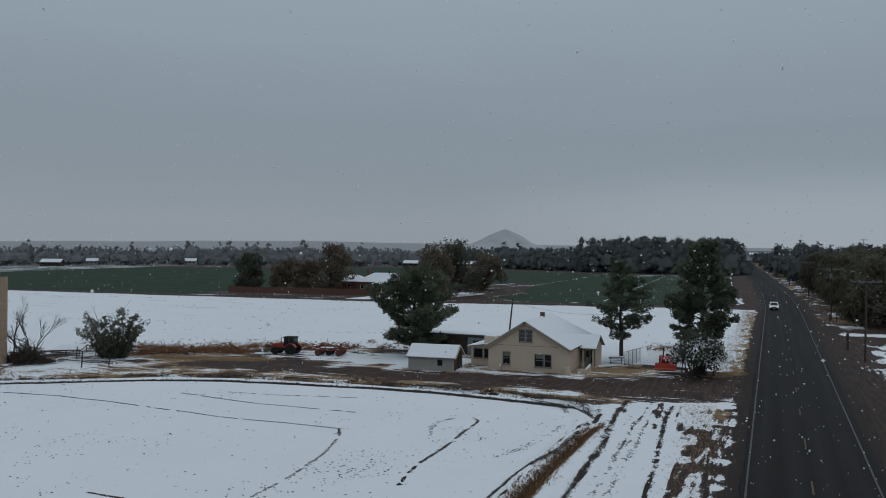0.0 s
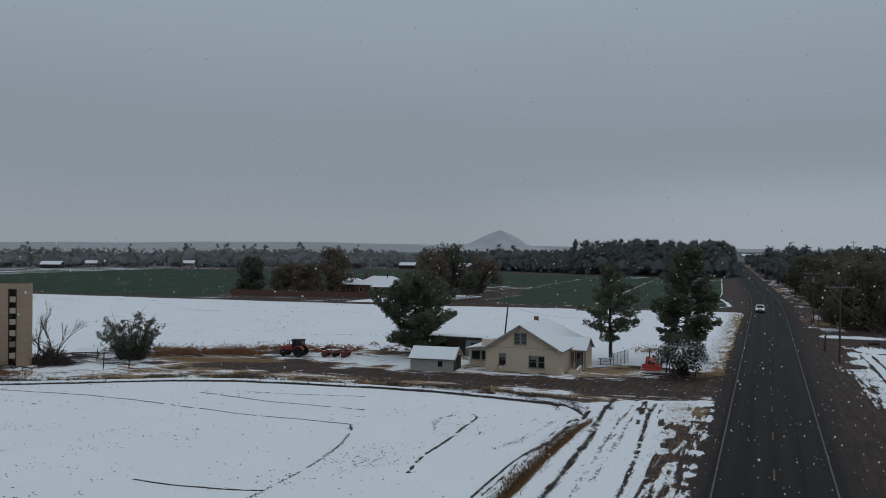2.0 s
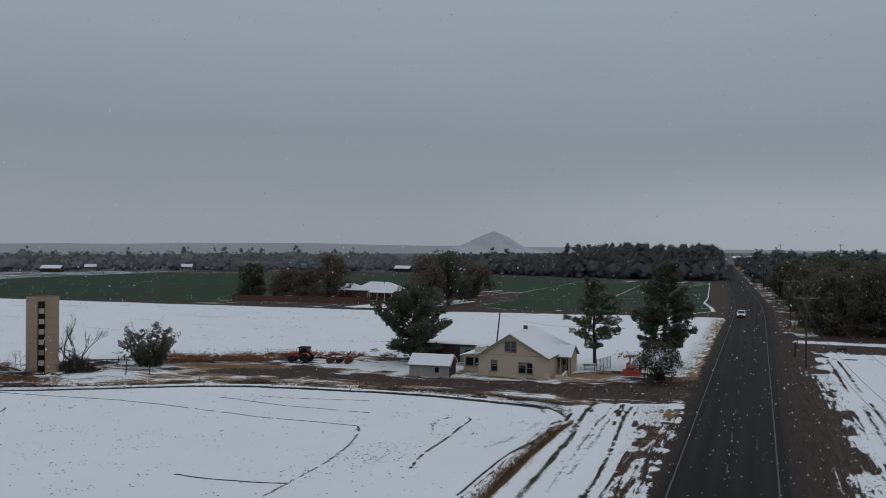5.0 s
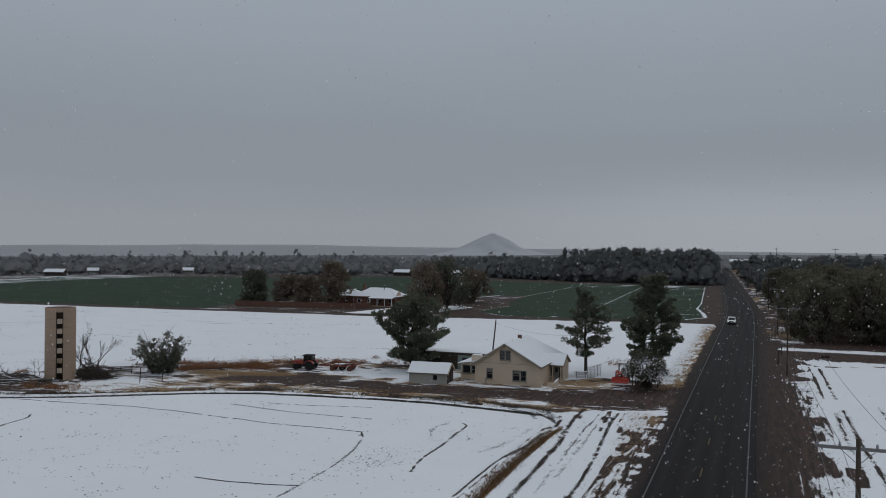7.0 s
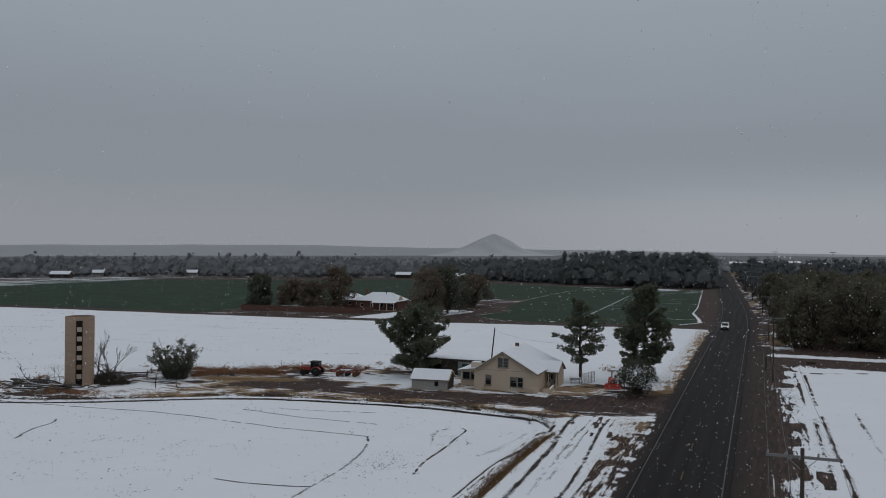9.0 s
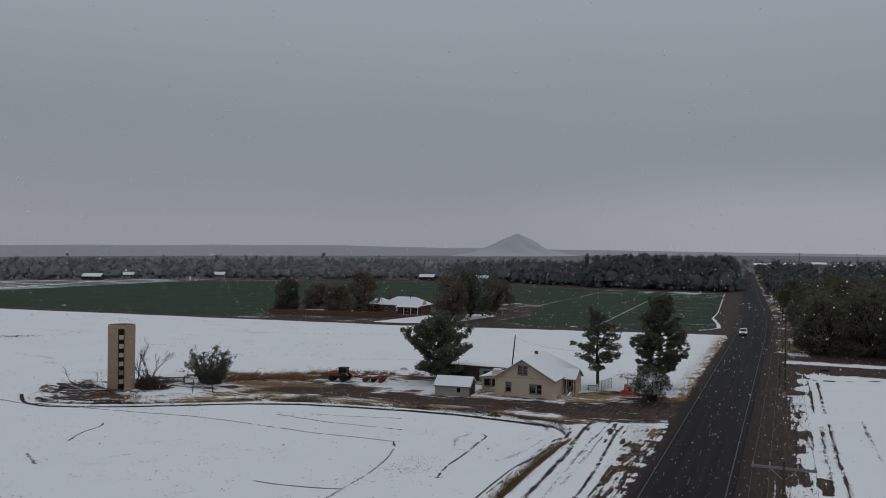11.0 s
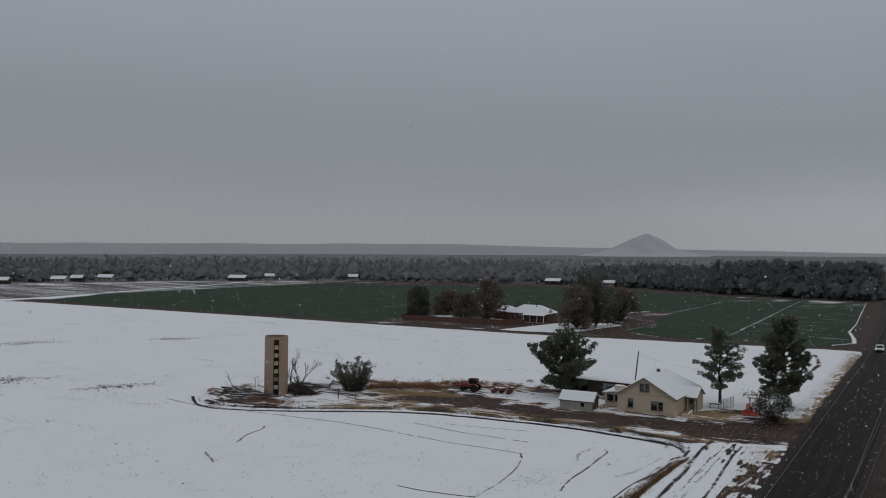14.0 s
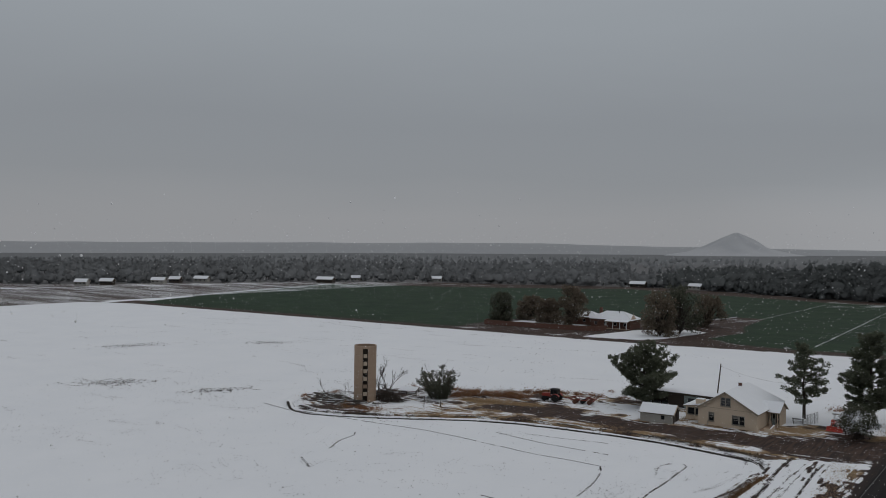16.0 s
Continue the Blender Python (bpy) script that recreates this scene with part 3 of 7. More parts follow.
def ground_material():
    m = bpy.data.materials.new("farmland")
    m.use_nodes = True
    nt = m.node_tree
    N, L = nt.nodes.new, nt.links.new
    b = nt.nodes["Principled BSDF"]
    b.inputs["Roughness"].default_value = 0.85
    b.inputs["Specular IOR Level"].default_value = 0.2
    co = N("ShaderNodeTexCoord")

    def noise_tex(scale, detail=4, stretch=None):
        t = N("ShaderNodeTexNoise")
        t.inputs["Scale"].default_value = scale
        t.inputs["Detail"].default_value = detail
        t.inputs["Roughness"].default_value = 0.6
        if stretch:
            mp = N("ShaderNodeMapping")
            mp.inputs["Scale"].default_value = stretch
            L(co.outputs["Object"], mp.inputs[0])
            L(mp.outputs[0], t.inputs["Vector"])
        else:
            L(co.outputs["Object"], t.inputs["Vector"])
        return t.outputs["Fac"]

    def attr(name):
        a = N("ShaderNodeAttribute")
        a.attribute_name = name
        return a.outputs["Fac"]

    def mul(a, k, c):
        n = N("ShaderNodeMath")
        n.operation = "MULTIPLY_ADD"
        L(a, n.inputs[0])
        n.inputs[1].default_value = k
        if isinstance(c, float):
            n.inputs[2].default_value = c
        else:
            L(c, n.inputs[2])
        return n.outputs[0]

    def mix(fac, a, c):
        n = N("ShaderNodeMix")
        n.data_type = "RGBA"
        L(fac, n.inputs["Factor"])
        for key, v in (("A", a), ("B", c)):
            if isinstance(v, tuple):
                n.inputs[key].default_value = (*v, 1)
            else:
                L(v, n.inputs[key])
        return n.outputs["Result"]

    def step(a, lo, hi):
        n = N("ShaderNodeMapRange")
        n.interpolation_type = "SMOOTHSTEP"
        n.inputs["From Min"].default_value = lo
        n.inputs["From Max"].default_value = hi
        L(a, n.inputs["Value"])
        return n.outputs["Result"]

    run_y, run_x = noise_tex(1.7, 5, (1.4, 0.13, 1)), noise_tex(1.6, 5, (0.16, 1.3, 1))
    fine, mid, big = noise_tex(5.0, 6), noise_tex(0.9, 5), noise_tex(0.09)
    soil = mix(mid, (0.040, 0.024, 0.0185), (0.094, 0.054, 0.040))
    soil = mix(step(fine, 0.45, 0.75), soil, (0.075, 0.052, 0.042))
    soil = mix(step(run_y, 0.35, 0.62), (0.026, 0.018, 0.015), soil)
    half = N("ShaderNodeMath")
    half.operation = "MULTIPLY"
    half.inputs[1].default_value = 0.85
    L(attr("wet"), half.inputs[0])
    soil = mix(half.outputs[0], soil, (0.018, 0.0135, 0.012))
    straw = mix(fine, (0.12, 0.076, 0.040), (0.37, 0.255, 0.14))
    base = mix(step(mul(mid, 0.9, mul(attr("straw"), 1.0, -0.45)), 0.35, 0.65), soil, straw)
    rows = noise_tex(0.5, 2, (0.25, 2.4, 1))
    crop = mix(step(big, 0.35, 0.65), (0.0065, 0.0235, 0.0095), (0.0155, 0.041, 0.016))
    crop = mix(step(rows, 0.5, 0.8), crop, (0.021, 0.045, 0.022))
    crop = mix(step(mid, 0.52, 0.8), crop, (0.030, 0.036, 0.022))
    base = mix(attr("green"), base, crop)
    # grey mixed in with distance, haze put into the base colour
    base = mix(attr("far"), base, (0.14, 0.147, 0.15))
    white = mix(big, (0.74, 0.77, 0.80), (0.83, 0.85, 0.87))
    s = mul(fine, 0.95, mul(mid, 0.75, mul(attr("snow"), 1.0, -0.85)))
    def weigh(a, tex, k):
        w = N("ShaderNodeMath")
        w.operation = "MULTIPLY"
        L(mul(tex, k, -0.5 * k), w.inputs[0])
        L(a, w.inputs[1])
        return w.outputs[0]

    def plus(a, c):
        w = N("ShaderNodeMath")
        w.operation = "ADD"
        L(a, w.inputs[0])
        L(c, w.inputs[1])
        return w.outputs[0]

    s = plus(s, plus(weigh(attr("along_y"), run_y, 2.3), weigh(attr("along_x"), run_x, 1.1)))
    cover = step(s, 0.46, 0.56)
    L(mix(cover, base, white), b.inputs["Base Color"])
    bp = N("ShaderNodeBump")
    bp.inputs["Strength"].default_value = 0.5
    bp.inputs["Distance"].default_value = 0.12
    L(mul(fine, 0.5, mul(cover, 0.35, 0.0)), bp.inputs["Height"])
    L(bp.outputs[0], b.inputs["Normal"])
    return m


build_ground()


# ---- the road ----
def asphalt():
    m = bpy.data.materials.new("asphalt")
    m.use_nodes = True
    nt = m.node_tree
    N, L = nt.nodes.new, nt.links.new
    b = nt.nodes["Principled BSDF"]
    co = N("ShaderNodeTexCoord")
    sep = N("ShaderNodeSeparateXYZ")
    L(co.outputs["Object"], sep.inputs[0])

    def tex(scale, stretch=(1, 1, 1), detail=4):
        mp = N("ShaderNodeMapping")
        mp.inputs["Scale"].default_value = stretch
        L(co.outputs["Object"], mp.inputs[0])
        t = N("ShaderNodeTexNoise")
        t.inputs["Scale"].default_value = scale
        t.inputs["Detail"].default_value = detail
        L(mp.outputs[0], t.inputs["Vector"])
        return t.outputs["Fac"]

    streak = tex(1.3, (1.0, 0.02, 1))
    grit = tex(9.0)
    patch = tex(0.12, (1, 0.5, 1))
    # wheel tracks are worn lighter
    wob = N("ShaderNodeMath")
    wob.operation = "PINGPONG"
    wob.inputs[1].default_value = 0.92
    L(sep.outputs["X"], wob.inputs[0])
    mx = N("ShaderNodeMix")
    mx.data_type = "RGBA"
    b.inputs["Specular IOR Level"].default_value = 0.06
    mx.inputs["A"].default_value = (0.009, 0.0086, 0.0088, 1)
    mx.inputs["B"].default_value = (0.025, 0.0225, 0.0215, 1)
    s = N("ShaderNodeMath")
    s.operation = "MULTIPLY_ADD"
    s.inputs[1].default_value = 0.8
    L(streak, s.inputs[0])
    h = N("ShaderNodeMath")
    h.operation = "MULTIPLY_ADD"
    h.inputs[1].default_value = 0.35
    h.inputs[2].default_value = -0.25
    L(patch, h.inputs[0])
    k = N("ShaderNodeMath")
    k.operation = "MULTIPLY_ADD"
    k.inputs[1].default_value = 0.45
    L(wob.outputs[0], k.inputs[0])
    L(h.outputs[0], k.inputs[2])
    L(k.outputs[0], s.inputs[2])
    L(s.outputs[0], mx.inputs["Factor"])
    L(mx.outputs["Result"], b.inputs["Base Color"])
    r = N("ShaderNodeMapRange")
    r.inputs["To Min"].default_value = 0.55
    r.inputs["To Max"].default_value = 0.85
    L(streak, r.inputs["Value"])
    L(r.outputs["Result"], b.inputs["Roughness"])
    bp = N("ShaderNodeBump")
    bp.inputs["Strength"].default_value = 0.2
    bp.inputs["Distance"].default_value = 0.01
    L(grit, bp.inputs["Height"])
    L(bp.outputs[0], b.inputs["Normal"])
    return m


def strip_mesh(name, x0, x1, ys, z, material, edge=0.0, seed=1, thick=0.03):
    rng = np.random.default_rng(seed)
    s = Shape()
    n = len(ys)
    e = rng.normal(size=(n, 2)) * edge
    v = []
    for (y, (a, c)) in zip(ys, e):
        a, c = a + float(road_c(y)), c + float(road_c(y))
        v += [(x0 + a, y, z), (x1 + c, y, z), (x1 + c + 0.02, y, z - thick), (x0 + a - 0.02, y, z - thick)]
    f = []
    for i in range(n - 1):
        k = 4 * i
        f += [(k, k + 1, k + 5, k + 4), (k + 1, k + 2, k + 6, k + 5), (k + 3, k, k + 4, k + 7)]
    return s.add(v, f).mesh(name, material)


ROAD_Y = [-400, -200, -100] + list(range(-60, 260, 2)) + list(range(260, 600, 10)) + [660, 800, 1000, 1300, 1700, 2200]
road_ob = whole("road", strip_mesh("road", -3.98, 4.25, ROAD_Y, 0.05, asphalt(), 0.05, 3, 0.12), None, "two-lane wet dark asphalt highway between fields", "road", kind="structure")
edge_m = mat("worn_white_line", (0.105, 0.102, 0.102), 0.7, 0.35, 1.2, 0.0, 9)
yellow_m = mat("worn_yellow_line", (0.12, 0.078, 0.03), 0.7, 0.25, 1.5, 0.0, 9)
for xe in (-3.65, 3.65):
    part("edge_line", strip_mesh("edge_line", xe - 0.042, xe + 0.042, ROAD_Y, 0.056, edge_m, 0.006, 5, 0.003), None, road_ob, "thin worn white edge line")
dash = Shape().box(-0.06, 0, 0.051, 0.06, 3.0, 0.056).mesh("dash", yellow_m)
for i in range(40):
    d = part("dash", dash, None, road_ob, "worn yellow centre dash")
    d.matrix_basis = pose(float(road_c(6.0 + 12.2 * i)), 4.5 + 12.2 * i, 0, 0, 0, math.degrees(-float(road_c(7.0 + 12.2 * i) - road_c(5.0 + 12.2 * i)) / 2))

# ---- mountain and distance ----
# pale grey puts the distance haze into the hill's own colour
haze_m = mat("haze_painted_hill", (0.42, 0.432, 0.446), 1.0, 0.05, 0.004, 0.0, 0.03)


def build_mountain():
    nr, na = 26, 72
    v, f = [(0, 0, 1)], []
    for i in range(1, nr):
        t = i / (nr - 1)
        for k in range(na):
            a = 2 * math.pi * k / na
            h = max(0.0, (1 - t)) ** 1.55
            w = 1 + 0.22 * noise.noise((2 * math.cos(a), 2 * math.sin(a), 3 * t))
            v.append((t * math.cos(a) * w, t * math.sin(a) * w, h * (1 + 0.10 * noise.noise((3 * t * math.cos(a), 3 * t * math.sin(a), 5)))))
    f += [(0, 1 + k, 1 + (k + 1) % na) for k in range(na)]
    for i in range(nr - 2):
        o = 1 + i * na
        f += [(o + k, o + na + k, o + na + (k + 1) % na, o + (k + 1) % na) for k in range(na)]
    s = Shape().add([(x * 300, y * 300, min(z, 0.95 + 0.4 * (z - 0.95)) * 107 - 4) for x, y, z in v], f)
    whole("mountain", s, haze_m, "lone cone-shaped hill with far haze painted into its colour", "mountain", kind="structure", smooth=True, m=pose(-1105, 3536, -14, 0, 0, 20))


build_mountain()


def build_ridge():
    """A long low range of hills closing the plain beyond the woods."""
    # haze painted into the ridge as a flat pale grey
    ridge_m = mat("haze_painted_ridge", (0.345, 0.356, 0.367), 1.0, 0.06, 0.002, 0.0, 0.01)
    n, prof = 90, [(-260, -6), (-150, 0.55), (-60, 0.9), (0, 1.0), (120, 0.7), (300, -6)]
    v = []
    for k in range(n + 1):
        a = radians(-78 + 86 * k / n)
        fade = min(1.0, (n - k) / 40)
        h = (54 + 7 * noise.noise((k * 0.09, 1.5, 0)) + 3 * noise.noise((k * 0.35, 7.5, 0))) * fade
        for off, z in prof:
            r = 4300 + off
            v.append((r * math.sin(a), r * math.cos(a), (h * z if z > 0 else z) + 0.012 * r * math.sin(a)))
    m = len(prof)
    f = [(k * m + i, k * m + i + 1, (k + 1) * m + i + 1, (k + 1) * m + i) for k in range(n) for i in range(m - 1)]
    whole("ridge", Shape().add(v, f), ridge_m, "long low range of hills with haze painted into their colour", "hills", kind="structure", smooth=True)


build_ridge()


# ---- trees ----
def pine(name, height, spread, seed, bare=0.2, lean=(0, 0), clumps=1.0, material=None, profile=None, label="", category="tree", group="", tuft=0.27, whorls=13, puff=1.0):
    """A pine: tapered trunk, drooping then rising limbs, needle clumps at their ends."""
    rng = np.random.default_rng(seed)
    wood = Shape()
    top = Vector((lean[0], lean[1], height))
    mids = [Vector((lean[0] * t + rng.normal() * 0.12, lean[1] * t + rng.normal() * 0.12, height * t)) for t in np.linspace(0, 1, 8)]
    mids[0], mids[-1] = Vector((0, 0, -0.2)), top
    rb = 0.022 * height + 0.03
    wood.tube(mids, [rb * (1 - 0.9 * t) for t in np.linspace(0, 1, 8)], 8)
    cent = []
    prof = profile or (lambda t: min(1.0, 0.35 + 2.6 * t) * (1 - 0.78 * t ** 1.5))
    for i in range(whorls):
        t = i / (whorls - 1)
        h = height * (bare + (1 - bare) * t)
        n = int(rng.integers(4, 7))
        a0 = rng.uniform(0, 6.28)
        for k in range(n):
            a = a0 + 6.28 * k / n + rng.normal() * 0.35
            ln = spread * prof(t) * rng.uniform(0.58, 1.12)
            base = Vector((lean[0] * h / height, lean[1] * h / height, h - 0.1))
            d = Vector((math.cos(a), math.sin(a), 0))
            rise = rng.uniform(0.0, 0.55) + 0.4 * t
            p1, p2 = base + d * ln * 0.5 + Vector((0, 0, ln * rise * 0.2)), base + d * ln + Vector((0, 0, ln * rise))
            wood.tube([base, p1, p2], [0.07 * (1 - 0.6 * t) + 0.02, 0.045, 0.015], 5, False)
            m = max(2, int(ln * 1.55 * clumps))
            for q in range(m):
                u = 0.35 + 0.65 * (q + rng.random()) / m
                c = base.lerp(p1, u * 2) if u < 0.5 else p1.lerp(p2, u * 2 - 1)
                side = Vector((-d.y, d.x, 0)) * rng.normal() * 0.2 * ln * u
                cent.append((np.array(c + side + Vector((0, 0, 0.15))), (0.24 + 0.40 * rng.random() ** 1.5) * puff))
    cent.append((np.array(top), 0.5))
    pts = []
    for c, r in cent:
        n = int(28 * clumps * puff ** 2)
        p = rng.normal(size=(n, 3))
        p /= np.linalg.norm(p, axis=1, keepdims=True)
        p *= r * rng.uniform(0.3, 1, (n, 1)) ** 0.6 * np.array([1.1, 1.1, 0.85])
        pts.append(c + p)
    v, f = tufts(np.concatenate(pts), tuft, 3, rng, 0.35, 0.28)
    t = thing(name, label=label, category=category, group=group)
    part("trunk", wood, bark_m, t)
    part("crown", fast_mesh("crown", v, f, material or pine_m), None, t)
    return t


def broad(name, height, spread, seed, material=None, trunk_h=0.25, label="", category="tree", group="", tuft=0.35, lobes=26, per=75, blades=3, multi=1, squash=1.0, wood_m=None, lobe=0.32, column=False):
    """A broad-leaved tree or bush: forking limbs and lumpy leaf masses with gaps."""
    rng = np.random.default_rng(seed)
    wood, pts = Shape(), []
    c0 = np.array([0, 0, height * (trunk_h + (1 - trunk_h) * 0.5)])
    half = np.array([spread, spread, height * (1 - trunk_h) * 0.5])
    for i in range(lobes):
        p = rng.normal(size=3)
        p /= np.linalg.norm(p)
        p *= rng.uniform(0.25, 1.0) ** 0.5 * 0.78
        c = c0 + p * half * (1.0 if p[2] > 0 else squash)
        if column:
            zz, an = rng.uniform(0.06, 0.93), rng.uniform(0, 6.28)
            rr = spread * 0.85 * rng.random() ** 0.5 * (1 - 0.6 * max(0.0, (zz - 0.45) / 0.55) ** 1.5) * (0.75 + 0.25 * min(1, zz / 0.3))
            c = np.array([rr * math.cos(an), rr * math.sin(an), height * zz])
        r = half.min() * lobe * rng.uniform(0.7, 1.3)
        q = rng.normal(size=(per, 3))
        q /= np.linalg.norm(q, axis=1, keepdims=True)
        q *= r * rng.uniform(0.2, 1.1, (per, 1)) ** 0.5
        pts.append(c + q)
        start = Vector((rng.normal() * 0.15 * (multi > 1) * spread, rng.normal() * 0.15 * (multi > 1) * spread, height * trunk_h * rng.uniform(0.3, 1.0)))
        end = Vector(c)
        wood.tube([start, start.lerp(end, 0.5) + Vector((0, 0, 0.08 * height)), end], [0.012 * height, 0.008 * height, 0.003 * height], 5, False)
    for k in range(multi):
        off = Vector((rng.normal() * 0.12 * spread, rng.normal() * 0.12 * spread, 0)) if multi > 1 else Vector()
        wood.tube([off * 0.3 + Vector((0, 0, -0.2)), off + Vector((0, 0, height * trunk_h * 0.6)), off * 1.5 + Vector((0, 0, height * 0.62))], [0.024 * height / multi ** 0.5, 0.017 * height / multi ** 0.5, 0.007 * height], 8)
    v, f = tufts(np.concatenate(pts), tuft, blades, rng, 0.1, 0.45)
    t = thing(name, label=label, category=category, group=group)
    part("trunk", wood, wood_m or bark_m, t)
    part("crown", fast_mesh("crown", v, f, material or leaf_m), None, t)
    return t


def put(ob, x, y, z=0, rz=0, s=1.0):
    ob.matrix_basis = pose(x, y, z, 0, 0, rz)
    ob.scale = (s, s, s)
    return ob


put(pine("pine_tree", 9.8, 5.7, 21, bare=0.15, clumps=1.25, profile=lambda t: 0.72 + 0.36 * math.sin(3.0 * min(t * 1.25, 1.0)) - 0.42 * max(0, t - 0.55) / 0.45, whorls=12, puff=1.2,
         label="broad dark green pine beside a low shed", group="yard pines"), -45.4, 100.0, 0, 20)
put(pine("pine_tree", 11.7, 4.5, 35, bare=0.24, clumps=1.0, puff=1.1, label="slender pine with bare lower trunk and open layers", group="yard pines", whorls=9, lean=(-0.5, 0)), -20.0, 107.6, 0, 70)
put(pine("pine_tree", 14.0, 6.1, 44, bare=0.15, clumps=1.4, label="tall dense dark pine beside the highway", group="yard pines", profile=lambda t: min(1.0, 0.55 + 1.6 * t) * (1.04 - 0.80 * t), whorls=16, lean=(-0.5, 0)), -10.6, 110.5, 0, 130)


def snow_dusting(parent, centre, half, n, seed, size=0.2):
    """Small clots of snow caught on the outer twigs."""
    rng = np.random.default_rng(seed)
    p = rng.normal(size=(n, 3))
    p /= np.linalg.norm(p, axis=1, keepdims=True)
    p[:, 2] = np.abs(p[:, 2]) * 1.0 - 0.35
    v, f = tufts(np.array(centre) + p * np.array(half) * rng.uniform(0.5, 1.05, (n, 1)), size, 2, rng, 0.2, 0.5)
    part("snow_dusting", fast_mesh("snow_dusting", v, f, snow_m), None, parent, "snow caught on the outer twigs")


snowy = put(broad("snowy_bush", 5.4, 3.8, 51, trunk_h=0.05, label="large grey-green bush dusted with snow", category="bush", lobes=52, per=44, tuft=0.22, multi=4, lobe=0.24, material=mat("grey_green_leaves", (0.145, 0.15, 0.11), 0.75, 0.25, 0.7, 0.0, 4, island=0.3, leaf=0.4)), -9.8, 96.6, 0, 0)
snow_dusting(snowy, (0, 0, 2.4), (3.5, 3.5, 2.9), 950, 3, 0.15)
def open_bush(name, height, spread, seed, material, label, stems=26):
    """A many-stemmed shrub: stems fan out from the ground, leaves thickest half way up, bare twig ends above."""
    rng = np.random.default_rng(seed)
    wood, pts = Shape(), []
    for k in range(stems):
        a, lean = rng.uniform(0, 6.28), rng.random() ** 0.7
        ln = height * rng.uniform(0.62, 1.05) * (1 - 0.32 * lean)
        d = Vector((math.cos(a) * lean * spread / height * 1.9, math.sin(a) * lean * spread / height * 1.9, 1)).normalized()
        p0 = Vector((math.cos(a) * 1.5 * lean, math.sin(a) * 1.5 * lean, -0.1))
        p1, p2 = p0 + d * ln * 0.5 + Vector(rng.normal(size=3) * 0.15), p0 + d * ln + Vector(rng.normal(size=3) * 0.3)
        wood.tube([p0, p1, p2], [0.07, 0.045, 0.012], 5, False)
        for _ in range(11):
            u = rng.uniform(0.04, 0.96)
            c = p0.lerp(p1, u * 2) if u < 0.5 else p1.lerp(p2, u * 2 - 1)
            e = c + Vector((rng.normal() * 0.5, rng.normal() * 0.5, abs(rng.normal()) * 0.5 + 0.1)) * rng.uniform(0.5, 1.2)
            wood.tube([c, c.lerp(e, 0.5) + Vector(rng.normal(size=3) * 0.05), e], [0.022, 0.015, 0.007], 4, False)
            if rng.random() < 1.25 - 0.75 * u:
                w = rng.uniform(0, 1, (14, 1))
                pts.append(np.array(c) + (np.array(e) - np.array(c)) * w + rng.normal(size=(14, 3)) * 0.17)
    v, f = tufts(np.concatenate(pts), 0.17, 3, rng, 0.1, 0.45)
    t = thing(name, label=label, category="bush")
    part("stem", wood, bark_m, t)
    part("leaves", fast_mesh("leaves", v, f, material), None, t)
    return t


put(open_bush("round_bush", 7.4, 3.5, 52, leaf_m, "dark leafy bush with bare twigs fanning on top", 36), -77.6, 81.5, 0, 0)

FAR_TREES = [(-146.5, 210, 11.2, 4.9, "a"), (-147, 231, 9.0, 6.0, "b"), (-124.5, 220.5, 13.8, 7.0, "b"), (-134, 222, 9.0, 5.6, "b"), (-88, 212, 14.0, 6.2, "b"), (-86, 224, 15.5, 8.0, "a"), (-87, 252, 11.2, 8.0, "b"), (-137, 225, 8.5, 4.4, "b")]
for i, (x, y, h, s, k) in enumerate(FAR_TREES):
    put(broad("shade_tree", h, s, 60 + i, autumn_m if k == "b" else leaf_m, 0.05, label="dark evergreen shade tree by the brick house" if k == "a" else "browning leafy tree by the brick house",
              group="trees round the far house", lobes=60, per=46, tuft=0.42, column=True, lobe=0.26), x, y, 0, 40 * i)


def clump(level):
    """A round clump of leaves: corners and triangles."""
    bm = bmesh.new()
    bmesh.ops.create_icosphere(bm, subdivisions=level, radius=1.0)
    v = np.array([p.co[:] for p in bm.verts])
    f = np.array([[p.index for p in q.verts] for q in bm.faces])
    bm.free()
    return v, f


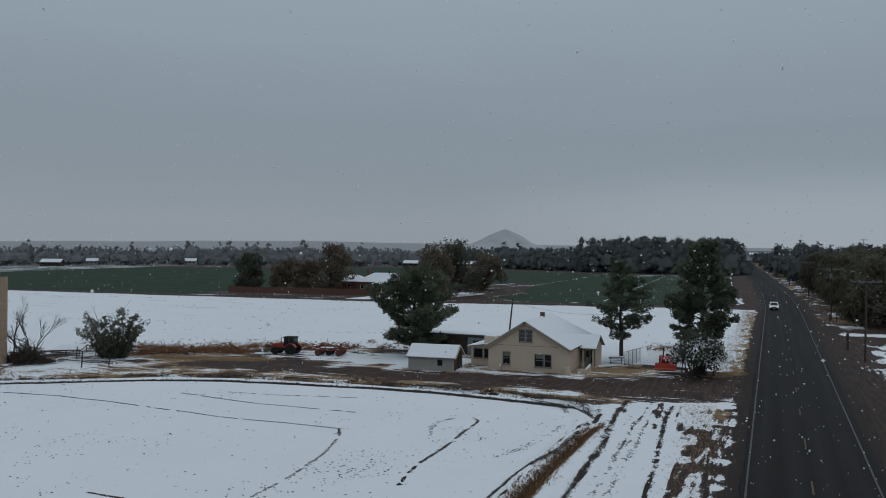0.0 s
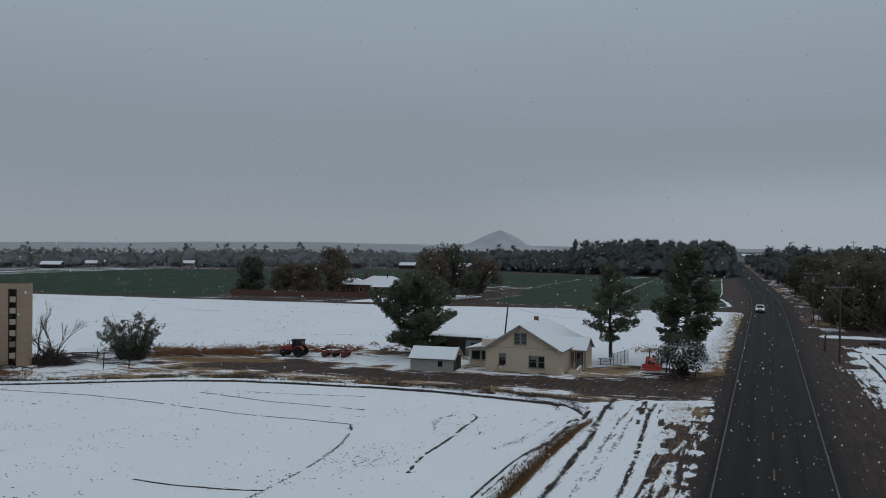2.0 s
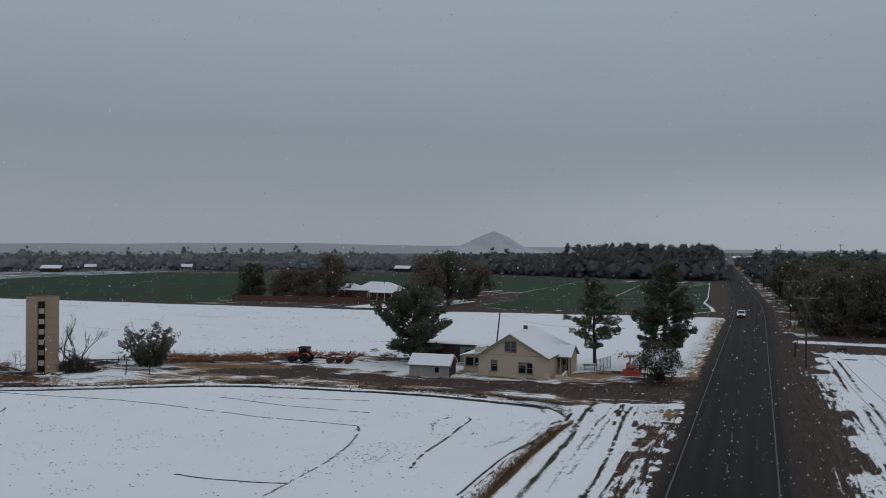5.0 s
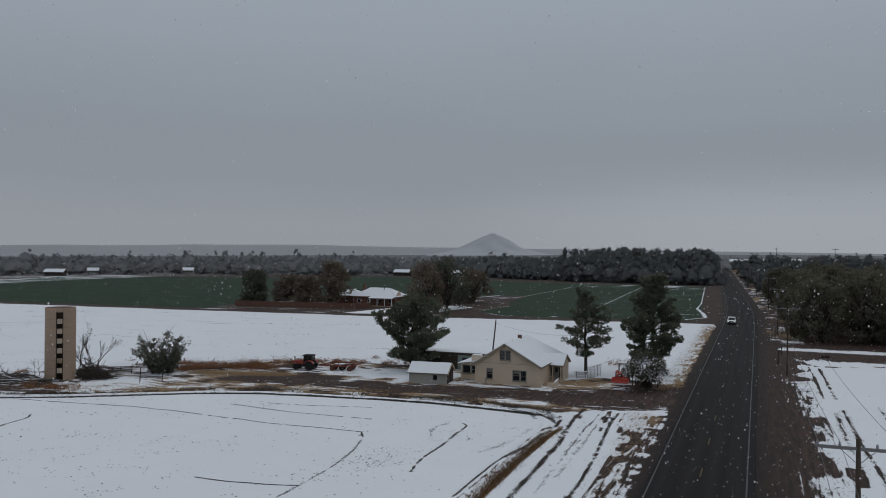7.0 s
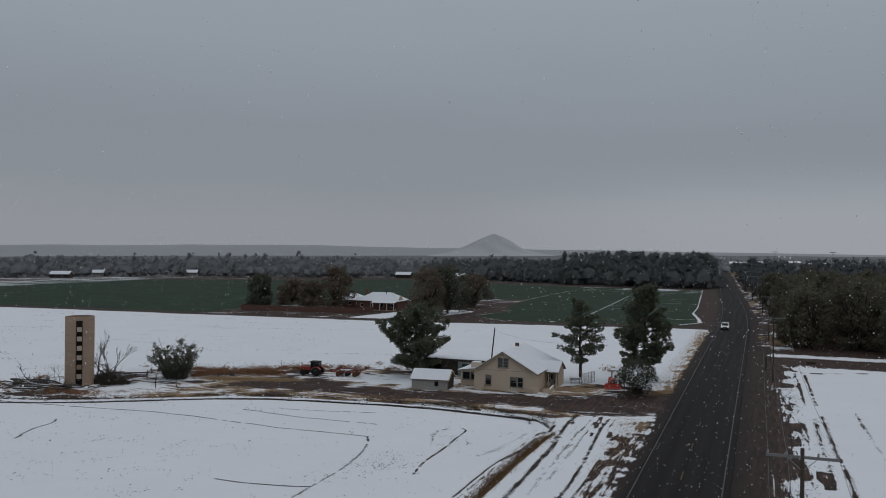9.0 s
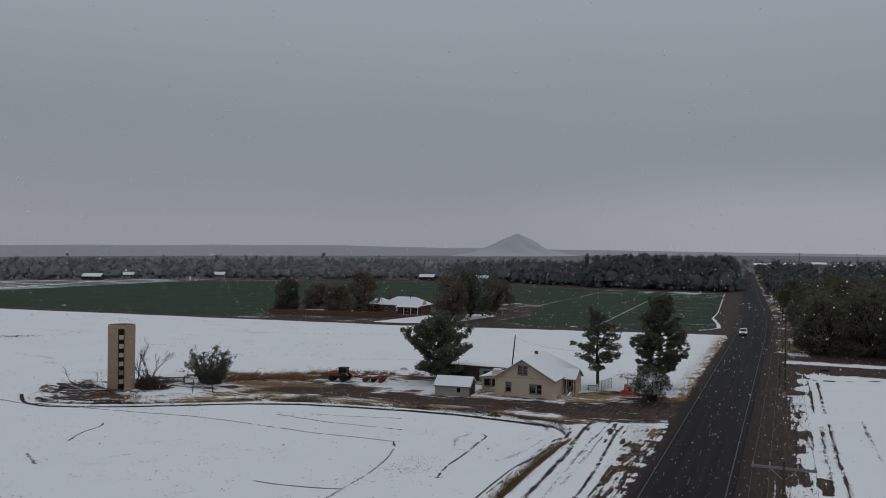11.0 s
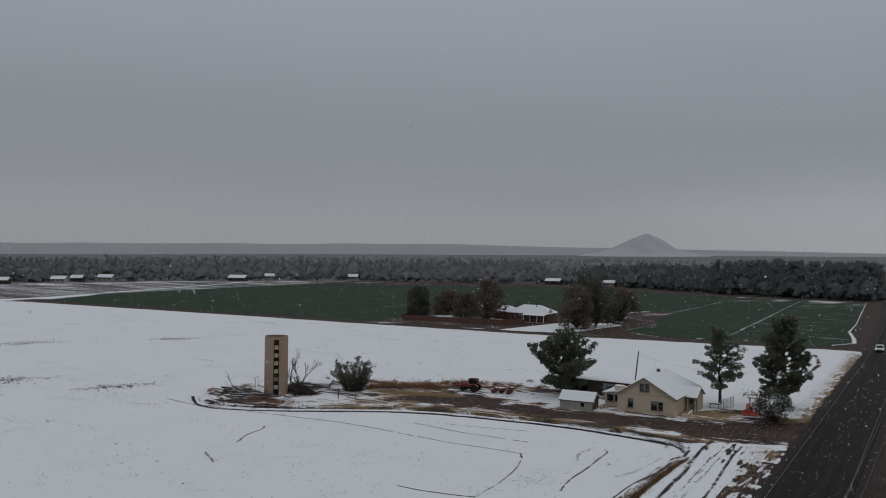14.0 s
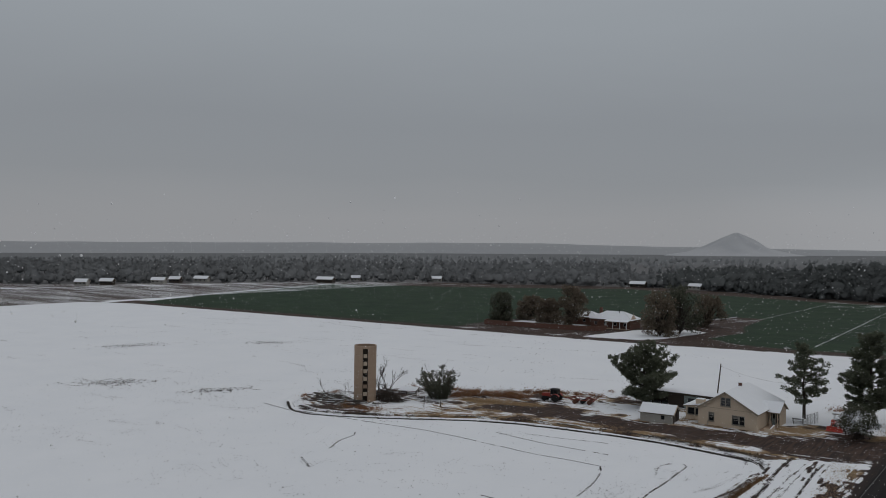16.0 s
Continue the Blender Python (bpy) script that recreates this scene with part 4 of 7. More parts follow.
def woods(name, spots, seed, size, label, material=None, per=20, lobes=9, level=1):
    """Many far trees in one mesh: uneven leaf masses with a ragged fringe."""
    rng = np.random.default_rng(seed)
    mids, radii, pts, cores, wood = [], [], [], [], Shape()
    for x, y, h in spots:
        w = h * rng.uniform(0.34, 0.6) * (0.65 if rng.random() < 0.2 else 1.0)
        zg = float(ground_height(np.array([x]), np.array([y]))[0])
        cores.append((x, y, zg + 0.38 * h, w * 0.70, h * 0.31))
        for k in range(lobes):
            u = (k + rng.random()) / lobes
            reach = w * (1.0 - 0.6 * u ** 2) * rng.random() ** 0.6
            a = rng.uniform(0, 6.28)
            c = np.array([x + math.cos(a) * reach, y + math.sin(a) * reach, zg + h * (0.06 + 0.80 * u * (1 - 0.25 * (reach / w) ** 2))])
            r = h * rng.uniform(0.09, 0.16) * (1.2 - 0.45 * u)
            mids.append(c)
            radii.append(r * 0.66)
            q = rng.normal(size=(per, 3))
            q /= np.linalg.norm(q, axis=1, keepdims=True)
            pts.append(c + q * r * rng.uniform(0.68, 1.12, (per, 1)))
        wood.tube([(x, y, zg - 0.2), (x, y, zg + h * 0.5)], [0.02 * h, 0.012 * h], 5, False)
    bv, bf = clump(level)
    n, k = len(mids), len(bv)
    r = np.array(radii)[:, None, None] * rng.uniform(0.62, 1.3, (n, k, 1))
    v0 = (np.array(mids)[:, None] + bv[None] * r).reshape(-1, 3)
    f0 = (bf[None] + k * np.arange(n)[:, None, None]).reshape(-1, 3)
    v1, f1 = tufts(np.concatenate(pts), size, 1, rng, 0.0, 0.6)
    away = np.cross(v1[f1[:, 1]] - v1[f1[:, 0]], v1[f1[:, 2]] - v1[f1[:, 0]]) @ np.array([0.4, -0.8, 0.3]) < 0
    f1[away] = f1[away][:, ::-1]
    c = np.array(cores)
    v2 = (c[:, None, :3] + bv[None] * c[:, None, [3, 3, 4]] * rng.uniform(0.85, 1.08, (len(c), k, 1))).reshape(-1, 3)
    f2 = (bf[None] + k * np.arange(len(c))[:, None, None]).reshape(-1, 3)
    me = fast_mesh("crown", np.concatenate([v0, v1, v2]), np.concatenate([f0, f1 + len(v0), f2 + len(v0) + len(v1)]), material or wood_far_m)
    # normals all turned one way, flattening the crowns' shading as haze would
    turn = rng.normal(size=(len(me.vertices), 3)) * 0.07 + np.array([0.1, -0.5, 0.8])
    turn /= np.linalg.norm(turn, axis=1, keepdims=True)
    me.normals_split_custom_set_from_vertices(turn.tolist())
    t = thing(name, label=label, category="trees", kind="stuff")
    part("trunk", wood, bark_m, t)
    part("crown", me, None, t)


FAR_HOUSES = [(-453, 222, 35, 7, 5), (-453, 238, 35, 7.5, 5), (-445, 268, 35, 8, 5.5), (-452, 286, 30, 7, 5), (-449, 303, 30, 9, 6), (-393, 361, 25, 11, 6.5), (-396, 398, 25, 7, 5), (-512, 292, 35, 12, 7), (-352, 436, 25, 7, 5), (-222, 488, 6, 10, 6), (-182, 490, 0, 8, 6)]


def in_front_of_house(x, y):
    """Whether a tree would stand in the open yard before one of the far houses."""
    for hx, hy, rz, w, d in FAR_HOUSES:
        cx, cy = hx + 0.4 * w, hy + 0.3 * w
        for k in range(3):
            if math.hypot(x - cx - 5 * k, y - cy + 6 * k) < 6:
                return True
    return False


def far_spots(line, depth, n, lo, hi, seed):
    """Trees strewn behind an edge line, thickest at the edge."""
    rng = np.random.default_rng(seed)
    p = np.array(smooth_line(line, 4))
    out = []
    for _ in range(n):
        q = p[rng.integers(len(p))]
        u = rng.random() ** 1.6
        tall = rng.uniform(lo, hi) * (0.62 + 0.38 * min(1, u * 6 + rng.random() * 0.6))
        out.append((q[0] + rng.normal() * 6 - 0.35 * u * depth * (q[0] < -250), q[1] + 3 + u * depth, tall))
    return [s for s in out if s[0] < float(road_c(s[1])) - 9 and not in_front_of_house(s[0], s[1])]


EDGE_W = [(-900, 20), (-560, 150), (-466, 231), (-450, 278), (-424, 322), (-396, 368), (-352, 424), (-300, 446), (-212, 494)]
EDGE_N = [(-212, 494), (-150, 480), (-100, 458), (-60, 446), (-21, 446)]
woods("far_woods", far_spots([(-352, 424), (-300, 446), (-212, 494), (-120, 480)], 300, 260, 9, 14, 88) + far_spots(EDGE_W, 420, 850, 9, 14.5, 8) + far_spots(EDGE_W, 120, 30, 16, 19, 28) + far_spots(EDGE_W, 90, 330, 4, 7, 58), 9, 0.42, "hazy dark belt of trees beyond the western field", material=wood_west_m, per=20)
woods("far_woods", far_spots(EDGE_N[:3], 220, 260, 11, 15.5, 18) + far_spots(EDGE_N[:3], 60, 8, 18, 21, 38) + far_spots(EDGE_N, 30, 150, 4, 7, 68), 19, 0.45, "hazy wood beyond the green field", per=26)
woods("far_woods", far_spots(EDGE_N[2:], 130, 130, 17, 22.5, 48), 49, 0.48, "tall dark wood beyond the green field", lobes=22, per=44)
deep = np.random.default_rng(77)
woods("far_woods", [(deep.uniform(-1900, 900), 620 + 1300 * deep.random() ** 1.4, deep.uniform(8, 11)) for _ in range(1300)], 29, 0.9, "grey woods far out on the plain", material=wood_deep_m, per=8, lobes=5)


def roadside_woods():
    rng = np.random.default_rng(12)
    kinds = [broad("orchard_tree", h, s, 80 + i, orchard_m, 0.06, label="dense dark orchard tree beside the highway", group="orchard by the highway", lobes=60, per=38, tuft=0.46, column=True, lobe=0.24) for i, (h, s) in enumerate([(13.2, 6.4), (14.8, 7.0), (12.4, 6.2), (14.0, 6.0)])]
    n = 0
    for row in range(9):
        for col in range(6):
            x, y = 16.5 + col * 9.0 + rng.normal() * 1.2, 168 + row * 16 + rng.normal() * 2.0 + col * 0.5
            src = kinds[n % 4]
            m = pose(x + float(road_c(y)), y, 0, 0, 0, rng.uniform(0, 360))
            if n < 4:
                src.matrix_basis = m
            else:
                copy_thing(src, m)
            n += 1
    for k, y in enumerate((176, 186, 199, 214, 226, 243, 258, 277, 296)):
        copy_thing(kinds[k % 4], pose(12.8 + rng.normal() * 0.9 + float(road_c(y)), y, 0, 0, 0, 70 * k) @ Matrix.Scale(0.42 + 0.06 * (k % 4), 4))
    far = [(rng.uniform(13, 190), rng.uniform(318, 620), rng.uniform(14, 19)) for _ in range(240)]
    far += [(rng.uniform(12, 24), y, rng.uniform(7, 11)) for y in range(320, 1100, 9)]
    far += [(rng.uniform(-24, -13), y, rng.uniform(7, 11)) for y in range(640, 1100, 14)]
    far = [(x + float(road_c(y)), y, h) for x, y, h in far]
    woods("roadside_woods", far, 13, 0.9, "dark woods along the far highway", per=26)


roadside_woods()


# ---- cream farmhouse ----
def window(parent, x0, x1, z0, z1, y, cols=1, rows=2, depth=0.12, face=-1, name="window"):
    """A sash window in a wall that faces -y, with frame, sill, bars and panes set back in the opening."""
    fr = Shape()
    w = 0.09
    fr.box(x0 - w, y - 0.04, z0 - w, x0, y + depth, z1 + w).box(x1, y - 0.04, z0 - w, x1 + w, y + depth, z1 + w)
    fr.box(x0, y - 0.04, z1, x1, y + depth, z1 + w).box(x0, y - 0.04, z0 - w, x1, y + depth, z0)
    win = part(name, fr, sash_m, parent, "weathered grey-brown sash window")
    part("sill", Shape().box(x0 - 0.15, y - 0.12, z0 - w - 0.05, x1 + 0.15, y - 0.002, z0 - w + 0.01), trimwood_m, win)
    cw, rh = (x1 - x0) / cols, (z1 - z0) / rows
    for i in range(cols):
        for j in range(rows):
            part("pane", Shape().box(x0 + i * cw + 0.03, y + 0.05, z0 + j * rh + 0.03, x0 + (i + 1) * cw - 0.03, y + 0.065, z0 + (j + 1) * rh - 0.03), glass_m, win)
    bars = Shape()
    for i in range(1, cols):
        bars.box(x0 + i * cw - 0.03, y + 0.02, z0, x0 + i * cw + 0.03, y + 0.09, z1)
    for j in range(1, rows):
        bars.box(x0, y + 0.025, z0 + j * rh - 0.025, x1, y + 0.085, z0 + j * rh + 0.025)
    if bars.v:
        part("glazing_bar", bars, sash_m, win)
    return win


def wall_front(s, x0, x1, z0, z1, y, holes, t=0.2):
    """A wall facing -y with rectangular openings right through it."""
    xs = sorted({x0, x1, *[h[0] for h in holes], *[h[1] for h in holes]})
    zs = sorted({z0, z1, *[h[2] for h in holes], *[h[3] for h in holes]})
    for a, b in zip(xs, xs[1:]):
        for c, d in zip(zs, zs[1:]):
            open_ = any(h[0] - 1e-6 <= a and b <= h[1] + 1e-6 and h[2] - 1e-6 <= c and d <= h[3] + 1e-6 for h in holes)
            if not open_:
                s.box(a, y, c, b, y + t, d)
    return s


def roof_slab(p0, p1, p2, p3, t=0.12):
    """A slab whose top is the quad p0..p3."""
    top = [Vector(p) for p in (p0, p1, p2, p3)]
    n = (top[1] - top[0]).cross(top[3] - top[0]).normalized()
    if n.z < 0:
        n = -n
    low = [p - n * t for p in top]
    return [*top, *low], [(0, 1, 2, 3), (7, 6, 5, 4), (0, 4, 5, 1), (1, 5, 6, 2), (2, 6, 7, 3), (3, 7, 4, 0)], n


def snowy_roof(parent, quads, material, thick=0.12, snow=0.07, name="roof"):
    s, w = Shape(), Shape()
    for q in quads:
        v, f, n = roof_slab(*q, thick)
        s.add(v, f)
        mid = sum((Vector(p) for p in q), Vector()) / 4
        up = [Vector(p) + (mid - Vector(p)).normalized() * 0.05 + n * (snow + 0.004) for p in q]
        v, f, n = roof_slab(*up, snow)
        w.add(v, f)
    r = part(name, s, material, parent)
    part("snow_cover", w, snow_m, r, "thin white snow on the roof")
    return r


blind_m = mat("faded_blind", (0.20, 0.19, 0.17), 0.9, 0.15, 4, 0.0)


def farmhouse():
    # local x from the left corner of the front wall, y into the house
    h = thing("farmhouse", -32.5, 91.8, 0, label="cream plastered one-and-a-half-storey farmhouse with snowy gable roof", category="house")
    W, D, EA, RI = 9.3, 14.6, 2.9, 5.55
    cx = 4.36
    big = (5.52, 7.33, 0.66, 2.0)
    small = (1.78, 2.55, 0.75, 2.1)
    attic = (cx - 0.68, cx + 0.74, 3.4, 4.65)
    s = Shape()
    wall_front(s, 0, W, -0.1, EA, 0, [big, small])
    # gable with the attic opening
    ax0, ax1, az0, az1 = attic
    slope = (RI - EA) / cx
    zl = lambda x: EA + slope * x if x < cx else EA + (RI - EA) * (W - x) / (W - cx)
    for poly in ([(0, EA), (ax0, EA), (ax0, zl(ax0))], [(ax0, EA), (ax1, EA), (ax1, az0), (ax0, az0)], [(ax0, az1), (ax1, az1), (ax1, zl(ax1)), (cx, RI), (ax0, zl(ax0))], [(ax1, EA), (W, EA), (ax1, zl(ax1))]):
        s.prism(poly, 0, 0.2)
    s.box(0, 0.2, -0.1, 0.2, D, EA)
    s.box(W - 0.2, 0.2, -0.1, W, D, EA)
    s.box(0, D - 0.2, -0.1, W, D, EA)
    part("wall", s, plaster_m, h)
    part("belt_line", Shape().box(0.0, -0.012, EA - 0.02, W, -0.002, EA + 0.03), trimwood_m, h)
    window(h, *big[:2], *big[2:], 0, 2, 2)
    window(h, *small[:2], *small[2:], 0, 1, 2)
    window(h, ax0, ax1, az0, az1, 0, 2, 3)
    part("blind", Shape().box(small[0] + 0.03, 0.04, 1.62, small[1] - 0.03, 0.048, small[3] - 0.03), blind_m, h, "pale lowered blind")
    part("blind", Shape().box(big[0] + 0.05, 0.04, 1.55, big[0] + 1.0, 0.048, big[3] - 0.05), blind_m, h, "pale lowered blind")
    part("mullion", Shape().box(big[0] + 0.98, -0.03, big[2], big[0] + 1.12, 0.1, big[3]), sash_m, h)
    part("mullion", Shape().box((ax0 + ax1) / 2 - 0.09, -0.03, az0, (ax0 + ax1) / 2 + 0.09, 0.1, az1), sash_m, h)
    part("floor_inside", Shape().box(0.2, 0.2, -0.05, W - 0.2, D - 0.2, 0.0), dark_m, h)
    o, y0, yb, rb = 0.35, -0.45, D + 0.3, 11.9
    el = EA - 0.22
    quads = [[(-o, y0, el), (cx, y0, RI + 0.12), (cx, rb, RI + 0.12), (-o, yb, el)], [(W + o, y0, el), (W + o, yb, el), (cx, rb, RI + 0.12), (cx, y0, RI + 0.12)], [(-o, yb, el), (cx, rb, RI + 0.12), (cx, rb + 0.01, RI + 0.12), (W + o, yb, el)]]
    snowy_roof(h, quads, trimwood_m, 0.14, 0.06)
    # barge boards along the front rake
    bb = Shape()
    for x_end in (-o, W + o):
        v, f, _ = roof_slab((x_end, y0 - 0.05, el - 0.0), (cx, y0 - 0.05, RI + 0.12), (cx, y0 - 0.0, RI + 0.12), (x_end, y0, el), 0.24)
        bb.add(v, f)
    part("barge_board", bb, trimwood_m, h, "weathered grey-brown barge board")
    ch = part("chimney", Shape().box(cx - 0.25, 7.3, 4.9, cx + 0.23, 7.78, RI + 0.62), brick_m, h, "short brown brick chimney")
    part("cap", Shape().box(cx - 0.28, 7.27, RI + 0.622, cx + 0.26, 7.81, RI + 0.67), snow_m, ch)
    # right wing: side gable with porch front
    wx, wy, we, wr = 11.1, 5.2, 2.42, 3.72
    wb = wy + 4.6
    ww = Shape()
    win_a, door_o, win_b = (W + 0.12, W + 0.5, 0.8, 2.1), (W + 0.6, W + 1.12, 0.05, 2.1), (W + 1.2, W + 1.62, 0.5, 2.1)
    wall_front(ww, W, wx, -0.1, we, wy + 1.0, [win_a, door_o, win_b], 0.15)
    ww.box(wx - 0.15, wy + 1.15, -0.1, wx, wb, we)
    ym = (wy + wb) / 2
    ww.prism([(wy + 1.0, we), (wb, we), (ym, wr - 0.1)], wx - 0.15, wx, "x")
    part("wing_wall", ww, plaster_m, h)
    window(h, *win_a[:2], *win_a[2:], wy + 1.0, 1, 2)
    window(h, *win_b[:2], *win_b[2:], wy + 1.0, 1, 2)
    dr = part("door", Shape().box(W + 0.62, wy + 1.04, 0.05, W + 1.1, wy + 1.09, 2.08, 0.01), teal_m, h, "pale grey-green panelled door")
    part("door_pane", Shape().box(W + 0.7, wy + 1.025, 1.2, W + 1.02, wy + 1.038, 1.9), glass_m, dr)
    part("handle", Shape().box(W + 1.03, wy + 1.0, 1.0, W + 1.07, wy + 1.04, 1.06), steel_m, dr)
    snowy_roof(h, [[(W + 0.2, wy - 0.3, we - 0.08), (wx + 0.35, wy - 0.3, we - 0.08), (wx + 0.35, ym, wr), (W - 1.6, ym, wr)], [(W + 0.2, wb + 0.3, we - 0.08), (W - 1.6, ym, wr), (wx + 0.35, ym, wr), (wx + 0.35, wb + 0.3, we - 0.08)]], trimwood_m, 0.12, 0.06, "wing_roof")
    for px in (W + 0.55, wx - 0.1):
        part("porch_post", Shape().box(px - 0.07, wy - 0.07, 0.0, px + 0.07, wy + 0.07, we - 0.15), plaster_m, h)
    # stepped parapet in front of the porch
    part("porch_parapet", Shape().prism([(0.95, -0.1), (3.0, -0.1), (3.0, 0.8), (0.95, 0.55)], wx - 0.12, wx + 0.12, "x"), plaster_m, h)
    part("porch_parapet", Shape().box(wx - 0.95, 0.7, -0.1, wx + 0.12, 0.948, 0.55), plaster_m, h)
    part("parapet_snow", Shape().prism([(0.95, 0.554), (3.0, 0.804), (3.0, 0.85), (0.95, 0.6)], wx - 0.1, wx + 0.1, "x"), snow_m, h)
    part("porch_pier", Shape().box(W - 0.25, -0.55, -0.1, W + 0.3, -0.002, 0.85), plaster_m, h)
    part("porch_floor", Shape().box(W + 0.004, 1.4, -0.1, wx - 0.13, wy + 1.0, 0.12), concrete_m, h)
    part("step", Shape().box(W + 0.15, 0.95, -0.1, W + 0.75, 1.398, 0.06), concrete_m, h)
    # left lean-to with two windows and a cooler box on its roof
    lx, ly, lb = -2.9, 2.3, 8.0
    lw = Shape()
    wa, wc = (lx + 0.35, lx + 1.4, 0.95, 2.0), (lx + 1.65, lx + 2.65, 0.95, 2.0)
    wall_front(lw, lx, 0, -0.1, 2.35, ly, [wa, wc], 0.15)
    lw.box(lx, ly + 0.15, -0.1, lx + 0.15, lb, 2.3)
    lw.box(lx, lb - 0.15, -0.1, 0, lb, 2.6)
    part("lean_to_wall", lw, plaster_m, h)
    window(h, *wa[:2], *wa[2:], ly, 1, 1)
    window(h, *wc[:2], *wc[2:], ly, 1, 1)
    snowy_roof(h, [[(lx - 0.4, ly - 0.4, 2.3), (0.0, ly - 0.4, 2.75), (0.0, lb + 0.2, 2.75), (lx - 0.4, lb + 0.2, 2.3)]], trimwood_m, 0.14, 0.06, "lean_to_roof")
    part("cooler_box", Shape().box(-1.45, ly + 0.5, 2.6, -0.12, ly + 1.7, 3.42, 0.03), plaster_m, h, "boxy cream roof cooler")
    part("cooler_snow", Shape().box(-1.4, ly + 0.55, 3.424, -0.17, ly + 1.65, 3.49, 0.02), snow_m, h)
    # service pipe by the small window
    part("service_pipe", Shape().tube([(1.6, -0.06, -0.1), (1.6, -0.06, 0.75)], 0.035, 6), steel_m, h)
    return h


farmhouse()


def shed():
    s = thing("garden_shed", -40.75, 87.8, 0, 6, label="low grey block shed with a snowy gable roof", category="shed")
    W, D, EA, RI = 5.35, 3.9, 1.58, 2.68
    w = Shape()
    hole = (3.45, 4.0, 0.6, 1.25)
    wall_front(w, 0, W, -0.15, EA, 0, [hole], 0.18)
    w.box(0, D - 0.18, -0.15, W, D, EA)
    w.box(0, 0.18, -0.15, 0.18, D - 0.18, EA)
    w.prism([(0, EA), (D, EA), (D / 2, RI)], 0, 0.18, "x")
    part("wall", w, block_m, s)
    g = Shape()
    g.box(W - 0.18, 0.18, -0.15, W, 1.2, EA).box(W - 0.18, 2.3, -0.15, W, D - 0.18, EA)
    g.prism([(0, EA), (D, EA), (D / 2, RI)], W - 0.18, W, "x")
    part("gable_wall", g, timber_m, s, "dark weathered boarded gable end")
    part("door_leaf", Shape().box(W - 0.12, 1.2, -0.1, W - 0.07, 2.3, EA), timber_m, s)
    for i in range(5):
        part("board", Shape().box(W + 0.002, 0.2 + i * 0.75, 0.0, W + 0.03, 0.3 + i * 0.75, EA), greybark_m, s)
    win = part("window", Shape().box(3.4, -0.03, 1.25, 4.05, 0.1, 1.31).box(3.4, -0.03, 0.54, 4.05, 0.1, 0.6).box(3.39, -0.03, 0.6, 3.45, 0.1, 1.25).box(4.0, -0.03, 0.6, 4.06, 0.1, 1.25), sash_m, s)
    part("pane", Shape().box(3.45, 0.06, 0.6, 4.0, 0.08, 1.25), glass_m, win)
    o = 0.25
    z0 = EA - 0.1
    snowy_roof(s, [[(-o, -o, z0), (W + o, -o, z0), (W + o, D / 2, RI + 0.06), (-o, D / 2, RI + 0.06)], [(-o, D + o, z0), (-o, D / 2, RI + 0.06), (W + o, D / 2, RI + 0.06), (W + o, D + o, z0)]], trimwood_m, 0.1, 0.06)
    part("rake_board", Shape().prism([(-o, z0 - 0.15), (D / 2, RI - 0.1), (D + o, z0 - 0.15), (D + o, z0), (D / 2, RI + 0.06), (-o, z0)], W + o, W + o + 0.05, "x"), plaster_m, s, "pale rake board")


shed()


def barn():
    b = thing("open_shed", -46.5, 102.5, 0, label="long low open shed with dark bays and a snowy flat roof", category="shed")
    W, D = 13.5, 5.0
    part("back_wall", Shape().box(0, D - 0.15, -0.1, W, D, 2.2), timber_m, b)
    part("side_wall", Shape().box(0, 0, -0.1, 0.15, D - 0.15, 2.3), timber_m, b)
    part("side_wall", Shape().box(W - 0.15, 0, -0.1, W, D - 0.15, 2.3), teal_m, b)
    part("front_wall", Shape().box(7.6, 0, -0.1, 8.3, 0.15, 2.45).box(9.5, 0, -0.1, 10.6, 0.15, 2.45).box(8.3, 0, 1.9, 9.5, 0.15, 2.45).box(8.3, 0, -0.1, 9.5, 0.15, 0.9), teal_m, b, "faded grey-green boarded front")
    part("pane", Shape().box(8.3, 0.06, 0.9, 9.5, 0.08, 1.9), glass_m, b)
    part("board_wall", Shape().box(4.6, 0.3, -0.1, 7.6, 0.4, 2.4), timber_m, b, "dark weathered board wall")
    for px in (1.7, 3.4, 12.0):
        part("post", Shape().box(px - 0.08, 0.02, -0.1, px + 0.08, 0.18, 2.45), timber_m, b)
    part("fascia", Shape().box(-0.2, -0.15, 2.3, W + 0.2, -0.08, 2.6), timber_m, b)
    snowy_roof(b, [[(-0.2, -0.08, 2.62), (W + 0.2, -0.08, 2.62), (W + 0.2, D + 0.2, 2.4), (-0.2, D + 0.2, 2.4)]], timber_m, 0.1, 0.07)


barn()


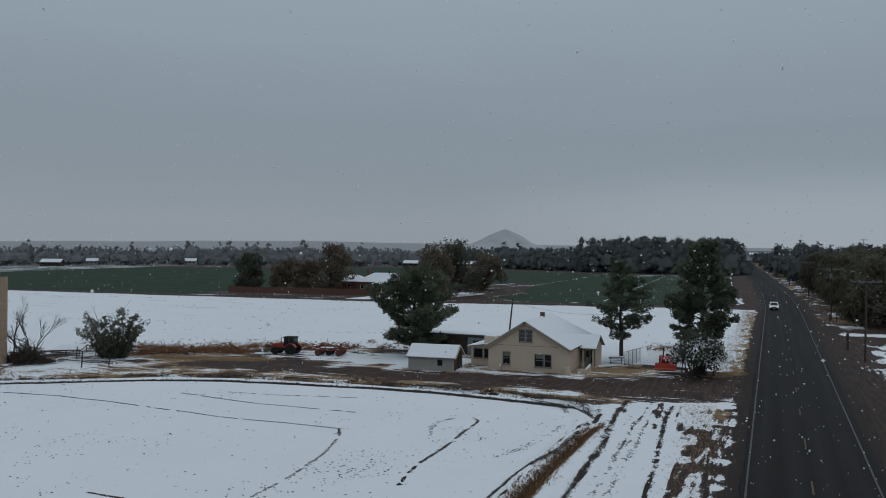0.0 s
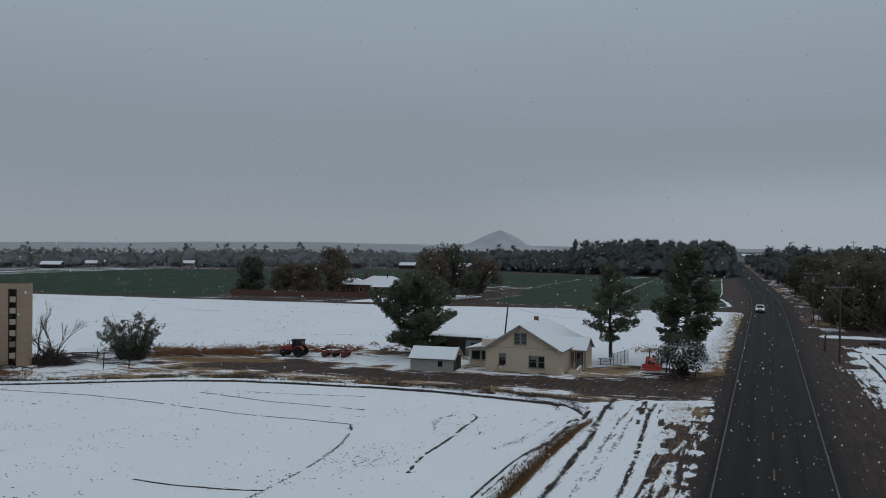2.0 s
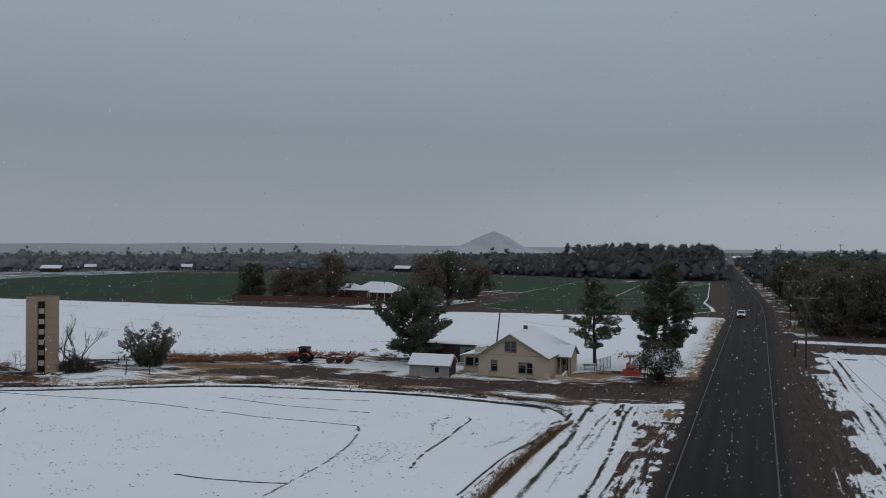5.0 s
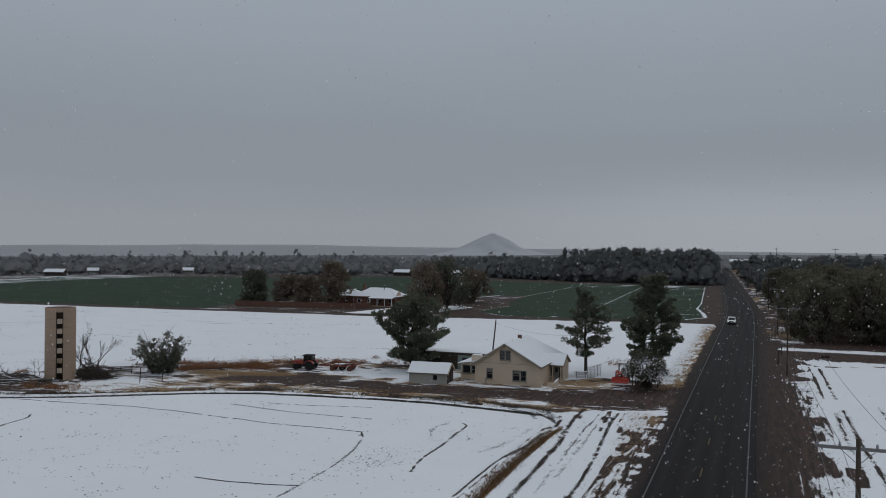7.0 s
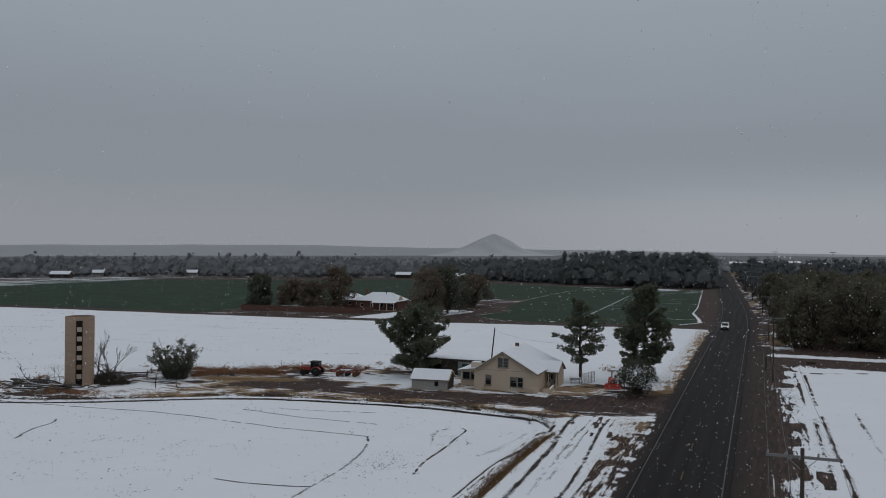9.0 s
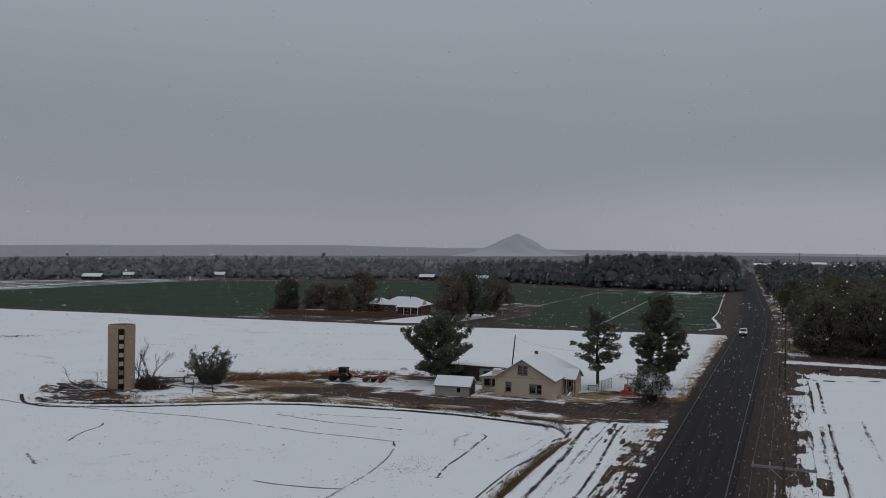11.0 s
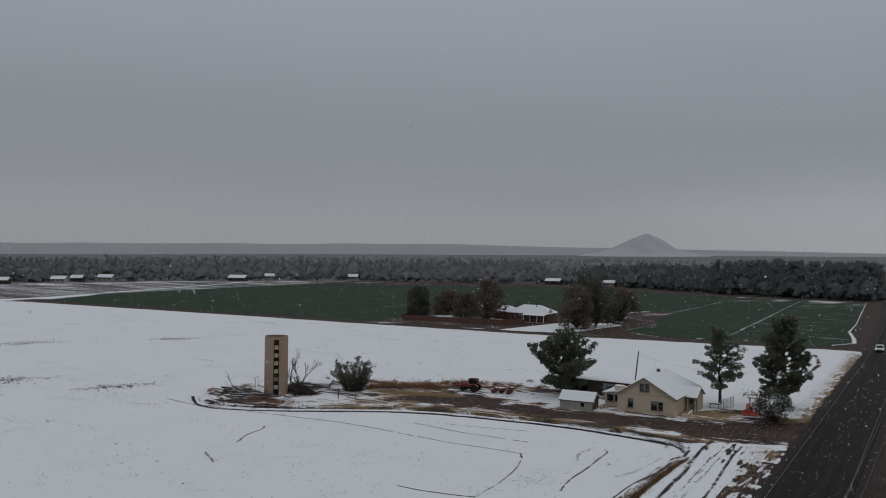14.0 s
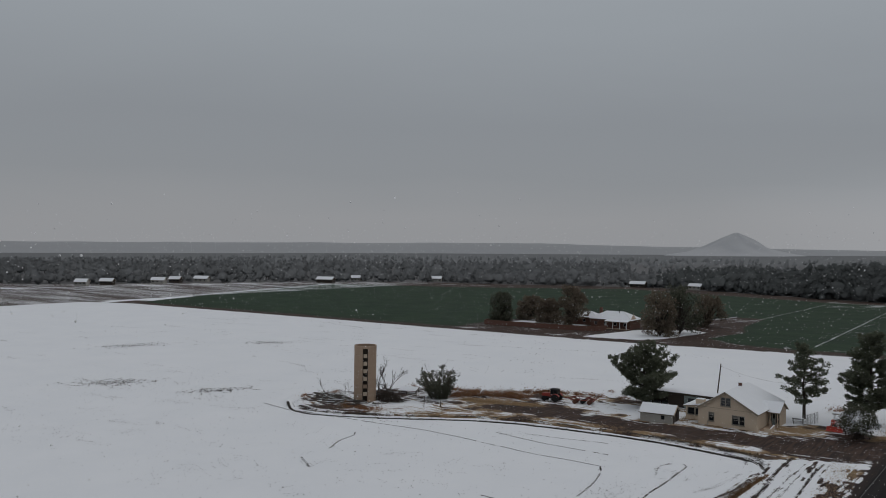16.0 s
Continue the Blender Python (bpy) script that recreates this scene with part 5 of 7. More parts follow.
# ---- concrete silo ----
def silo():
    s = thing("silo", -86.7, 71.4, 0, label="tall roofless tan concrete silo with a column of unloading doors", category="silo")
    R, H, T = 2.0, 10.0, 0.17
    face = math.atan2(-0.74, 0.67)
    gap = 0.42 / R
    seg = 56
    rows = 26
    outer = Shape()
    angs = [face + gap + (2 * math.pi - 2 * gap) * k / seg for k in range(seg + 1)]
    v = []
    for r in (R, R - T):
        for z in (-0.2, H):
            v += [(r * math.cos(a), r * math.sin(a), z) for a in angs]
    n = seg + 1
    f = []
    for k in range(seg):
        f += [(k, k + 1, n + k + 1, n + k), (2 * n + k, 3 * n + k, 3 * n + k + 1, 2 * n + k + 1), (n + k, n + k + 1, 3 * n + k + 1, 3 * n + k), (k, 2 * n + k, 2 * n + k + 1, k + 1)]
    f += [(0, n, 3 * n, 2 * n), (n - 1, 3 * n - 1, 4 * n - 1, 2 * n - 1)]
    part("shell", outer.add(v, f), concrete_m, s)
    # thin hoops of steel rod
    for i in range(9):
        z = 0.6 + i * 1.12
        part("hoop", Shape().tube([((R + 0.012) * math.cos(a), (R + 0.012) * math.sin(a), z) for a in angs], 0.008, 4), rust_m, s)
    # doors in the slot
    c, q = math.cos(face), math.sin(face)

    def slot_box(u0, u1, d0, d1, z0, z1):
        sh = Shape()
        vs = [((R + d) * c - u * q, (R + d) * q + u * c, z) for z in (z0, z1) for d in (d0, d1) for u in (u0, u1)]
        return sh.add(vs, [(0, 2, 3, 1), (4, 5, 7, 6), (0, 1, 5, 4), (2, 6, 7, 3), (0, 4, 6, 2), (1, 3, 7, 5)])

    for i in range(6):
        z = 1.05 + i * 1.36
        part("unloading_door", slot_box(-0.33, 0.33, -0.28, -0.2, z, z + 0.68), plaster_m if i != 1 else concrete_m, s, "pale square silo door")
    # dark sheet added behind the slot in place of the silo's inner shade
    part("slot_shade_sheet", slot_box(-0.8, 0.8, -0.9, -0.85, 0, H - 0.6), dark_m, s)
    for side in (-0.4, 0.4):
        part("slot_post", slot_box(side - 0.05, side + 0.05, -0.12, 0.03, -0.2, H - 0.5), timber_m, s)
    part("slot_head", slot_box(-0.45, 0.45, -0.17, 0.0, H - 0.5, H), concrete_m, s)


silo()


# ---- vehicles ----
def wheel(parent, x, y, z, r, w, lugs=18, rim=None, name="wheel"):
    """A wheel whose axle lies along local y."""
    t = Shape().lathe([(r * 0.60, -w / 2), (r * 0.93, -w / 2), (r, -w * 0.32), (r, w * 0.32), (r * 0.93, w / 2), (r * 0.60, w / 2)], (0, 0, 0), "y", 22)
    for k in range(lugs):
        a = 2 * math.pi * k / lugs
        c, s_ = math.cos(a), math.sin(a)
        for side in (-1, 1):
            p = [(r * 0.97 * c, side * w * 0.05, r * 0.97 * s_), (r * 1.05 * math.cos(a + 0.12), side * w * 0.5, r * 1.05 * math.sin(a + 0.12))]
            t.tube(p, r * 0.035, 4)
    tyre = part(name, t, rubber_m, parent, "black lugged tyre wheel")
    tyre.location = (x, y, z)
    part("rim", Shape().lathe([(0.05, -w * 0.30), (r * 0.3, -w * 0.3), (r * 0.58, -w * 0.42), (r * 0.62, -w * 0.42), (r * 0.62, w * 0.42), (r * 0.58, w * 0.42), (r * 0.3, w * 0.3), (0.05, w * 0.30)], (0, 0, 0), "y", 18), rim or steel_m, tyre)
    return tyre


def red_tractor():
    # local x points to the front
    t = thing("tractor", -59.9, 93.3, ground_z(-59.9, 93.3), 186, "red farm tractor with a black cab parked in snow", "tractor")
    t.scale = (1.0, 1.0, 0.9)
    part("chassis", Shape().box(-0.7, -0.28, 0.45, 2.0, 0.28, 0.95, 0.05), dark_iron, t)
    bon = Shape().prism([(0.55, 0.9), (2.25, 0.9), (2.32, 1.2), (2.2, 1.42), (0.55, 1.58)], -0.36, 0.36)
    hood = part("bonnet", bon, red_m, t, "red sloping bonnet")
    part("grille", Shape().box(2.24, -0.28, 0.95, 2.34, 0.28, 1.32, 0.02), rubber_m, hood)
    for s in (-0.2, 0.2):
        part("headlight", Shape().lathe([(0.02, 0), (0.07, 0.0), (0.07, 0.03), (0.02, 0.04)], (2.33, s, 1.25), "x", 10), whitepaint_m, hood)
    part("exhaust", Shape().tube([(1.0, 0.3, 1.5), (1.0, 0.3, 2.25), (0.93, 0.3, 2.35)], 0.045, 8), dark_iron, t)
    cab = Shape()
    for x, y in ((0.5, 0.55), (0.5, -0.55), (-0.85, 0.6), (-0.85, -0.6), (-0.2, 0.6), (-0.2, -0.6)):
        cab.tube([(x, y, 1.0), (x - 0.08 * (x > 0), y * 0.95, 2.32)], 0.045, 6)
    cab.box(-0.9, -0.62, 0.9, 0.55, 0.62, 1.12, 0.03)
    cb = part("cab", cab, dark_iron, t, "dark glazed cab")
    for a in (Shape().box(-0.8, -0.60, 1.12, 0.45, -0.585, 2.28), Shape().box(-0.8, 0.585, 1.12, 0.45, 0.6, 2.28), Shape().box(0.455, -0.55, 1.12, 0.47, 0.55, 2.28), Shape().box(-0.86, -0.56, 1.12, -0.845, 0.56, 2.28)):
        part("pane", a, glass_m, cb)
    part("cab_roof", Shape().box(-1.0, -0.7, 2.3, 0.62, 0.7, 2.48, 0.06), rubber_m, t, "dark cab roof")
    for s in (-1, 1):
        fd = Shape()
        pts = [(-0.55 + 0.86 * math.cos(a), 0.75 + 0.86 * math.sin(a)) for a in np.linspace(0.25, 2.75, 9)]
        inn = [(-0.55 + 0.78 * math.cos(a), 0.75 + 0.78 * math.sin(a)) for a in np.linspace(2.75, 0.25, 9)]
        fd.prism(pts + inn, s * 0.55, s * 1.05)
        part("fender", fd, red_m, t, "red rear fender with snow")
        wheel(t, -0.55, s * 0.82, 0.75, 0.75, 0.42, rim=steel_m)
        wheel(t, 1.65, s * 0.72, 0.5, 0.5, 0.3, 14, rim=whitepaint_m)
    part("front_axle", Shape().tube([(1.65, -0.7, 0.5), (1.65, 0.7, 0.5)], 0.07, 6), dark_iron, t)
    part("drawbar", Shape().box(-1.5, -0.06, 0.4, -0.7, 0.06, 0.5), rust_m, t)
    part("seat", Shape().box(-0.6, -0.25, 1.12, -0.15, 0.25, 1.3, 0.04).box(-0.7, -0.25, 1.2, -0.58, 0.25, 1.75, 0.04), rubber_m, t)


def ground_z(x, y):
    return float(ground_height(np.array([float(x)]), np.array([float(y)]))[0])


dark_iron = mat("black_iron", (0.03, 0.03, 0.032), 0.55, 0.2, 4, 0.1)


harrow_m = mat("faded_red_iron", (0.22, 0.055, 0.04), 0.7, 0.2, 4, 0.2)


def disc_harrow():
    h = thing("disc_harrow", -54.6, 94.6, ground_z(-55, 94.6), 12, "rusty red disc harrow lying in snow behind a tractor", "farm implement")
    h.scale = (1.22, 1.2, 1.3)
    fr = Shape()
    for y in (-0.9, 0.9):
        fr.box(-1.8, y - 0.06, 0.5, 1.8, y + 0.06, 0.62)
    for x in (-1.7, -0.6, 0.6, 1.7):
        fr.box(x - 0.06, -1.1, 0.56, x + 0.06, 1.1, 0.68)
    fr.box(-2.9, -0.06, 0.48, -1.7, 0.06, 0.6)
    part("frame", fr, harrow_m, h, "faded red welded frame")
    for gx, gy, tilt in ((-1.1, -0.55, 0.2), (-1.1, 0.55, -0.2), (1.1, -0.55, -0.2), (1.1, 0.55, 0.2)):
        ax = part("disc_gang", Shape().tube([(gx - 0.2 * tilt, gy - 0.5, 0.3), (gx + 0.2 * tilt, gy + 0.5, 0.3)], 0.04, 6), rust_m, h)
        for k in range(5):
            yy = gy - 0.5 + 0.25 * k
            part("disc", Shape().lathe([(0.02, -0.06), (0.18, -0.03), (0.3, 0.02), (0.31, 0.03), (0.18, -0.01), (0.02, -0.04)], (gx, yy, 0.3), "y", 14), rust_m, ax)
    for s in (-0.6, 0.6):
        wheel(h, 0.0, s, 0.32, 0.32, 0.2, 0, rust_m)
    for lx, ly, tx in ((-1.4, 0.3, 0.5), (-0.3, -0.5, -0.4), (0.9, 0.4, 0.3), (1.5, -0.3, -0.5)):
        part("lever", Shape().tube([(lx, ly, 0.6), (lx + tx * 0.5, ly, 0.95), (lx + tx, ly + 0.1, 1.15)], 0.045, 5), harrow_m, h)
    part("hitch_beam", Shape().tube([(-2.9, 0.0, 0.54), (-1.2, 0.5, 0.85), (0.9, 0.5, 0.8)], 0.06, 5), harrow_m, h)
    part("snow_patch", Shape().box(-1.0, -0.4, 0.69, 0.3, 0.4, 0.73, 0.02), snow_m, h)


def orange_loader():
    # local -y points to the bucket
    t = thing("loader_tractor", -13.7, 101.4, ground_z(-13.7, 101.4), 0, "orange compact loader tractor with front bucket and canopy", "tractor")
    bk = Shape().prism([(-1.75, 0.1), (-1.15, 0.1), (-1.1, 0.75), (-1.2, 0.8), (-1.22, 0.25), (-1.72, 0.16)], -1.15, 1.15, "x")
    bk.prism([(-1.75, 0.1), (-1.15, 0.1), (-1.1, 0.78)], -1.19, -1.15, "x").prism([(-1.75, 0.1), (-1.15, 0.1), (-1.1, 0.78)], 1.15, 1.19, "x")
    part("bucket", bk, orange_m, t, "wide orange loader bucket")
    for s in (-1, 1):
        part("loader_arm", Shape().tube([(s * 0.6, -1.15, 0.55), (s * 0.6, -0.6, 1.05), (s * 0.6, 0.35, 1.45), (s * 0.6, 0.5, 0.9)], 0.09, 4), orange_m, t)
        part("ram", Shape().tube([(s * 0.6, -0.75, 0.75), (s * 0.6, 0.3, 1.0)], 0.04, 6), steel_m, t)
        wheel(t, 0, 0, 0, 0.42, 0.26, 14, whitepaint_m).matrix_basis = pose(s * 0.72, -0.55, 0.42, 0, 0, 90)
        wheel(t, 0, 0, 0, 0.66, 0.38, 18, orange_m).matrix_basis = pose(s * 0.78, 1.1, 0.66, 0, 0, 90)
        part("fender", Shape().prism([(0.45, 1.1), (0.6, 1.42), (1.5, 1.42), (1.7, 1.15), (1.6, 1.15), (1.45, 1.35), (0.65, 1.35), (0.52, 1.1)], s * 0.5, s * 0.95, "x"), orange_m, t)
        part("canopy_post", Shape().tube([(s * 0.55, 1.55, 0.9), (s * 0.55, 1.45, 2.5)], 0.05, 6), dark_iron, t)
        part("canopy_post", Shape().tube([(s * 0.5, 0.45, 1.2), (s * 0.52, 0.65, 2.5)], 0.035, 6), dark_iron, t)
    part("chassis", Shape().box(-0.3, -0.9, 0.4, 0.3, 1.5, 0.8, 0.04), dark_iron, t)
    hood = part("bonnet", Shape().prism([(-1.0, 0.75), (0.3, 0.75), (0.3, 1.45), (-0.85, 1.32), (-1.0, 1.2)], -0.34, 0.34, "x"), orange_m, t, "orange bonnet")
    part("grille", Shape().box(-0.26, -1.02, 0.8, 0.26, -0.99, 1.18), rubber_m, hood)
    part("seat", Shape().box(-0.25, 0.9, 1.0, 0.25, 1.35, 1.15, 0.04).box(-0.25, 1.3, 1.1, 0.25, 1.42, 1.6, 0.04), rubber_m, t)
    part("steering_wheel", Shape().lathe([(0.17, 0.0), (0.2, 0.0), (0.2, 0.03), (0.17, 0.03)], (0, 0.6, 1.55), "z", 14), rubber_m, t)
    can = part("canopy", Shape().box(-0.75, 0.2, 2.46, 0.75, 1.8, 2.6, 0.05), block_m, t, "pale grey flat canopy")
    part("snow_cover", Shape().box(-0.7, 0.25, 2.604, 0.7, 1.75, 2.68, 0.03), snow_m, can)


def white_car():
    # local -y points to the front
    c = thing("sport_utility_vehicle", -1.85, 206.0, 0.05, 0, "white sport utility vehicle driving on the highway", "car")
    sil = [(-2.35, 0.45), (-2.3, 0.85), (-1.25, 1.02), (-0.45, 1.68), (0.9, 1.74), (2.15, 1.62), (2.35, 1.0), (2.38, 0.45), (1.9, 0.38), (-1.9, 0.38)]
    s = Shape()
    n = len(sil)
    v = []
    for x, k in ((-0.93, 0), (-0.97, 1), (0.97, 1), (0.93, 0)):
        for y, z in sil:
            tuck = 1 - 0.16 * max(0, (z - 1.0) / 0.7)
            v.append((x * tuck, y * (1 if k else 0.985), z))
    f = [tuple(range(n)), tuple(range(4 * n - 1, 3 * n - 1, -1))]
    for r in range(3):
        f += [(r * n + i, (r + 1) * n + i, (r + 1) * n + (i + 1) % n, r * n + (i + 1) % n) for i in range(n)]
    body = part("body", s.add(v, f), whitepaint_m, c, "white painted body")
    part("windscreen", Shape().add([(-0.78, -1.22, 1.06), (0.78, -1.22, 1.06), (0.70, -0.52, 1.64), (-0.70, -0.52, 1.64), (-0.78, -1.2, 1.02), (0.78, -1.2, 1.02), (0.70, -0.5, 1.6), (-0.70, -0.5, 1.6)], [(0, 1, 2, 3), (7, 6, 5, 4), (0, 4, 5, 1), (1, 5, 6, 2), (2, 6, 7, 3), (3, 7, 4, 0)]), glass_m, c)
    for sx in (-1, 1):
        part("side_window", Shape().prism([(-0.85, 1.1), (2.0, 1.1), (1.95, 1.52), (-0.4, 1.58)], sx * 0.90, sx * 0.955, "x"), glass_m, c)
        part("headlight", Shape().box(sx * 0.75 - 0.17, -2.36, 0.68, sx * 0.75 + 0.17, -2.27, 0.84, 0.02), glow("headlamp_glass", (0.9, 0.9, 0.85), 0.5), c, "lit headlight")
        part("mirror", Shape().box(sx * 1.06 - 0.1, -0.95, 1.05, sx * 1.06 + 0.1, -0.82, 1.2, 0.03), whitepaint_m, c)
        part("roof_rail", Shape().tube([(sx * 0.66, -0.3, 1.76), (sx * 0.66, 1.9, 1.76)], 0.025, 5), dark_iron, c)
        for yy in (-1.45, 1.4):
            wheel(c, 0, 0, 0, 0.37, 0.24, 0, steel_m).matrix_basis = pose(sx * 0.82, yy, 0.37, 0, 0, 90)
    part("grille", Shape().box(-0.5, -2.37, 0.62, 0.5, -2.33, 0.82, 0.01), dark_iron, c)
    part("bumper", Shape().box(-0.92, -2.42, 0.38, 0.92, -2.3, 0.58, 0.04), dark_iron, c)
    part("number_plate", Shape().box(-0.16, -2.435, 0.44, 0.16, -2.422, 0.54), whitepaint_m, c)


red_tractor()
disc_harrow()
orange_loader()
white_car()


# ---- poles, wires and fence ----
def road_pole(x, y, arm=True, height=10.5, arm_z=10.05):
    p = thing("utility_pole", x, y, 0, label="brown wooden utility pole with a grey crossarm", category="utility pole", group="poles along the highway")
    part("shaft", Shape().tube([(0, 0, -0.3), (0.02, 0, height * 0.5), (0, 0, height)], [0.14, 0.125, 0.10], 10), polewood_m, p)
    a = part("crossarm", Shape().box(-1.75, -0.08, arm_z - 0.07, 1.75, 0.02, arm_z + 0.07), greyarm_m, p, "weathered grey crossarm")
    for u in (-1.65, -0.75, 0.75, 1.65):
        part("insulator", Shape().lathe([(0.02, 0.0), (0.05, 0.02), (0.06, 0.08), (0.045, 0.12), (0.05, 0.17), (0.02, 0.2)], (u, -0.03, arm_z + 0.07), "z", 8), steel_m, a)
    for s in (-1, 1):
        part("brace", Shape().tube([(0, -0.05, arm_z - 0.7), (s * 0.7, -0.05, arm_z - 0.07)], 0.02, 4), steel_m, p)
    return p


greyarm_m = mat("grey_weathered_arm", (0.21, 0.205, 0.20), 0.85, 0.15, 3, 0.2)
wire_m = mat("dull_wire", (0.10, 0.10, 0.10), 0.6, 0.1, 3, 0.0)
POLES = [-69.0, 22.4, 117.0, 182.0, 262.0, 345.0, 430.0]
pole_x = lambda y: 8.55 + float(road_c(y))
first_pole = road_pole(8.55, POLES[1])
for px, py, ph in ((56.0, 640, 21.0), (18.0, 700, 21.0)):
    copy_thing(first_pole, pose(px, py, 0) @ Matrix.Diagonal((1.2, 1.2, ph / 10.5, 1)))
for y in POLES[:1] + POLES[2:]:
    pole_ob = copy_thing(first_pole, pose(pole_x(y), y, 0, 0, 0, 0))
    if y == 182.0:
        can = part("transformer", Shape().lathe([(0.05, 0.0), (0.26, 0.04), (0.28, 0.15), (0.28, 0.85), (0.24, 0.95), (0.05, 0.98)], (-0.1, -0.45, 8.2), "z", 12), greyarm_m, pole_ob, "pale grey transformer drum")
        part("bushing", Shape().lathe([(0.03, 0.0), (0.05, 0.05), (0.03, 0.22)], (-0.1, -0.45, 9.18), "z", 8), steel_m, can)


def wire(p0, p1, sag, r=0.012, label="thin sagging overhead wire", group="overhead wires"):
    pts = []
    for k in range(17):
        t = k / 16
        q = Vector(p0).lerp(Vector(p1), t)
        q.z -= sag * 4 * t * (1 - t)
        pts.append(q)
    whole("overhead_wire", Shape().tube(pts, r, 4), wire_m, label, "wire", group)


for ya, yb in zip(POLES, POLES[1:]):
    for u in (-1.65, -0.75, 1.65):
        wire((pole_x(ya) + u, ya, 10.32), (pole_x(yb) + u, yb, 10.32), 1.3 * ((yb - ya) / 92) ** 2)


def yard_pole():
    p = thing("yard_pole", -37.9, 117.0, 0, label="slightly leaning dark wooden pole behind the house", category="utility pole")
    part("shaft", Shape().tube([(0, 0, -0.3), (0.35, 0, 3.2), (0.75, -0.2, 6.55)], [0.13, 0.115, 0.09], 9), polewood_m, p)
    part("bracket", Shape().box(0.3, -0.12, 4.5, 0.75, -0.02, 4.58), steel_m, p)
    part("bracket", Shape().box(0.55, -0.3, 6.0, 0.95, -0.22, 6.08), steel_m, p)


yard_pole()
wire((-37.2, 116.8, 6.1), (-21.0, 107.8, 5.6), 0.7)


def chain_fence():
    f = thing("chain_link_fence", -18.5, 100.9, 0, -13, label="short grey chain-link fence panel standing in snow", category="fence")
    L = 4.9
    for k in range(5):
        part("post", Shape().tube([(0, k * L / 4, -0.2), (0, k * L / 4, 1.75)], 0.035, 7), steel_m, f)
    part("top_rail", Shape().tube([(0, 0, 1.68), (0, L, 1.68)], 0.025, 6), steel_m, f)
    net = Shape()
    n = 26
    for k in range(-6, n):
        for s in (1, -1):
            y0, z0 = k * L / n, 0.05
            y1, z1 = y0 + 1.6, 1.65
            if y1 > L:
                z1 = z0 + 1.6 * (L - y0) / (y1 - y0)
                y1 = L
            if y0 < 0:
                z0 = z0 + 1.6 * (-y0) / 1.6
                y0 = 0
            a, b = ((y0, z0), (y1, z1)) if s == 1 else ((L - y0, z0), (L - y1, z1))
            net.tube([(0.0, a[0], a[1]), (0.0, b[0], b[1])], 0.008, 3, False)
    part("wire_mesh", net, steel_m, f, "thin diamond wire mesh")


chain_fence()


def low_table(x, y, rz):
    t = thing("picnic_table", x, y, 0, rz, "low wooden picnic table under snow", "table")
    top = part("tabletop", Shape().box(-0.9, -0.38, 0.68, 0.9, 0.38, 0.73), greybark_m, t)
    part("snow_cover", Shape().box(-0.86, -0.35, 0.734, 0.86, 0.35, 0.8, 0.02), snow_m, top)
    for s in (-1, 1):
        b = part("bench", Shape().box(-0.9, s * 0.68 - 0.13, 0.4, 0.9, s * 0.68 + 0.13, 0.44), greybark_m, t)
        part("snow_cover", Shape().box(-0.86, s * 0.68 - 0.11, 0.444, 0.86, s * 0.68 + 0.11, 0.49, 0.015), snow_m, b)
        part("leg", Shape().box(s * 0.65 - 0.04, -0.75, -0.05, s * 0.65 + 0.04, 0.75, 0.06).box(s * 0.65 - 0.04, -0.08, 0.06, s * 0.65 + 0.04, 0.08, 0.68).box(s * 0.65 - 0.04, -0.75, 0.34, s * 0.65 + 0.04, 0.75, 0.4), greybark_m, t)


low_table(-19.9, 103.2, 12)


def post(x, y, h, r, label, name="fence_post", lean=0.05, seed=0):
    s = Shape().tube([(0, 0, -0.2), (lean * 0.5, 0.02, h * 0.5), (lean, 0, h)], [r, r * 0.95, r * 0.85], 7)
    whole(name, s, polewood_m, label, "post", "old posts", m=pose(x, y, 0))


for x, y, h, r in ((7.6, 130.5, 2.3, 0.16), (8.4, 143.0, 1.5, 0.1), (7.9, 176, 1.8, 0.1), (9.3, 178, 1.6, 0.1)):
    post(x, y, h, r, "dark weathered post on the muddy verge")
for x, y, h in ((-74.8, 73.6, 1.9), (-80.6, 78.6, 1.5), (-72.4, 75.2, 1.2)):
    post(x, y, h, 0.07, "thin leaning wooden stake in dry grass", "stake", 0.12)


# ---- by the silo ----
def bare_tree(name, x, y, h, seed, label, spread=0.5, r0=0.09, forks=3, depth=4, stems=3):
    rng = np.random.default_rng(seed)
    s = Shape()

    def grow(p, d, ln, r, k):
        q = p + d * ln
        mid = p.lerp(q, 0.5) + Vector(rng.normal(size=3) * 0.07 * ln)
        s.tube([p, mid, q], [r, r * 0.85, r * 0.65], 5, False)
        if k == 0:
            return
        for _ in range(int(rng.integers(2, forks + 1))):
            e = (d + Vector(rng.normal(size=3)) * spread)
            e.z = max(e.z, -0.1) + 0.15
            grow(q, e.normalized(), ln * rng.uniform(0.55, 0.85), r * 0.6, k - 1)

    for _ in range(stems):
        d = Vector((rng.normal() * 0.35, rng.normal() * 0.35, 1)).normalized()
        grow(Vector((rng.normal() * 0.25, rng.normal() * 0.25, -0.1)), d, h * 0.33, r0, depth)
    whole(name, s, greybark_m, label, "dead tree", m=pose(x, y, 0))


bare_tree("dead_tree", -86.9, 74.6, 7.0, 5, "leafless grey dead tree beside the silo", 0.20, 0.12, stems=2, depth=5)
bare_tree("dead_tree", -86.0, 77.0, 5.4, 6, "leafless grey dead tree over a brush pile", 0.26, 0.14, stems=3, depth=5)
bare_tree("dead_sapling", -91.5, 71.8, 3.0, 9, "thin leafless sapling behind the silo", 0.45, 0.04, stems=2, depth=3)


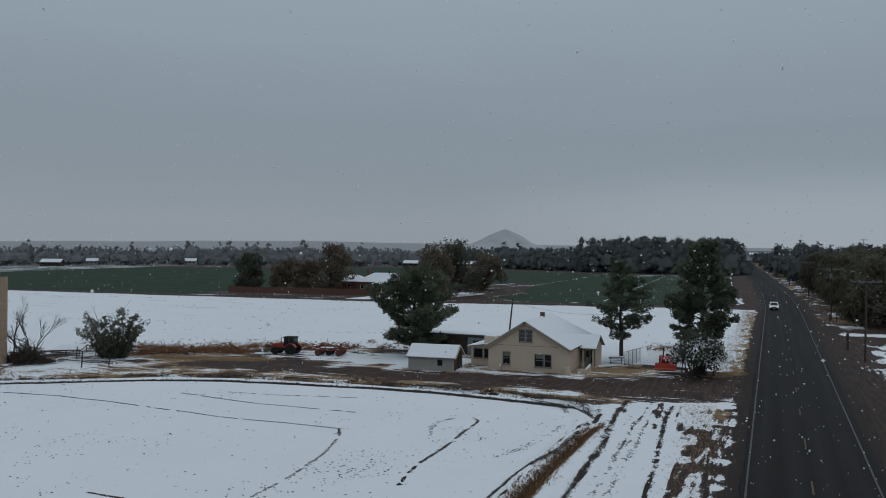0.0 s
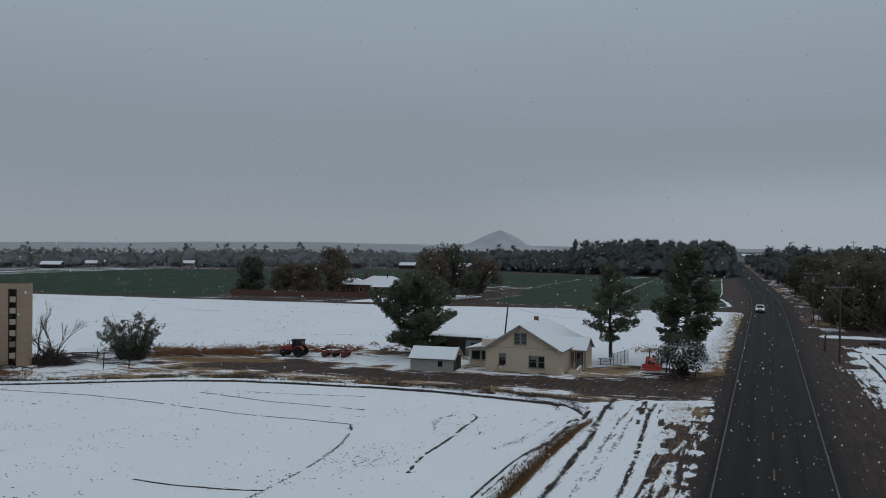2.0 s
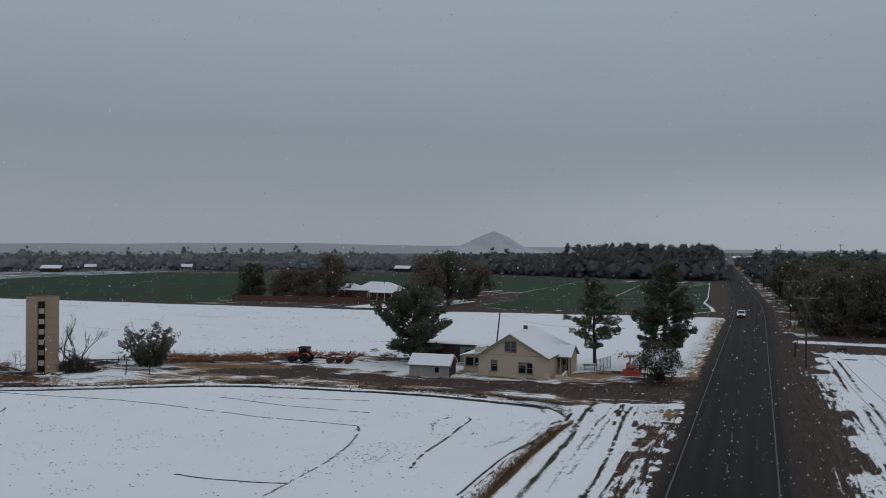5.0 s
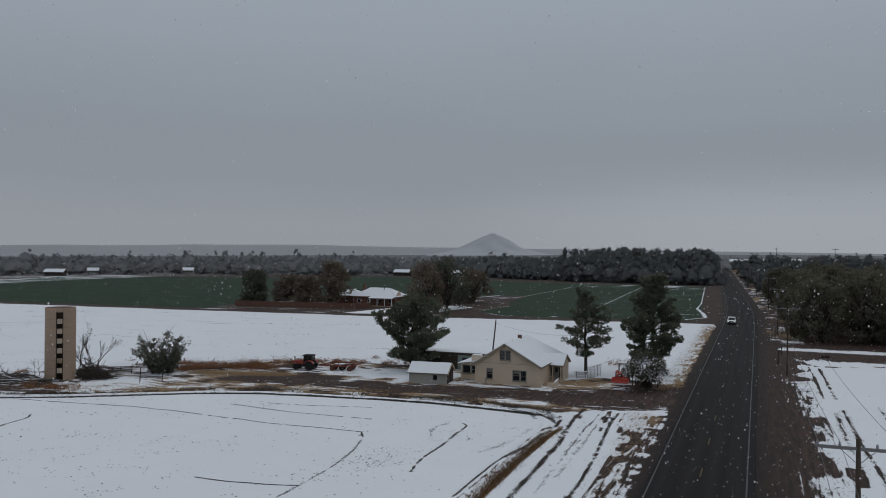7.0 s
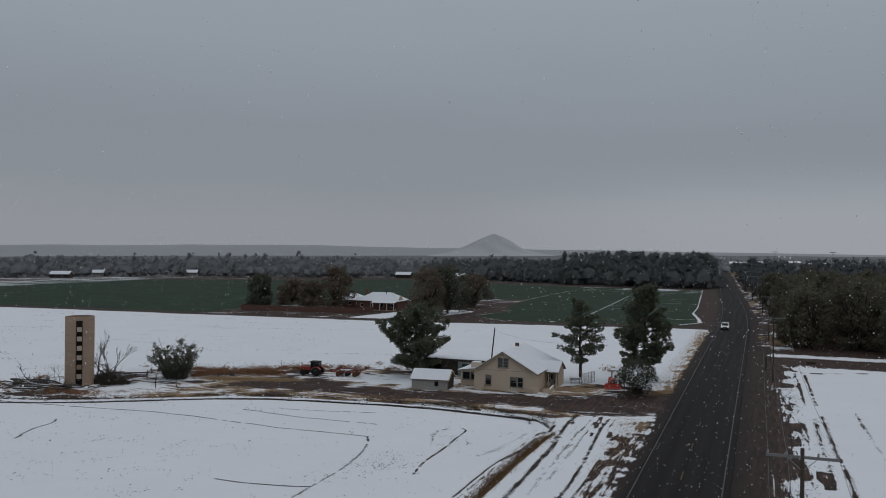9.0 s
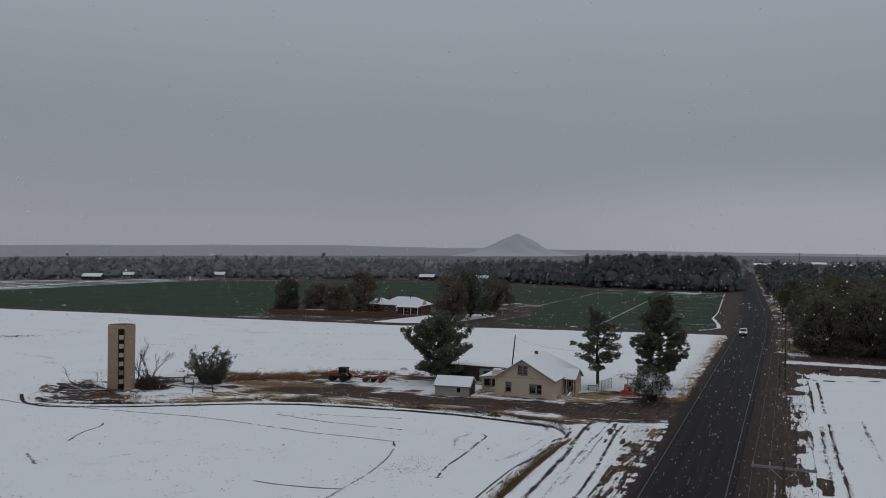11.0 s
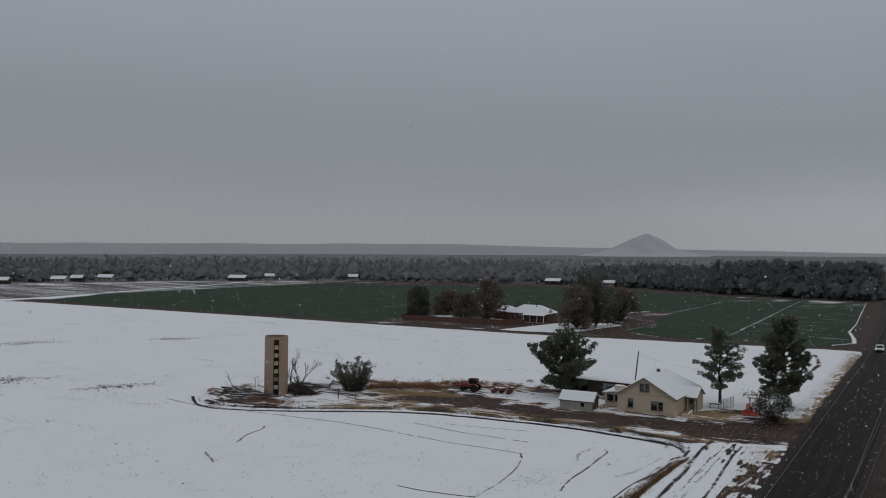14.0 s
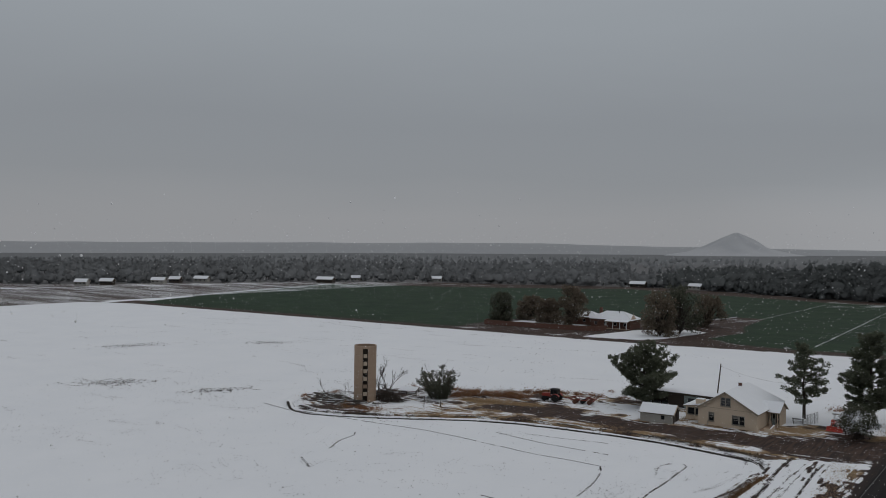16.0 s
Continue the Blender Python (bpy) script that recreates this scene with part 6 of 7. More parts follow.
def brush_pile(name, x, y, rx, ry, h, seed, label, n=260, material=None):
    rng = np.random.default_rng(seed)
    s = Shape()
    for _ in range(n):
        a, u = rng.uniform(0, 6.28), rng.random() ** 0.5
        p = Vector((u * rx * math.cos(a), u * ry * math.sin(a), max(0.05, h * (1 - u * u) * rng.random())))
        d = Vector((rng.normal(), rng.normal(), rng.normal() * 0.6)).normalized() * rng.uniform(0.5, 1.9)
        q = p + d
        q.z = max(q.z, 0.02)
        s.tube([p, p.lerp(q, 0.5) + Vector(rng.normal(size=3) * 0.08), q], [0.04, 0.03, 0.014], 4, False)
    whole(name, s, material or timber_m, label, "brush pile", m=pose(x, y, 0))


brush_pile("dead_brush", -83.4, 74.2, 3.0, 2.0, 1.7, 31, "dark heap of dead branches beside the silo", 620)
brush_pile("dead_brush", -84.9, 74.8, 1.7, 1.6, 2.7, 35, "grey tangle of broken limbs against the silo", 300, greybark_m)
brush_pile("branch_heap", -90.6, 68.2, 5.0, 1.8, 0.8, 32, "pale fallen branches strewn at the silo foot", 360, greybark_m)


def fallen_log(x, y, rz, ln, r, seed):
    rng = np.random.default_rng(seed)
    pts = [(ln * (t - 0.5), rng.normal() * 0.28, r + 0.03 + abs(rng.normal()) * 0.22) for t in np.linspace(0, 1, 6)]
    ob = thing("fallen_log", x, y, ground_z(x, y), rz, "grey fallen tree limb streaked with snow", "log", "fallen logs")
    part("limb", Shape().tube(pts, [r * (1 - 0.5 * t) for t in np.linspace(0, 1, 6)], 7), greybark_m, ob)
    part("snow_streak", Shape().tube([(a, b, c + r * 0.85 * (1 - 0.5 * k / 5)) for k, (a, b, c) in enumerate(pts)][1:4], [r * 0.3, r * 0.42, r * 0.25], 5), snow_m, ob)


for k, (x, y, rz, ln, r) in enumerate([(-88.5, 66.6, 30, 5.5, 0.12), (-86.6, 67.3, 22, 6.0, 0.14), (-90.8, 66.0, 50, 4.5, 0.09), (-84.0, 68.6, 60, 3.0, 0.09), (-92.8, 67.4, 12, 4.0, 0.08), (-81.9, 70.0, 48, 2.4, 0.08), (-87.6, 68.2, 35, 5.0, 0.11), (-89.6, 67.6, 20, 5.5, 0.10), (-85.2, 67.9, 15, 3.6, 0.10), (-92.4, 68.9, 8, 8.0, 0.12), (-90.4, 67.2, -4, 9.0, 0.13), (-93.6, 69.8, 15, 6.0, 0.09), (-87.6, 65.0, 12, 7.0, 0.10), (-95.0, 68.0, 30, 5.0, 0.08), (-86.0, 66.0, 40, 5.0, 0.09)]):
    fallen_log(x, y, rz, ln * 1.1, r * 1.35, 40 + k)


def arched_branch():
    rng = np.random.default_rng(61)
    s = Shape()
    main = [(0, 0, 0.1), (-1.2, 0.4, 0.5), (-2.6, 0.9, 0.9), (-3.6, 1.3, 1.8), (-4.0, 1.5, 2.6)]
    s.tube(main, [0.11, 0.1, 0.08, 0.06, 0.03], 6)
    for k in range(14):
        t = rng.integers(1, 4)
        p = Vector(main[t]).lerp(Vector(main[t + 1]), rng.random())
        d = Vector((rng.normal() * 0.6, rng.normal() * 0.6, abs(rng.normal()))).normalized() * rng.uniform(0.5, 1.1)
        s.tube([p, p + d * 0.5 + Vector(rng.normal(size=3) * 0.06), p + d], [0.03, 0.02, 0.008], 4, False)
    whole("arched_dead_branch", s, greybark_m, "arched bare branch fallen at the field corner", "branch", m=pose(-92.0, 68.5, 0, 0, 0, 8))


arched_branch()


def collapsed_roof():
    t = thing("collapsed_roof", -85.2, 82.0, 0, 20, "collapsed sheet roof lying low under snow", "ruin")
    t.scale = (0.62, 0.75, 0.8)
    v, f, n = roof_slab((-3.2, -1.4, 0.6), (3.2, -1.4, 0.75), (3.0, 1.6, 1.35), (-3.0, 1.6, 1.15), 0.08)
    sheet = part("sheet", Shape().add(v, f), rust_m, t)
    v, f, n = roof_slab((-3.0, -1.3, 0.69), (3.1, -1.3, 0.84), (2.9, 1.5, 1.43), (-2.9, 1.5, 1.23), 0.07)
    part("snow_cover", Shape().add(v, f), snow_m, sheet)
    for x in (-2.8, 0, 2.8):
        part("prop", Shape().box(x - 0.07, -1.3, -0.1, x + 0.07, -1.15, 0.6), greybark_m, t)
        part("prop", Shape().box(x - 0.07, 1.3, -0.1, x + 0.07, 1.45, 1.1), greybark_m, t)


collapsed_roof()


# ---- far brick house ----
def hip_house(name, x, y, rz, W, D, EA, RI, wall_mat, label, wins=4, seed=1, group=""):
    h = thing(name, x, y, 0, rz, label, "house", group)
    s = Shape()
    holes = [(W * (k + 0.5) / wins - 0.5, W * (k + 0.5) / wins + 0.5, 1.0, 2.1) for k in range(wins)]
    wall_front(s, 0, W, -0.1, EA, 0, holes, 0.2)
    s.box(0, 0.2, -0.1, 0.2, D, EA).box(W - 0.2, 0.2, -0.1, W, D, EA).box(0.2, D - 0.2, -0.1, W - 0.2, D, EA)
    part("wall", s, wall_mat, h)
    for hx0, hx1, z0, z1 in holes:
        w = part("window", Shape().box(hx0, 0.02, z0, hx0 + 0.06, 0.14, z1).box(hx1 - 0.06, 0.02, z0, hx1, 0.14, z1).box(hx0 + 0.06, 0.02, z1 - 0.06, hx1 - 0.06, 0.14, z1).box(hx0 + 0.06, 0.02, z0, hx1 - 0.06, 0.14, z0 + 0.06), whitepaint_m, h)
        part("pane", Shape().box(hx0 + 0.06, 0.08, z0 + 0.06, hx1 - 0.06, 0.1, z1 - 0.06), glass_m, w)
    o, m = 0.6, D / 2
    A, B, C, E = (-o, -o, EA - 0.1), (W + o, -o, EA - 0.1), (W + o, D + o, EA - 0.1), (-o, D + o, EA - 0.1)
    R0, R1 = (m * 0.9, m, RI), (W - m * 0.9, m, RI)
    snowy_roof(h, [[A, B, R1, R0], [E, R0, R1, C], [A, R0, (R0[0], R0[1] + 0.01, R0[2]), E], [B, C, (R1[0], R1[1] + 0.01, R1[2]), R1]], trimwood_m, 0.15, 0.1)
    return h


fh = hip_house("brick_house", -117.5, 222.5, 2, 14.5, 9.0, 3.1, 5.6, brick_m, "low red brick house with snowy hipped roof", 4)
part("chimney", Shape().box(1.0, 5.0, 3.0, 1.9, 5.8, 6.6), brick_m, fh)
part("vent_pipe", Shape().tube([(9.2, 3.4, 4.6), (9.2, 3.4, 6.4)], 0.14, 8), dark_iron, fh)
part("porch_floor", Shape().box(6.5, -2.6, -0.1, 14.3, -0.001, 0.15), concrete_m, fh)
for px in (6.7, 9.2, 11.7, 14.1):
    part("porch_post", Shape().box(px - 0.1, -2.5, 0.15, px + 0.1, -2.3, 2.6), whitepaint_m, fh)
snowy_roof(fh, [[(6.2, -2.9, 2.6), (14.6, -2.9, 2.6), (14.6, -0.55, 3.05), (6.2, -0.55, 3.05)]], trimwood_m, 0.12, 0.08, "porch_roof")
part("gable_wall", Shape().prism([(0.0, 3.1), (5.0, 3.1), (2.5, 5.0)], 14.52, 14.7, "x"), plaster_m, fh, "pale tan gable end")
hip_house("brick_wing", -127.5, 228.0, 2, 9.0, 7.0, 2.8, 4.6, brick_m, "brick wing of the far house under snowy roof", 3)


def garden_wall(pts, h=1.5):
    g = thing("garden_wall", 0, 0, 0, 0, "red brick garden wall round the far house", "wall")
    for a, b in zip(pts, pts[1:]):
        d = Vector((b[0] - a[0], b[1] - a[1], 0))
        n = Vector((-d.y, d.x, 0)).normalized() * 0.12
        A, B = Vector((*a, 0)), Vector((*b, 0))
        part("brickwork", Shape().prism([tuple((p + s)[:2]) for p, s in ((A, n), (A, -n), (B, -n), (B, n))], -0.2, h, "z"), brick_m, g)
        part("coping", Shape().prism([tuple((p + s * 1.3)[:2]) for p, s in ((A, n), (A, -n), (B, -n), (B, n))], h + 0.002, h + 0.08, "z"), brick_m, g)


garden_wall([(-152, 211), (-150, 204.5), (-141, 205), (-118, 208), (-109.5, 209.5), (-108.5, 216)])


# small far houses under the trees
def small_house(x, y, rz, W, D, EA, RI, mt, label):
    h = thing("far_house", x, y, ground_z(x, y), rz, label, "house", "far houses among the trees")
    s = Shape().box(0, 0, -0.2, W, D, EA)
    s.prism([(0, EA), (D, EA), (D / 2, RI - 0.1)], 0, W, "x")
    part("wall", s, mt, h)
    for k in range(3):
        wx = W * (k + 0.5) / 3
        part("window", Shape().box(wx - 0.5, -0.03, 1.0, wx + 0.5, -0.004, 2.1), glass_m, h)
    o = 0.5
    snowy_roof(h, [[(-o, -o, EA - 0.15), (W + o, -o, EA - 0.15), (W + o, D / 2, RI), (-o, D / 2, RI)], [(-o, D + o, EA - 0.15), (-o, D / 2, RI), (W + o, D / 2, RI), (W + o, D + o, EA - 0.15)]], trimwood_m, 0.15, 0.12)

for k, (x, y, rz, w, d) in enumerate(FAR_HOUSES):
    small_house(x, y, rz, w, d, 2.4, 4.1, (block_m, timber_m)[k % 2], "low %s house under a snowy gable roof" % ("grey", "dark timber")[k % 2])


for x, y, w in ((-24, 950, 18), (6, 1000, 11), (38, 1080, 15), (52, 920, 12), (66, 1000, 10)):
    b = thing("warehouse", x, y, 0, 4, "long white-roofed warehouse far down the highway", "building", "far warehouses")
    part("wall", Shape().box(0, 0, -0.3, w, 22, 6.5), block_m, b, "grey concrete wall")
    for k in range(4):
        part("loading_door", Shape().box(w * (k + 0.2) / 4, -0.06, 0.0, w * (k + 0.8) / 4, -0.005, 4.2), trimwood_m, b)
    snowy_roof(b, [[(-1, -1, 6.5), (w + 1, -1, 6.5), (w + 1, 11, 8.6), (-1, 11, 8.6)], [(-1, 23, 6.5), (-1, 11, 8.6), (w + 1, 11, 8.6), (w + 1, 23, 6.5)]], trimwood_m, 0.2, 0.15)


# ---- weeds, clods and tracks ----
def tuft_field(name, spots, size, per, seed, material, label, category, up=0.9, slim=0.12):
    rng = np.random.default_rng(seed)
    p = np.array(spots, float)
    z = ground_height(p[:, 0], p[:, 1])
    c = np.stack([p[:, 0], p[:, 1], z - 0.03], 1)
    v, f = tufts(c, size, per, rng, up, slim)
    v[:, 2] = np.maximum(v[:, 2], np.repeat(z, per * 3) - 0.05)
    whole(name, fast_mesh(name, v, f, material), None, label, category, kind="stuff")


def along(pts, n, width, seed, step=0.5):
    rng = np.random.default_rng(seed)
    p = np.array(smooth_line(pts, step))
    q = p[rng.integers(len(p), size=n)]
    return q + rng.normal(size=(n, 2)) * width


HEDGE = [(-88, 86.5), (-80, 89.5), (-74, 92), (-68, 96.5), (-61, 101), (-54, 102.5), (-48, 104)]
def shrubs(pts, n, width, seed, size):
    """Clumps of weed stems of uneven size along a line."""
    rng = np.random.default_rng(seed)
    out = []
    for c in along(pts, n, width, seed):
        r = size * rng.uniform(0.4, 1.3)
        k = int(50 * r / size)
        p = rng.normal(size=(k, 3)) * np.array([r * 0.6, r * 0.6, r * 0.4])
        p[:, 2] = np.abs(p[:, 2]) + 0.1
        out.append(np.array([*c, 0.0]) + p)
    return np.concatenate(out)


def shrub_row(name, pts, size, seed, material, label, blade=0.2):
    v, f = tufts(pts, blade, 2, np.random.default_rng(seed), 0.6, 0.25)
    v[:, 2] = np.maximum(v[:, 2], -0.02)
    whole(name, fast_mesh(name, v, f, material), None, label, "weeds", kind="stuff")


shrub_row("dry_weeds", np.concatenate([shrubs(HEDGE[:5], 46, 0.8, 91, 0.6), shrubs(HEDGE[3:], 34, 0.5, 92, 0.6), shrubs([(-77, 85), (-73, 88.5), (-69, 90.5), (-66, 91.0)], 110, 0.9, 93, 1.15), shrubs([(-87, 64.4), (-82, 64.6), (-77, 67)], 16, 0.7, 193, 0.7), shrubs([(-97, 66), (-96, 65.5)], 3, 0.4, 94, 0.8), shrubs([(-95.5, 72.6), (-95, 72.4)], 2, 0.3, 95, 0.6), shrubs([(-16.5, 117), (-14.5, 118.5)], 6, 0.5, 97, 1.0), shrubs([(-58, 108), (-50, 108), (-46, 110)], 7, 0.6, 96, 0.6)]), 0.4, 95, weed_m, "reddish brown tumbleweeds along the field edge")
straw_spots = np.concatenate([along([(-74, 84.5), (-69, 84.6), (-60, 87)], 5200, 0.9, 96), along([(-88, 63.5), (-80, 66.5), (-72, 72), (-64, 76)], 1500, 1.6, 97), along([(-60, 77.5), (-45, 78.5), (-32, 78.8), (-22, 79)], 700, 0.7, 98), along([(-8.4, 101), (-7.6, 120), (-7.4, 160), (-7.4, 200)], 1900, 0.7, 99), along([(8.5, 170), (8.8, 230), (8.5, 330)], 1500, 1.4, 112), along([(-8, 97), (-6.2, 101)], 700, 0.7, 100), along([(-8.0, 79), (-7.2, 70), (-6.8, 60)], 900, 1.0, 101), along([(-7.2, 60), (-6.6, 36)], 500, 0.7, 111), along([(-66, 98), (-56, 100)], 500, 1.2, 102), along([(-46, 79.6), (-40, 80.5)], 300, 0.6, 103)])
tuft_field("dry_grass", straw_spots, 0.14, 4, 104, straw_m, "tan dry grass poking through snow", "grass", 0.85, 0.12)
tuft_field("ditch_grass", along([(-15.0, 66), (-15.35, 60), (-15.45, 50), (-15.3, 40), (-15.2, 20)], 8500, 0.33, 105), 0.17, 5, 106, mat("russet_ditch_grass", (0.22, 0.128, 0.064), 0.9, 0.2, 1, 0.0, 5, island=0.35), "russet dead grass filling the field ditch", "grass", 0.8, 0.16)
tuft_field("field_bank_weeds", np.concatenate([along([(-26, 77.2), (-21, 76.2), (-18, 75)], 500, 0.35, 107), along([(-34, 77.5), (-27, 77)], 260, 0.5, 108), along(DITCH[3:12], 700, 0.9, 109)]), 0.3, 3, 110, mat("sage_weeds", (0.17, 0.125, 0.085), 0.9, 0.2, 1, 0.0, 5, island=0.35), "grey-brown weeds along the ploughed bank", "weeds", 0.8, 0.15)


def clods(name, spots, size, seed, label):
    """Lumps of dark soil and stubble lying on snow."""
    rng = np.random.default_rng(seed)
    p = np.array(spots, float)
    n = len(p)
    z = ground_height(p[:, 0], p[:, 1])
    s = size * rng.uniform(0.5, 1.5, n)
    base = np.array([(1, 0, 0), (0, 1, 0), (-1, 0, 0), (0, -1, 0), (0, 0, 1)], float)
    v = base[None] * s[:, None, None] * rng.uniform(0.6, 1.4, (n, 5, 3)) * np.array([1.25, 1.0, 0.6])
    v[:, :, 0] += p[:, None, 0]
    v[:, :, 1] += p[:, None, 1]
    v[:, :, 2] += z[:, None] - 0.004
    f = np.array([(0, 1, 4), (1, 2, 4), (2, 3, 4), (3, 0, 4)])
    faces = (f[None] + 5 * np.arange(n)[:, None, None]).reshape(-1, 3)
    whole(name, fast_mesh(name, v.reshape(-1, 3), faces, clod_m), None, label, "soil", kind="stuff")


def line_clods(pts, per_m, width, seed, keep=0.7):
    """Places along a track, with breaks in it."""
    rng = np.random.default_rng(seed)
    p = np.array(smooth_line(pts, 0.1))
    n = int(len(p) * 0.1 * per_m)
    i = rng.integers(len(p), size=n)
    gate = 0.6 * value_noise(i * 0.1, i * 0.0, 0.5, seed + 7) + 0.4 * value_noise(i * 0.1, i * 0.0, 2.5, seed + 8)
    i = i[gate > 0.25 + 0.45 * (1 - keep)]
    return p[i] + rng.normal(size=(len(i), 2)) * width


TRACKS = [([(-98, 57.5), (-88, 56.2), (-76, 58.0), (-66, 59.2), (-59.6, 59.1), (-52, 58.4), (-44, 58.0), (-38, 58.1), (-33.3, 57.9)], 60, 0.035, 1.05),
          ([(-33.3, 57.9), (-31.8, 54.9), (-30.4, 50), (-29.7, 45.5), (-29.5, 42), (-29.4, 38.9), (-29.2, 35.5)], 26, 0.07, 0.62),
          ([(-38.1, 37.4), (-34.7, 37.5), (-31.9, 38.0), (-29.4, 38.9)], 90, 0.05, 1.2),
          ([(-54, 65), (-46.6, 64.1), (-35, 63.9)], 50, 0.04, 1.1), ([(-50, 67.3), (-41, 69.3), (-38, 69.9)], 26, 0.04, 0.9),
          ([(-26, 58.5), (-27.2, 62.6), (-26.5, 64.9)], 16, 0.12, 0.5), ([(-25.1, 65.8), (-24.3, 64.5), (-24.1, 61.3), (-23.7, 56), (-23.5, 49.9), (-22.8, 46)], 50, 0.06, 0.95),
          ([(-70.6, 51.4), (-69.3, 49.5), (-68.6, 46), (-66.5, 42)], 34, 0.07, 1.0), ([(-66, 36), (-62, 33.5)], 40, 0.1, 1.0),
          ([(-16.4, 70.5), (-17.2, 73.2), (-19.5, 75.9), (-24, 77.2), (-30, 77.3)], 70, 0.16, 0.8), ([(-18.5, 71), (-19.6, 73.0), (-22.5, 74.3)], 60, 0.1, 0.8),
          ([(-15.9, 64), (-16.2, 56), (-17.0, 50), (-17.0, 42), (-16.8, 30)], 55, 0.08, 0.9), ([(-17.6, 66), (-18.2, 60), (-19.5, 54)], 14, 0.2, 0.5),
          ([(-14.6, 79.0), (-14.6, 73.3), (-14.0, 66.5), (-13.6, 62.1), (-13.45, 55), (-13.2, 47.4), (-13.0, 36)], 60, 0.13, 0.9),
          ([(-10.5, 78), (-10.4, 71.5), (-9.9, 64.5), (-9.4, 57.6), (-9.0, 49.4), (-8.9, 36)], 45, 0.10, 0.9), ([(-12.6, 70), (-12.2, 60), (-11.6, 44)], 14, 0.10, 0.5), ([(-11.6, 68), (-11.3, 60), (-11.1, 48)], 18, 0.12, 0.5)]
pts = np.concatenate([line_clods(p, n, w, 200 + k, keep) for k, (p, n, w, keep) in enumerate(TRACKS)])
clods("track_clods", pts, 0.054, 120, "broken dark soil along old wheel tracks")
# the ploughed furrow round the yard
clods("furrow_clods", np.concatenate([line_clods([(x + 0.5, y - 1.75) for x, y in DITCH[7:14]], 300, 0.09, 150, 1.5), line_clods([(x + 0.5, y - 1.75) for x, y in DITCH[1:8]], 130, 0.10, 154, 1.6), line_clods(DITCH[1:15], 120, 0.1, 153, 1.2), line_clods([(x + 0.1, y + 0.8) for x, y in DITCH[2:13]], 40, 0.12, 151, 0.6)]), 0.075, 121, "dark turned soil in the furrow round the yard")
rs = np.random.default_rng(130)
scat = np.stack([rs.uniform(-130, -16, 16000), rs.uniform(15, 76, 16000)], 1)
g1 = value_noise(scat[:, 0], scat[:, 1], 6.0, 131) * 0.6 + value_noise(scat[:, 0], scat[:, 1], 1.5, 132) * 0.4
near = scat[(g1 > 0.70)]
speck = np.stack([rs.uniform(-150, -16, 1500), rs.uniform(15, 76, 1500)], 1)
stub = np.concatenate([np.array([-137, 52.5]) + rs.normal(size=(600, 2)) * [4.4, 2.3] @ np.array([[0.62, 0.78], [-0.78, 0.62]]), np.array([-114.5, 60]) + rs.normal(size=(380, 2)) * [3.2, 1.5] @ np.array([[0.46, 0.88], [-0.88, 0.46]]), np.array([-185, 88]) + rs.normal(size=(420, 2)) * [4.5, 2.0] @ np.array([[0.3, 0.95], [-0.95, 0.3]]), np.array([-164, 116]) + rs.normal(size=(260, 2)) * [3.5, 1.6] @ np.array([[0.7, 0.7], [-0.7, 0.7]]), ])
speckle = np.array([-27.0, 48.5]) + rs.normal(size=(230, 2)) * [1.5, 2.6]
scat2 = np.stack([rs.uniform(-230, -15, 2600), rs.uniform(100, 182, 2600)], 1)
g2 = value_noise(scat2[:, 0], scat2[:, 1], 9.0, 133)
clusters = []
for _ in range(150):
    c, k = np.array([rs.uniform(-235, -45), rs.uniform(18, 172)]), int(rs.integers(6, 30))
    if c[1] > 55 and c[0] > -100 or c[1] > 112 and c[0] > -90:
        continue
    clusters.append(c + rs.normal(size=(k, 2)) * [2.2, 0.7])
clods("stubble_clusters", np.concatenate(clusters), 0.085, 127, "small clusters of stubble clods on the field snow")
clods("field_stubble", np.concatenate([near, speckle, speck]), 0.055, 122, "sparse stubble and clods on the snowy field")
clods("stubble_patches", stub[::2], 0.16, 126, "dark stubble patches showing through field snow")
clods("back_field_stubble", np.concatenate([scat2[g2 > 0.66], along([(-120, 150), (-100, 158), (-84, 163)], 60, 0.4, 134), along([(-72, 118), (-50, 126)], 60, 0.3, 135)]), 0.10, 123, "sparse stubble on the snowy back field")
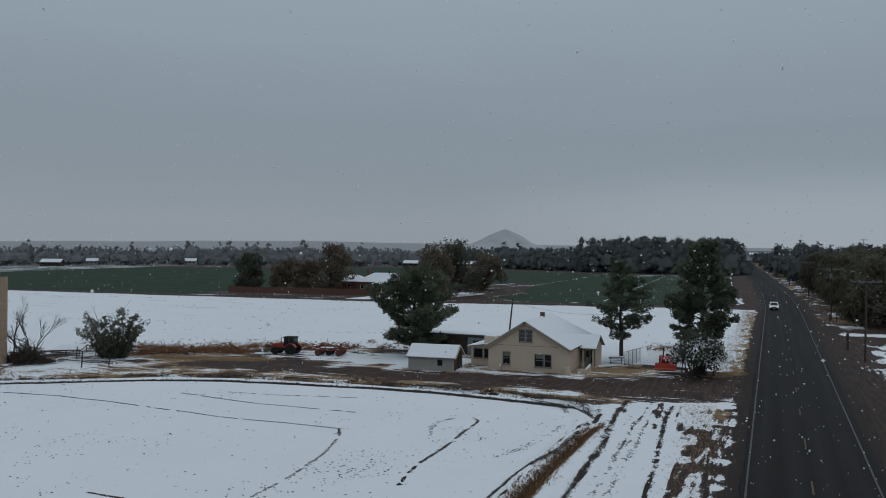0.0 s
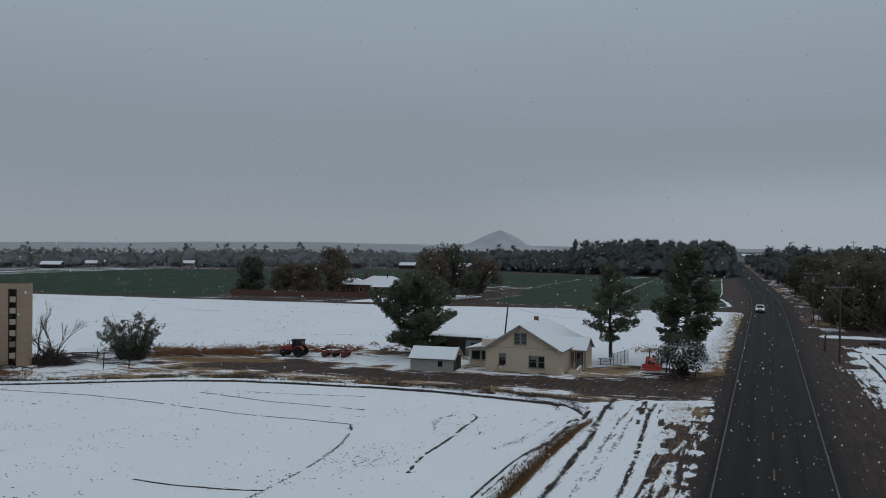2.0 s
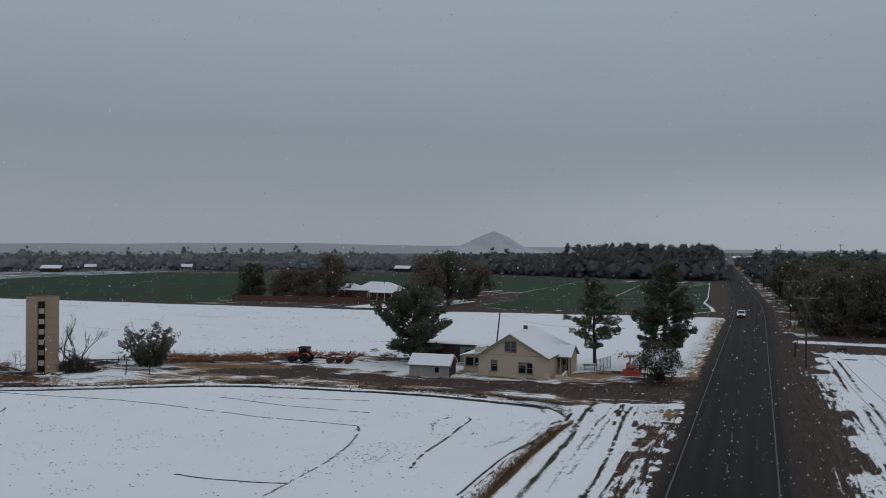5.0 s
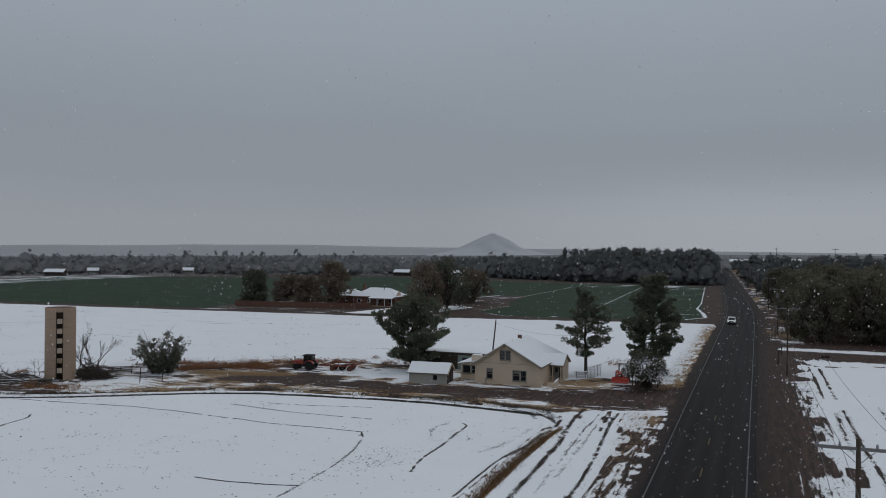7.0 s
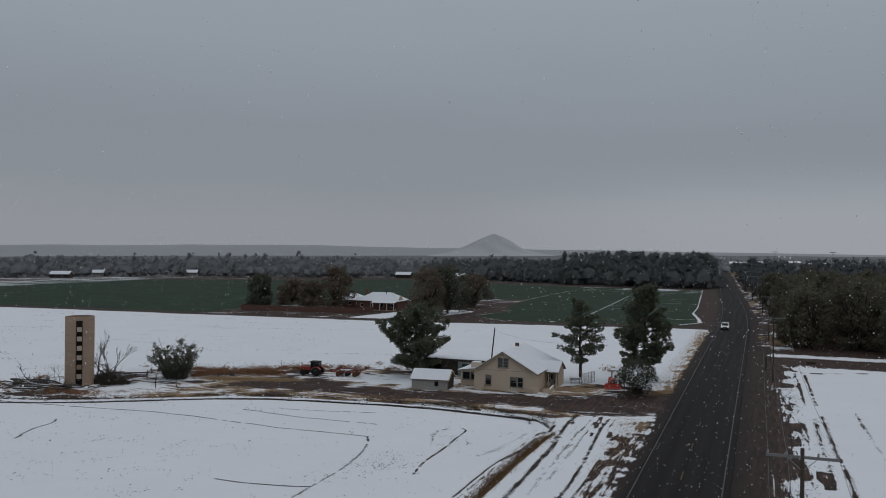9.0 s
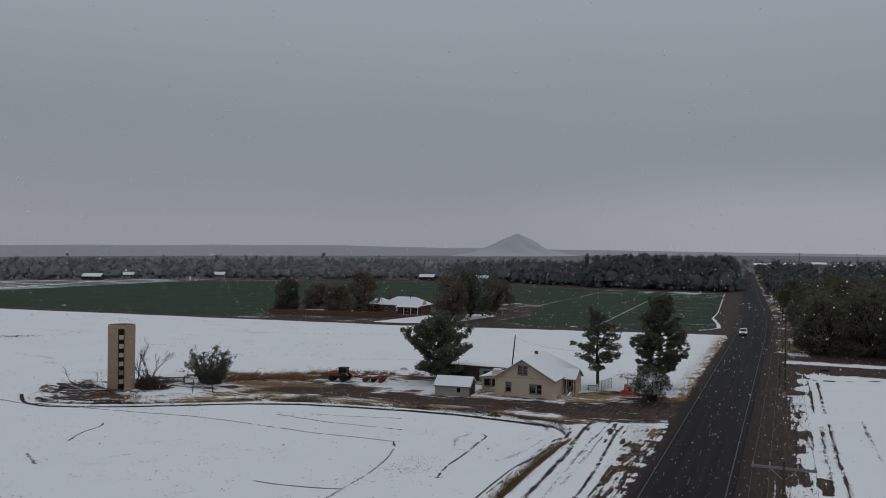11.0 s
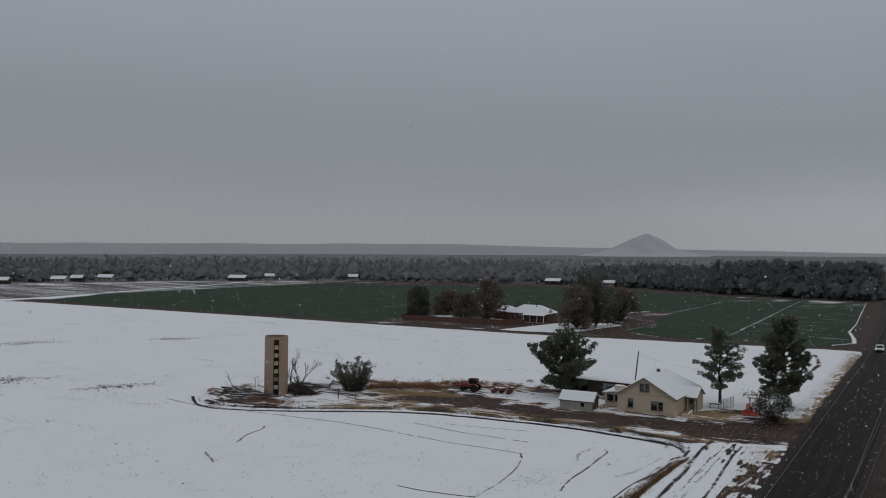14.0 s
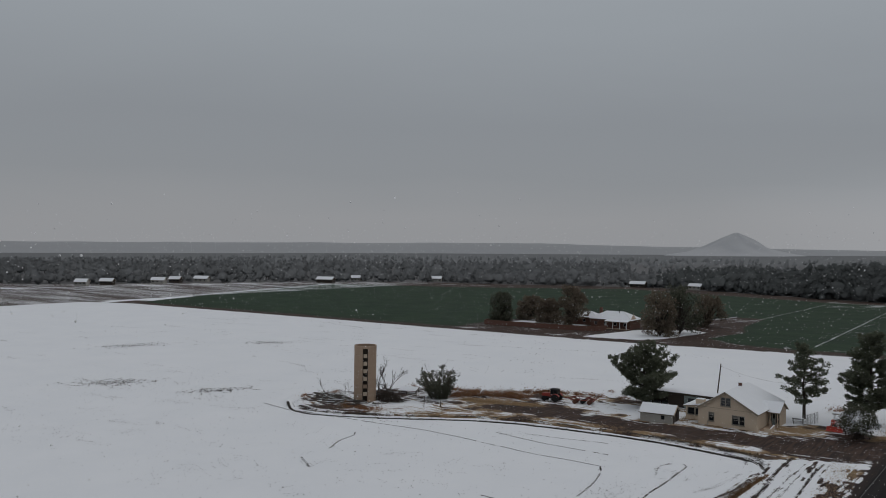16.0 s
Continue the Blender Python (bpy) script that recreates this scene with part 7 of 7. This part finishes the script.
# muddy clods on the field right of the highway
clods("verge_clods", np.concatenate([line_clods([(13.6, 128), (13.7, 98)], 14, 0.16, 160, 0.7), line_clods([(13.9, 90), (13.9, 71), (14.2, 61), (14.1, 40)], 26, 0.17, 161, 0.8), line_clods([(12.9, 88), (12.8, 74), (12.9, 60)], 14, 0.25, 164, 0.6), line_clods([(18, 94), (18.3, 69)], 8, 0.08, 163, 0.6), line_clods([(9.6, 52), (9.8, 70), (10.2, 90), (10.6, 120)], 34, 0.8, 162, 0.5), np.array([10.6, 60]) + rs.normal(size=(120, 2)) * [0.9, 4.0]]), 0.05, 124, "muddy clods beside the highway verge")
whole("fallen_log", Shape().tube([(-0.8, 0, 0.22), (0, 0.1, 0.27), (0.8, 0, 0.24)], [0.27, 0.25, 0.22], 9), bark_m, "dark short log lying on the snow", "log", m=pose(15.4, 142.2, 0, 0, 0, 20))


# ---- snow in the air ----
def falling_snow(n, lo, hi, seed):
    """Small loose flakes hanging over the road and the near field."""
    rng = np.random.default_rng(seed)
    c = rng.uniform(lo, hi, (n, 3))
    line = np.array([(-2.4 + 17.2 * t, 1.1 - 42.5 * t, 14.2 + 14.7 * t ** 1.3) for t in np.linspace(0, 1, 60)])
    c = c[np.min(np.linalg.norm(c[:, None] - line[None], axis=2), axis=1) > 8.0]
    n = len(c)
    r = rng.uniform(0.009, 0.030, (n, 1, 1)) * rng.uniform(0.6, 1.3, (n, 6, 1))
    octa = np.array([(1, 0, 0), (-1, 0, 0), (0, 1, 0), (0, -1, 0), (0, 0, 1), (0, 0, -1)], float)
    v = c[:, None] + octa[None] * r
    f = np.array([(0, 2, 4), (2, 1, 4), (1, 3, 4), (3, 0, 4), (2, 0, 5), (1, 2, 5), (3, 1, 5), (0, 3, 5)])
    faces = (f[None] + 6 * np.arange(n)[:, None, None]).reshape(-1, 3)
    whole("falling_snow", fast_mesh("falling_snow", v.reshape(-1, 3), faces, mat("snowflake", (0.97, 0.97, 0.97), 0.9, 0.01, 1.0, 0.0, leaf=0.5, spec=0.0)), None, "small white snowflakes drifting in the air", "snowflakes", kind="stuff")


falling_snow(24000, (-60, -36, 2.5), (24, 48, 30), 300)
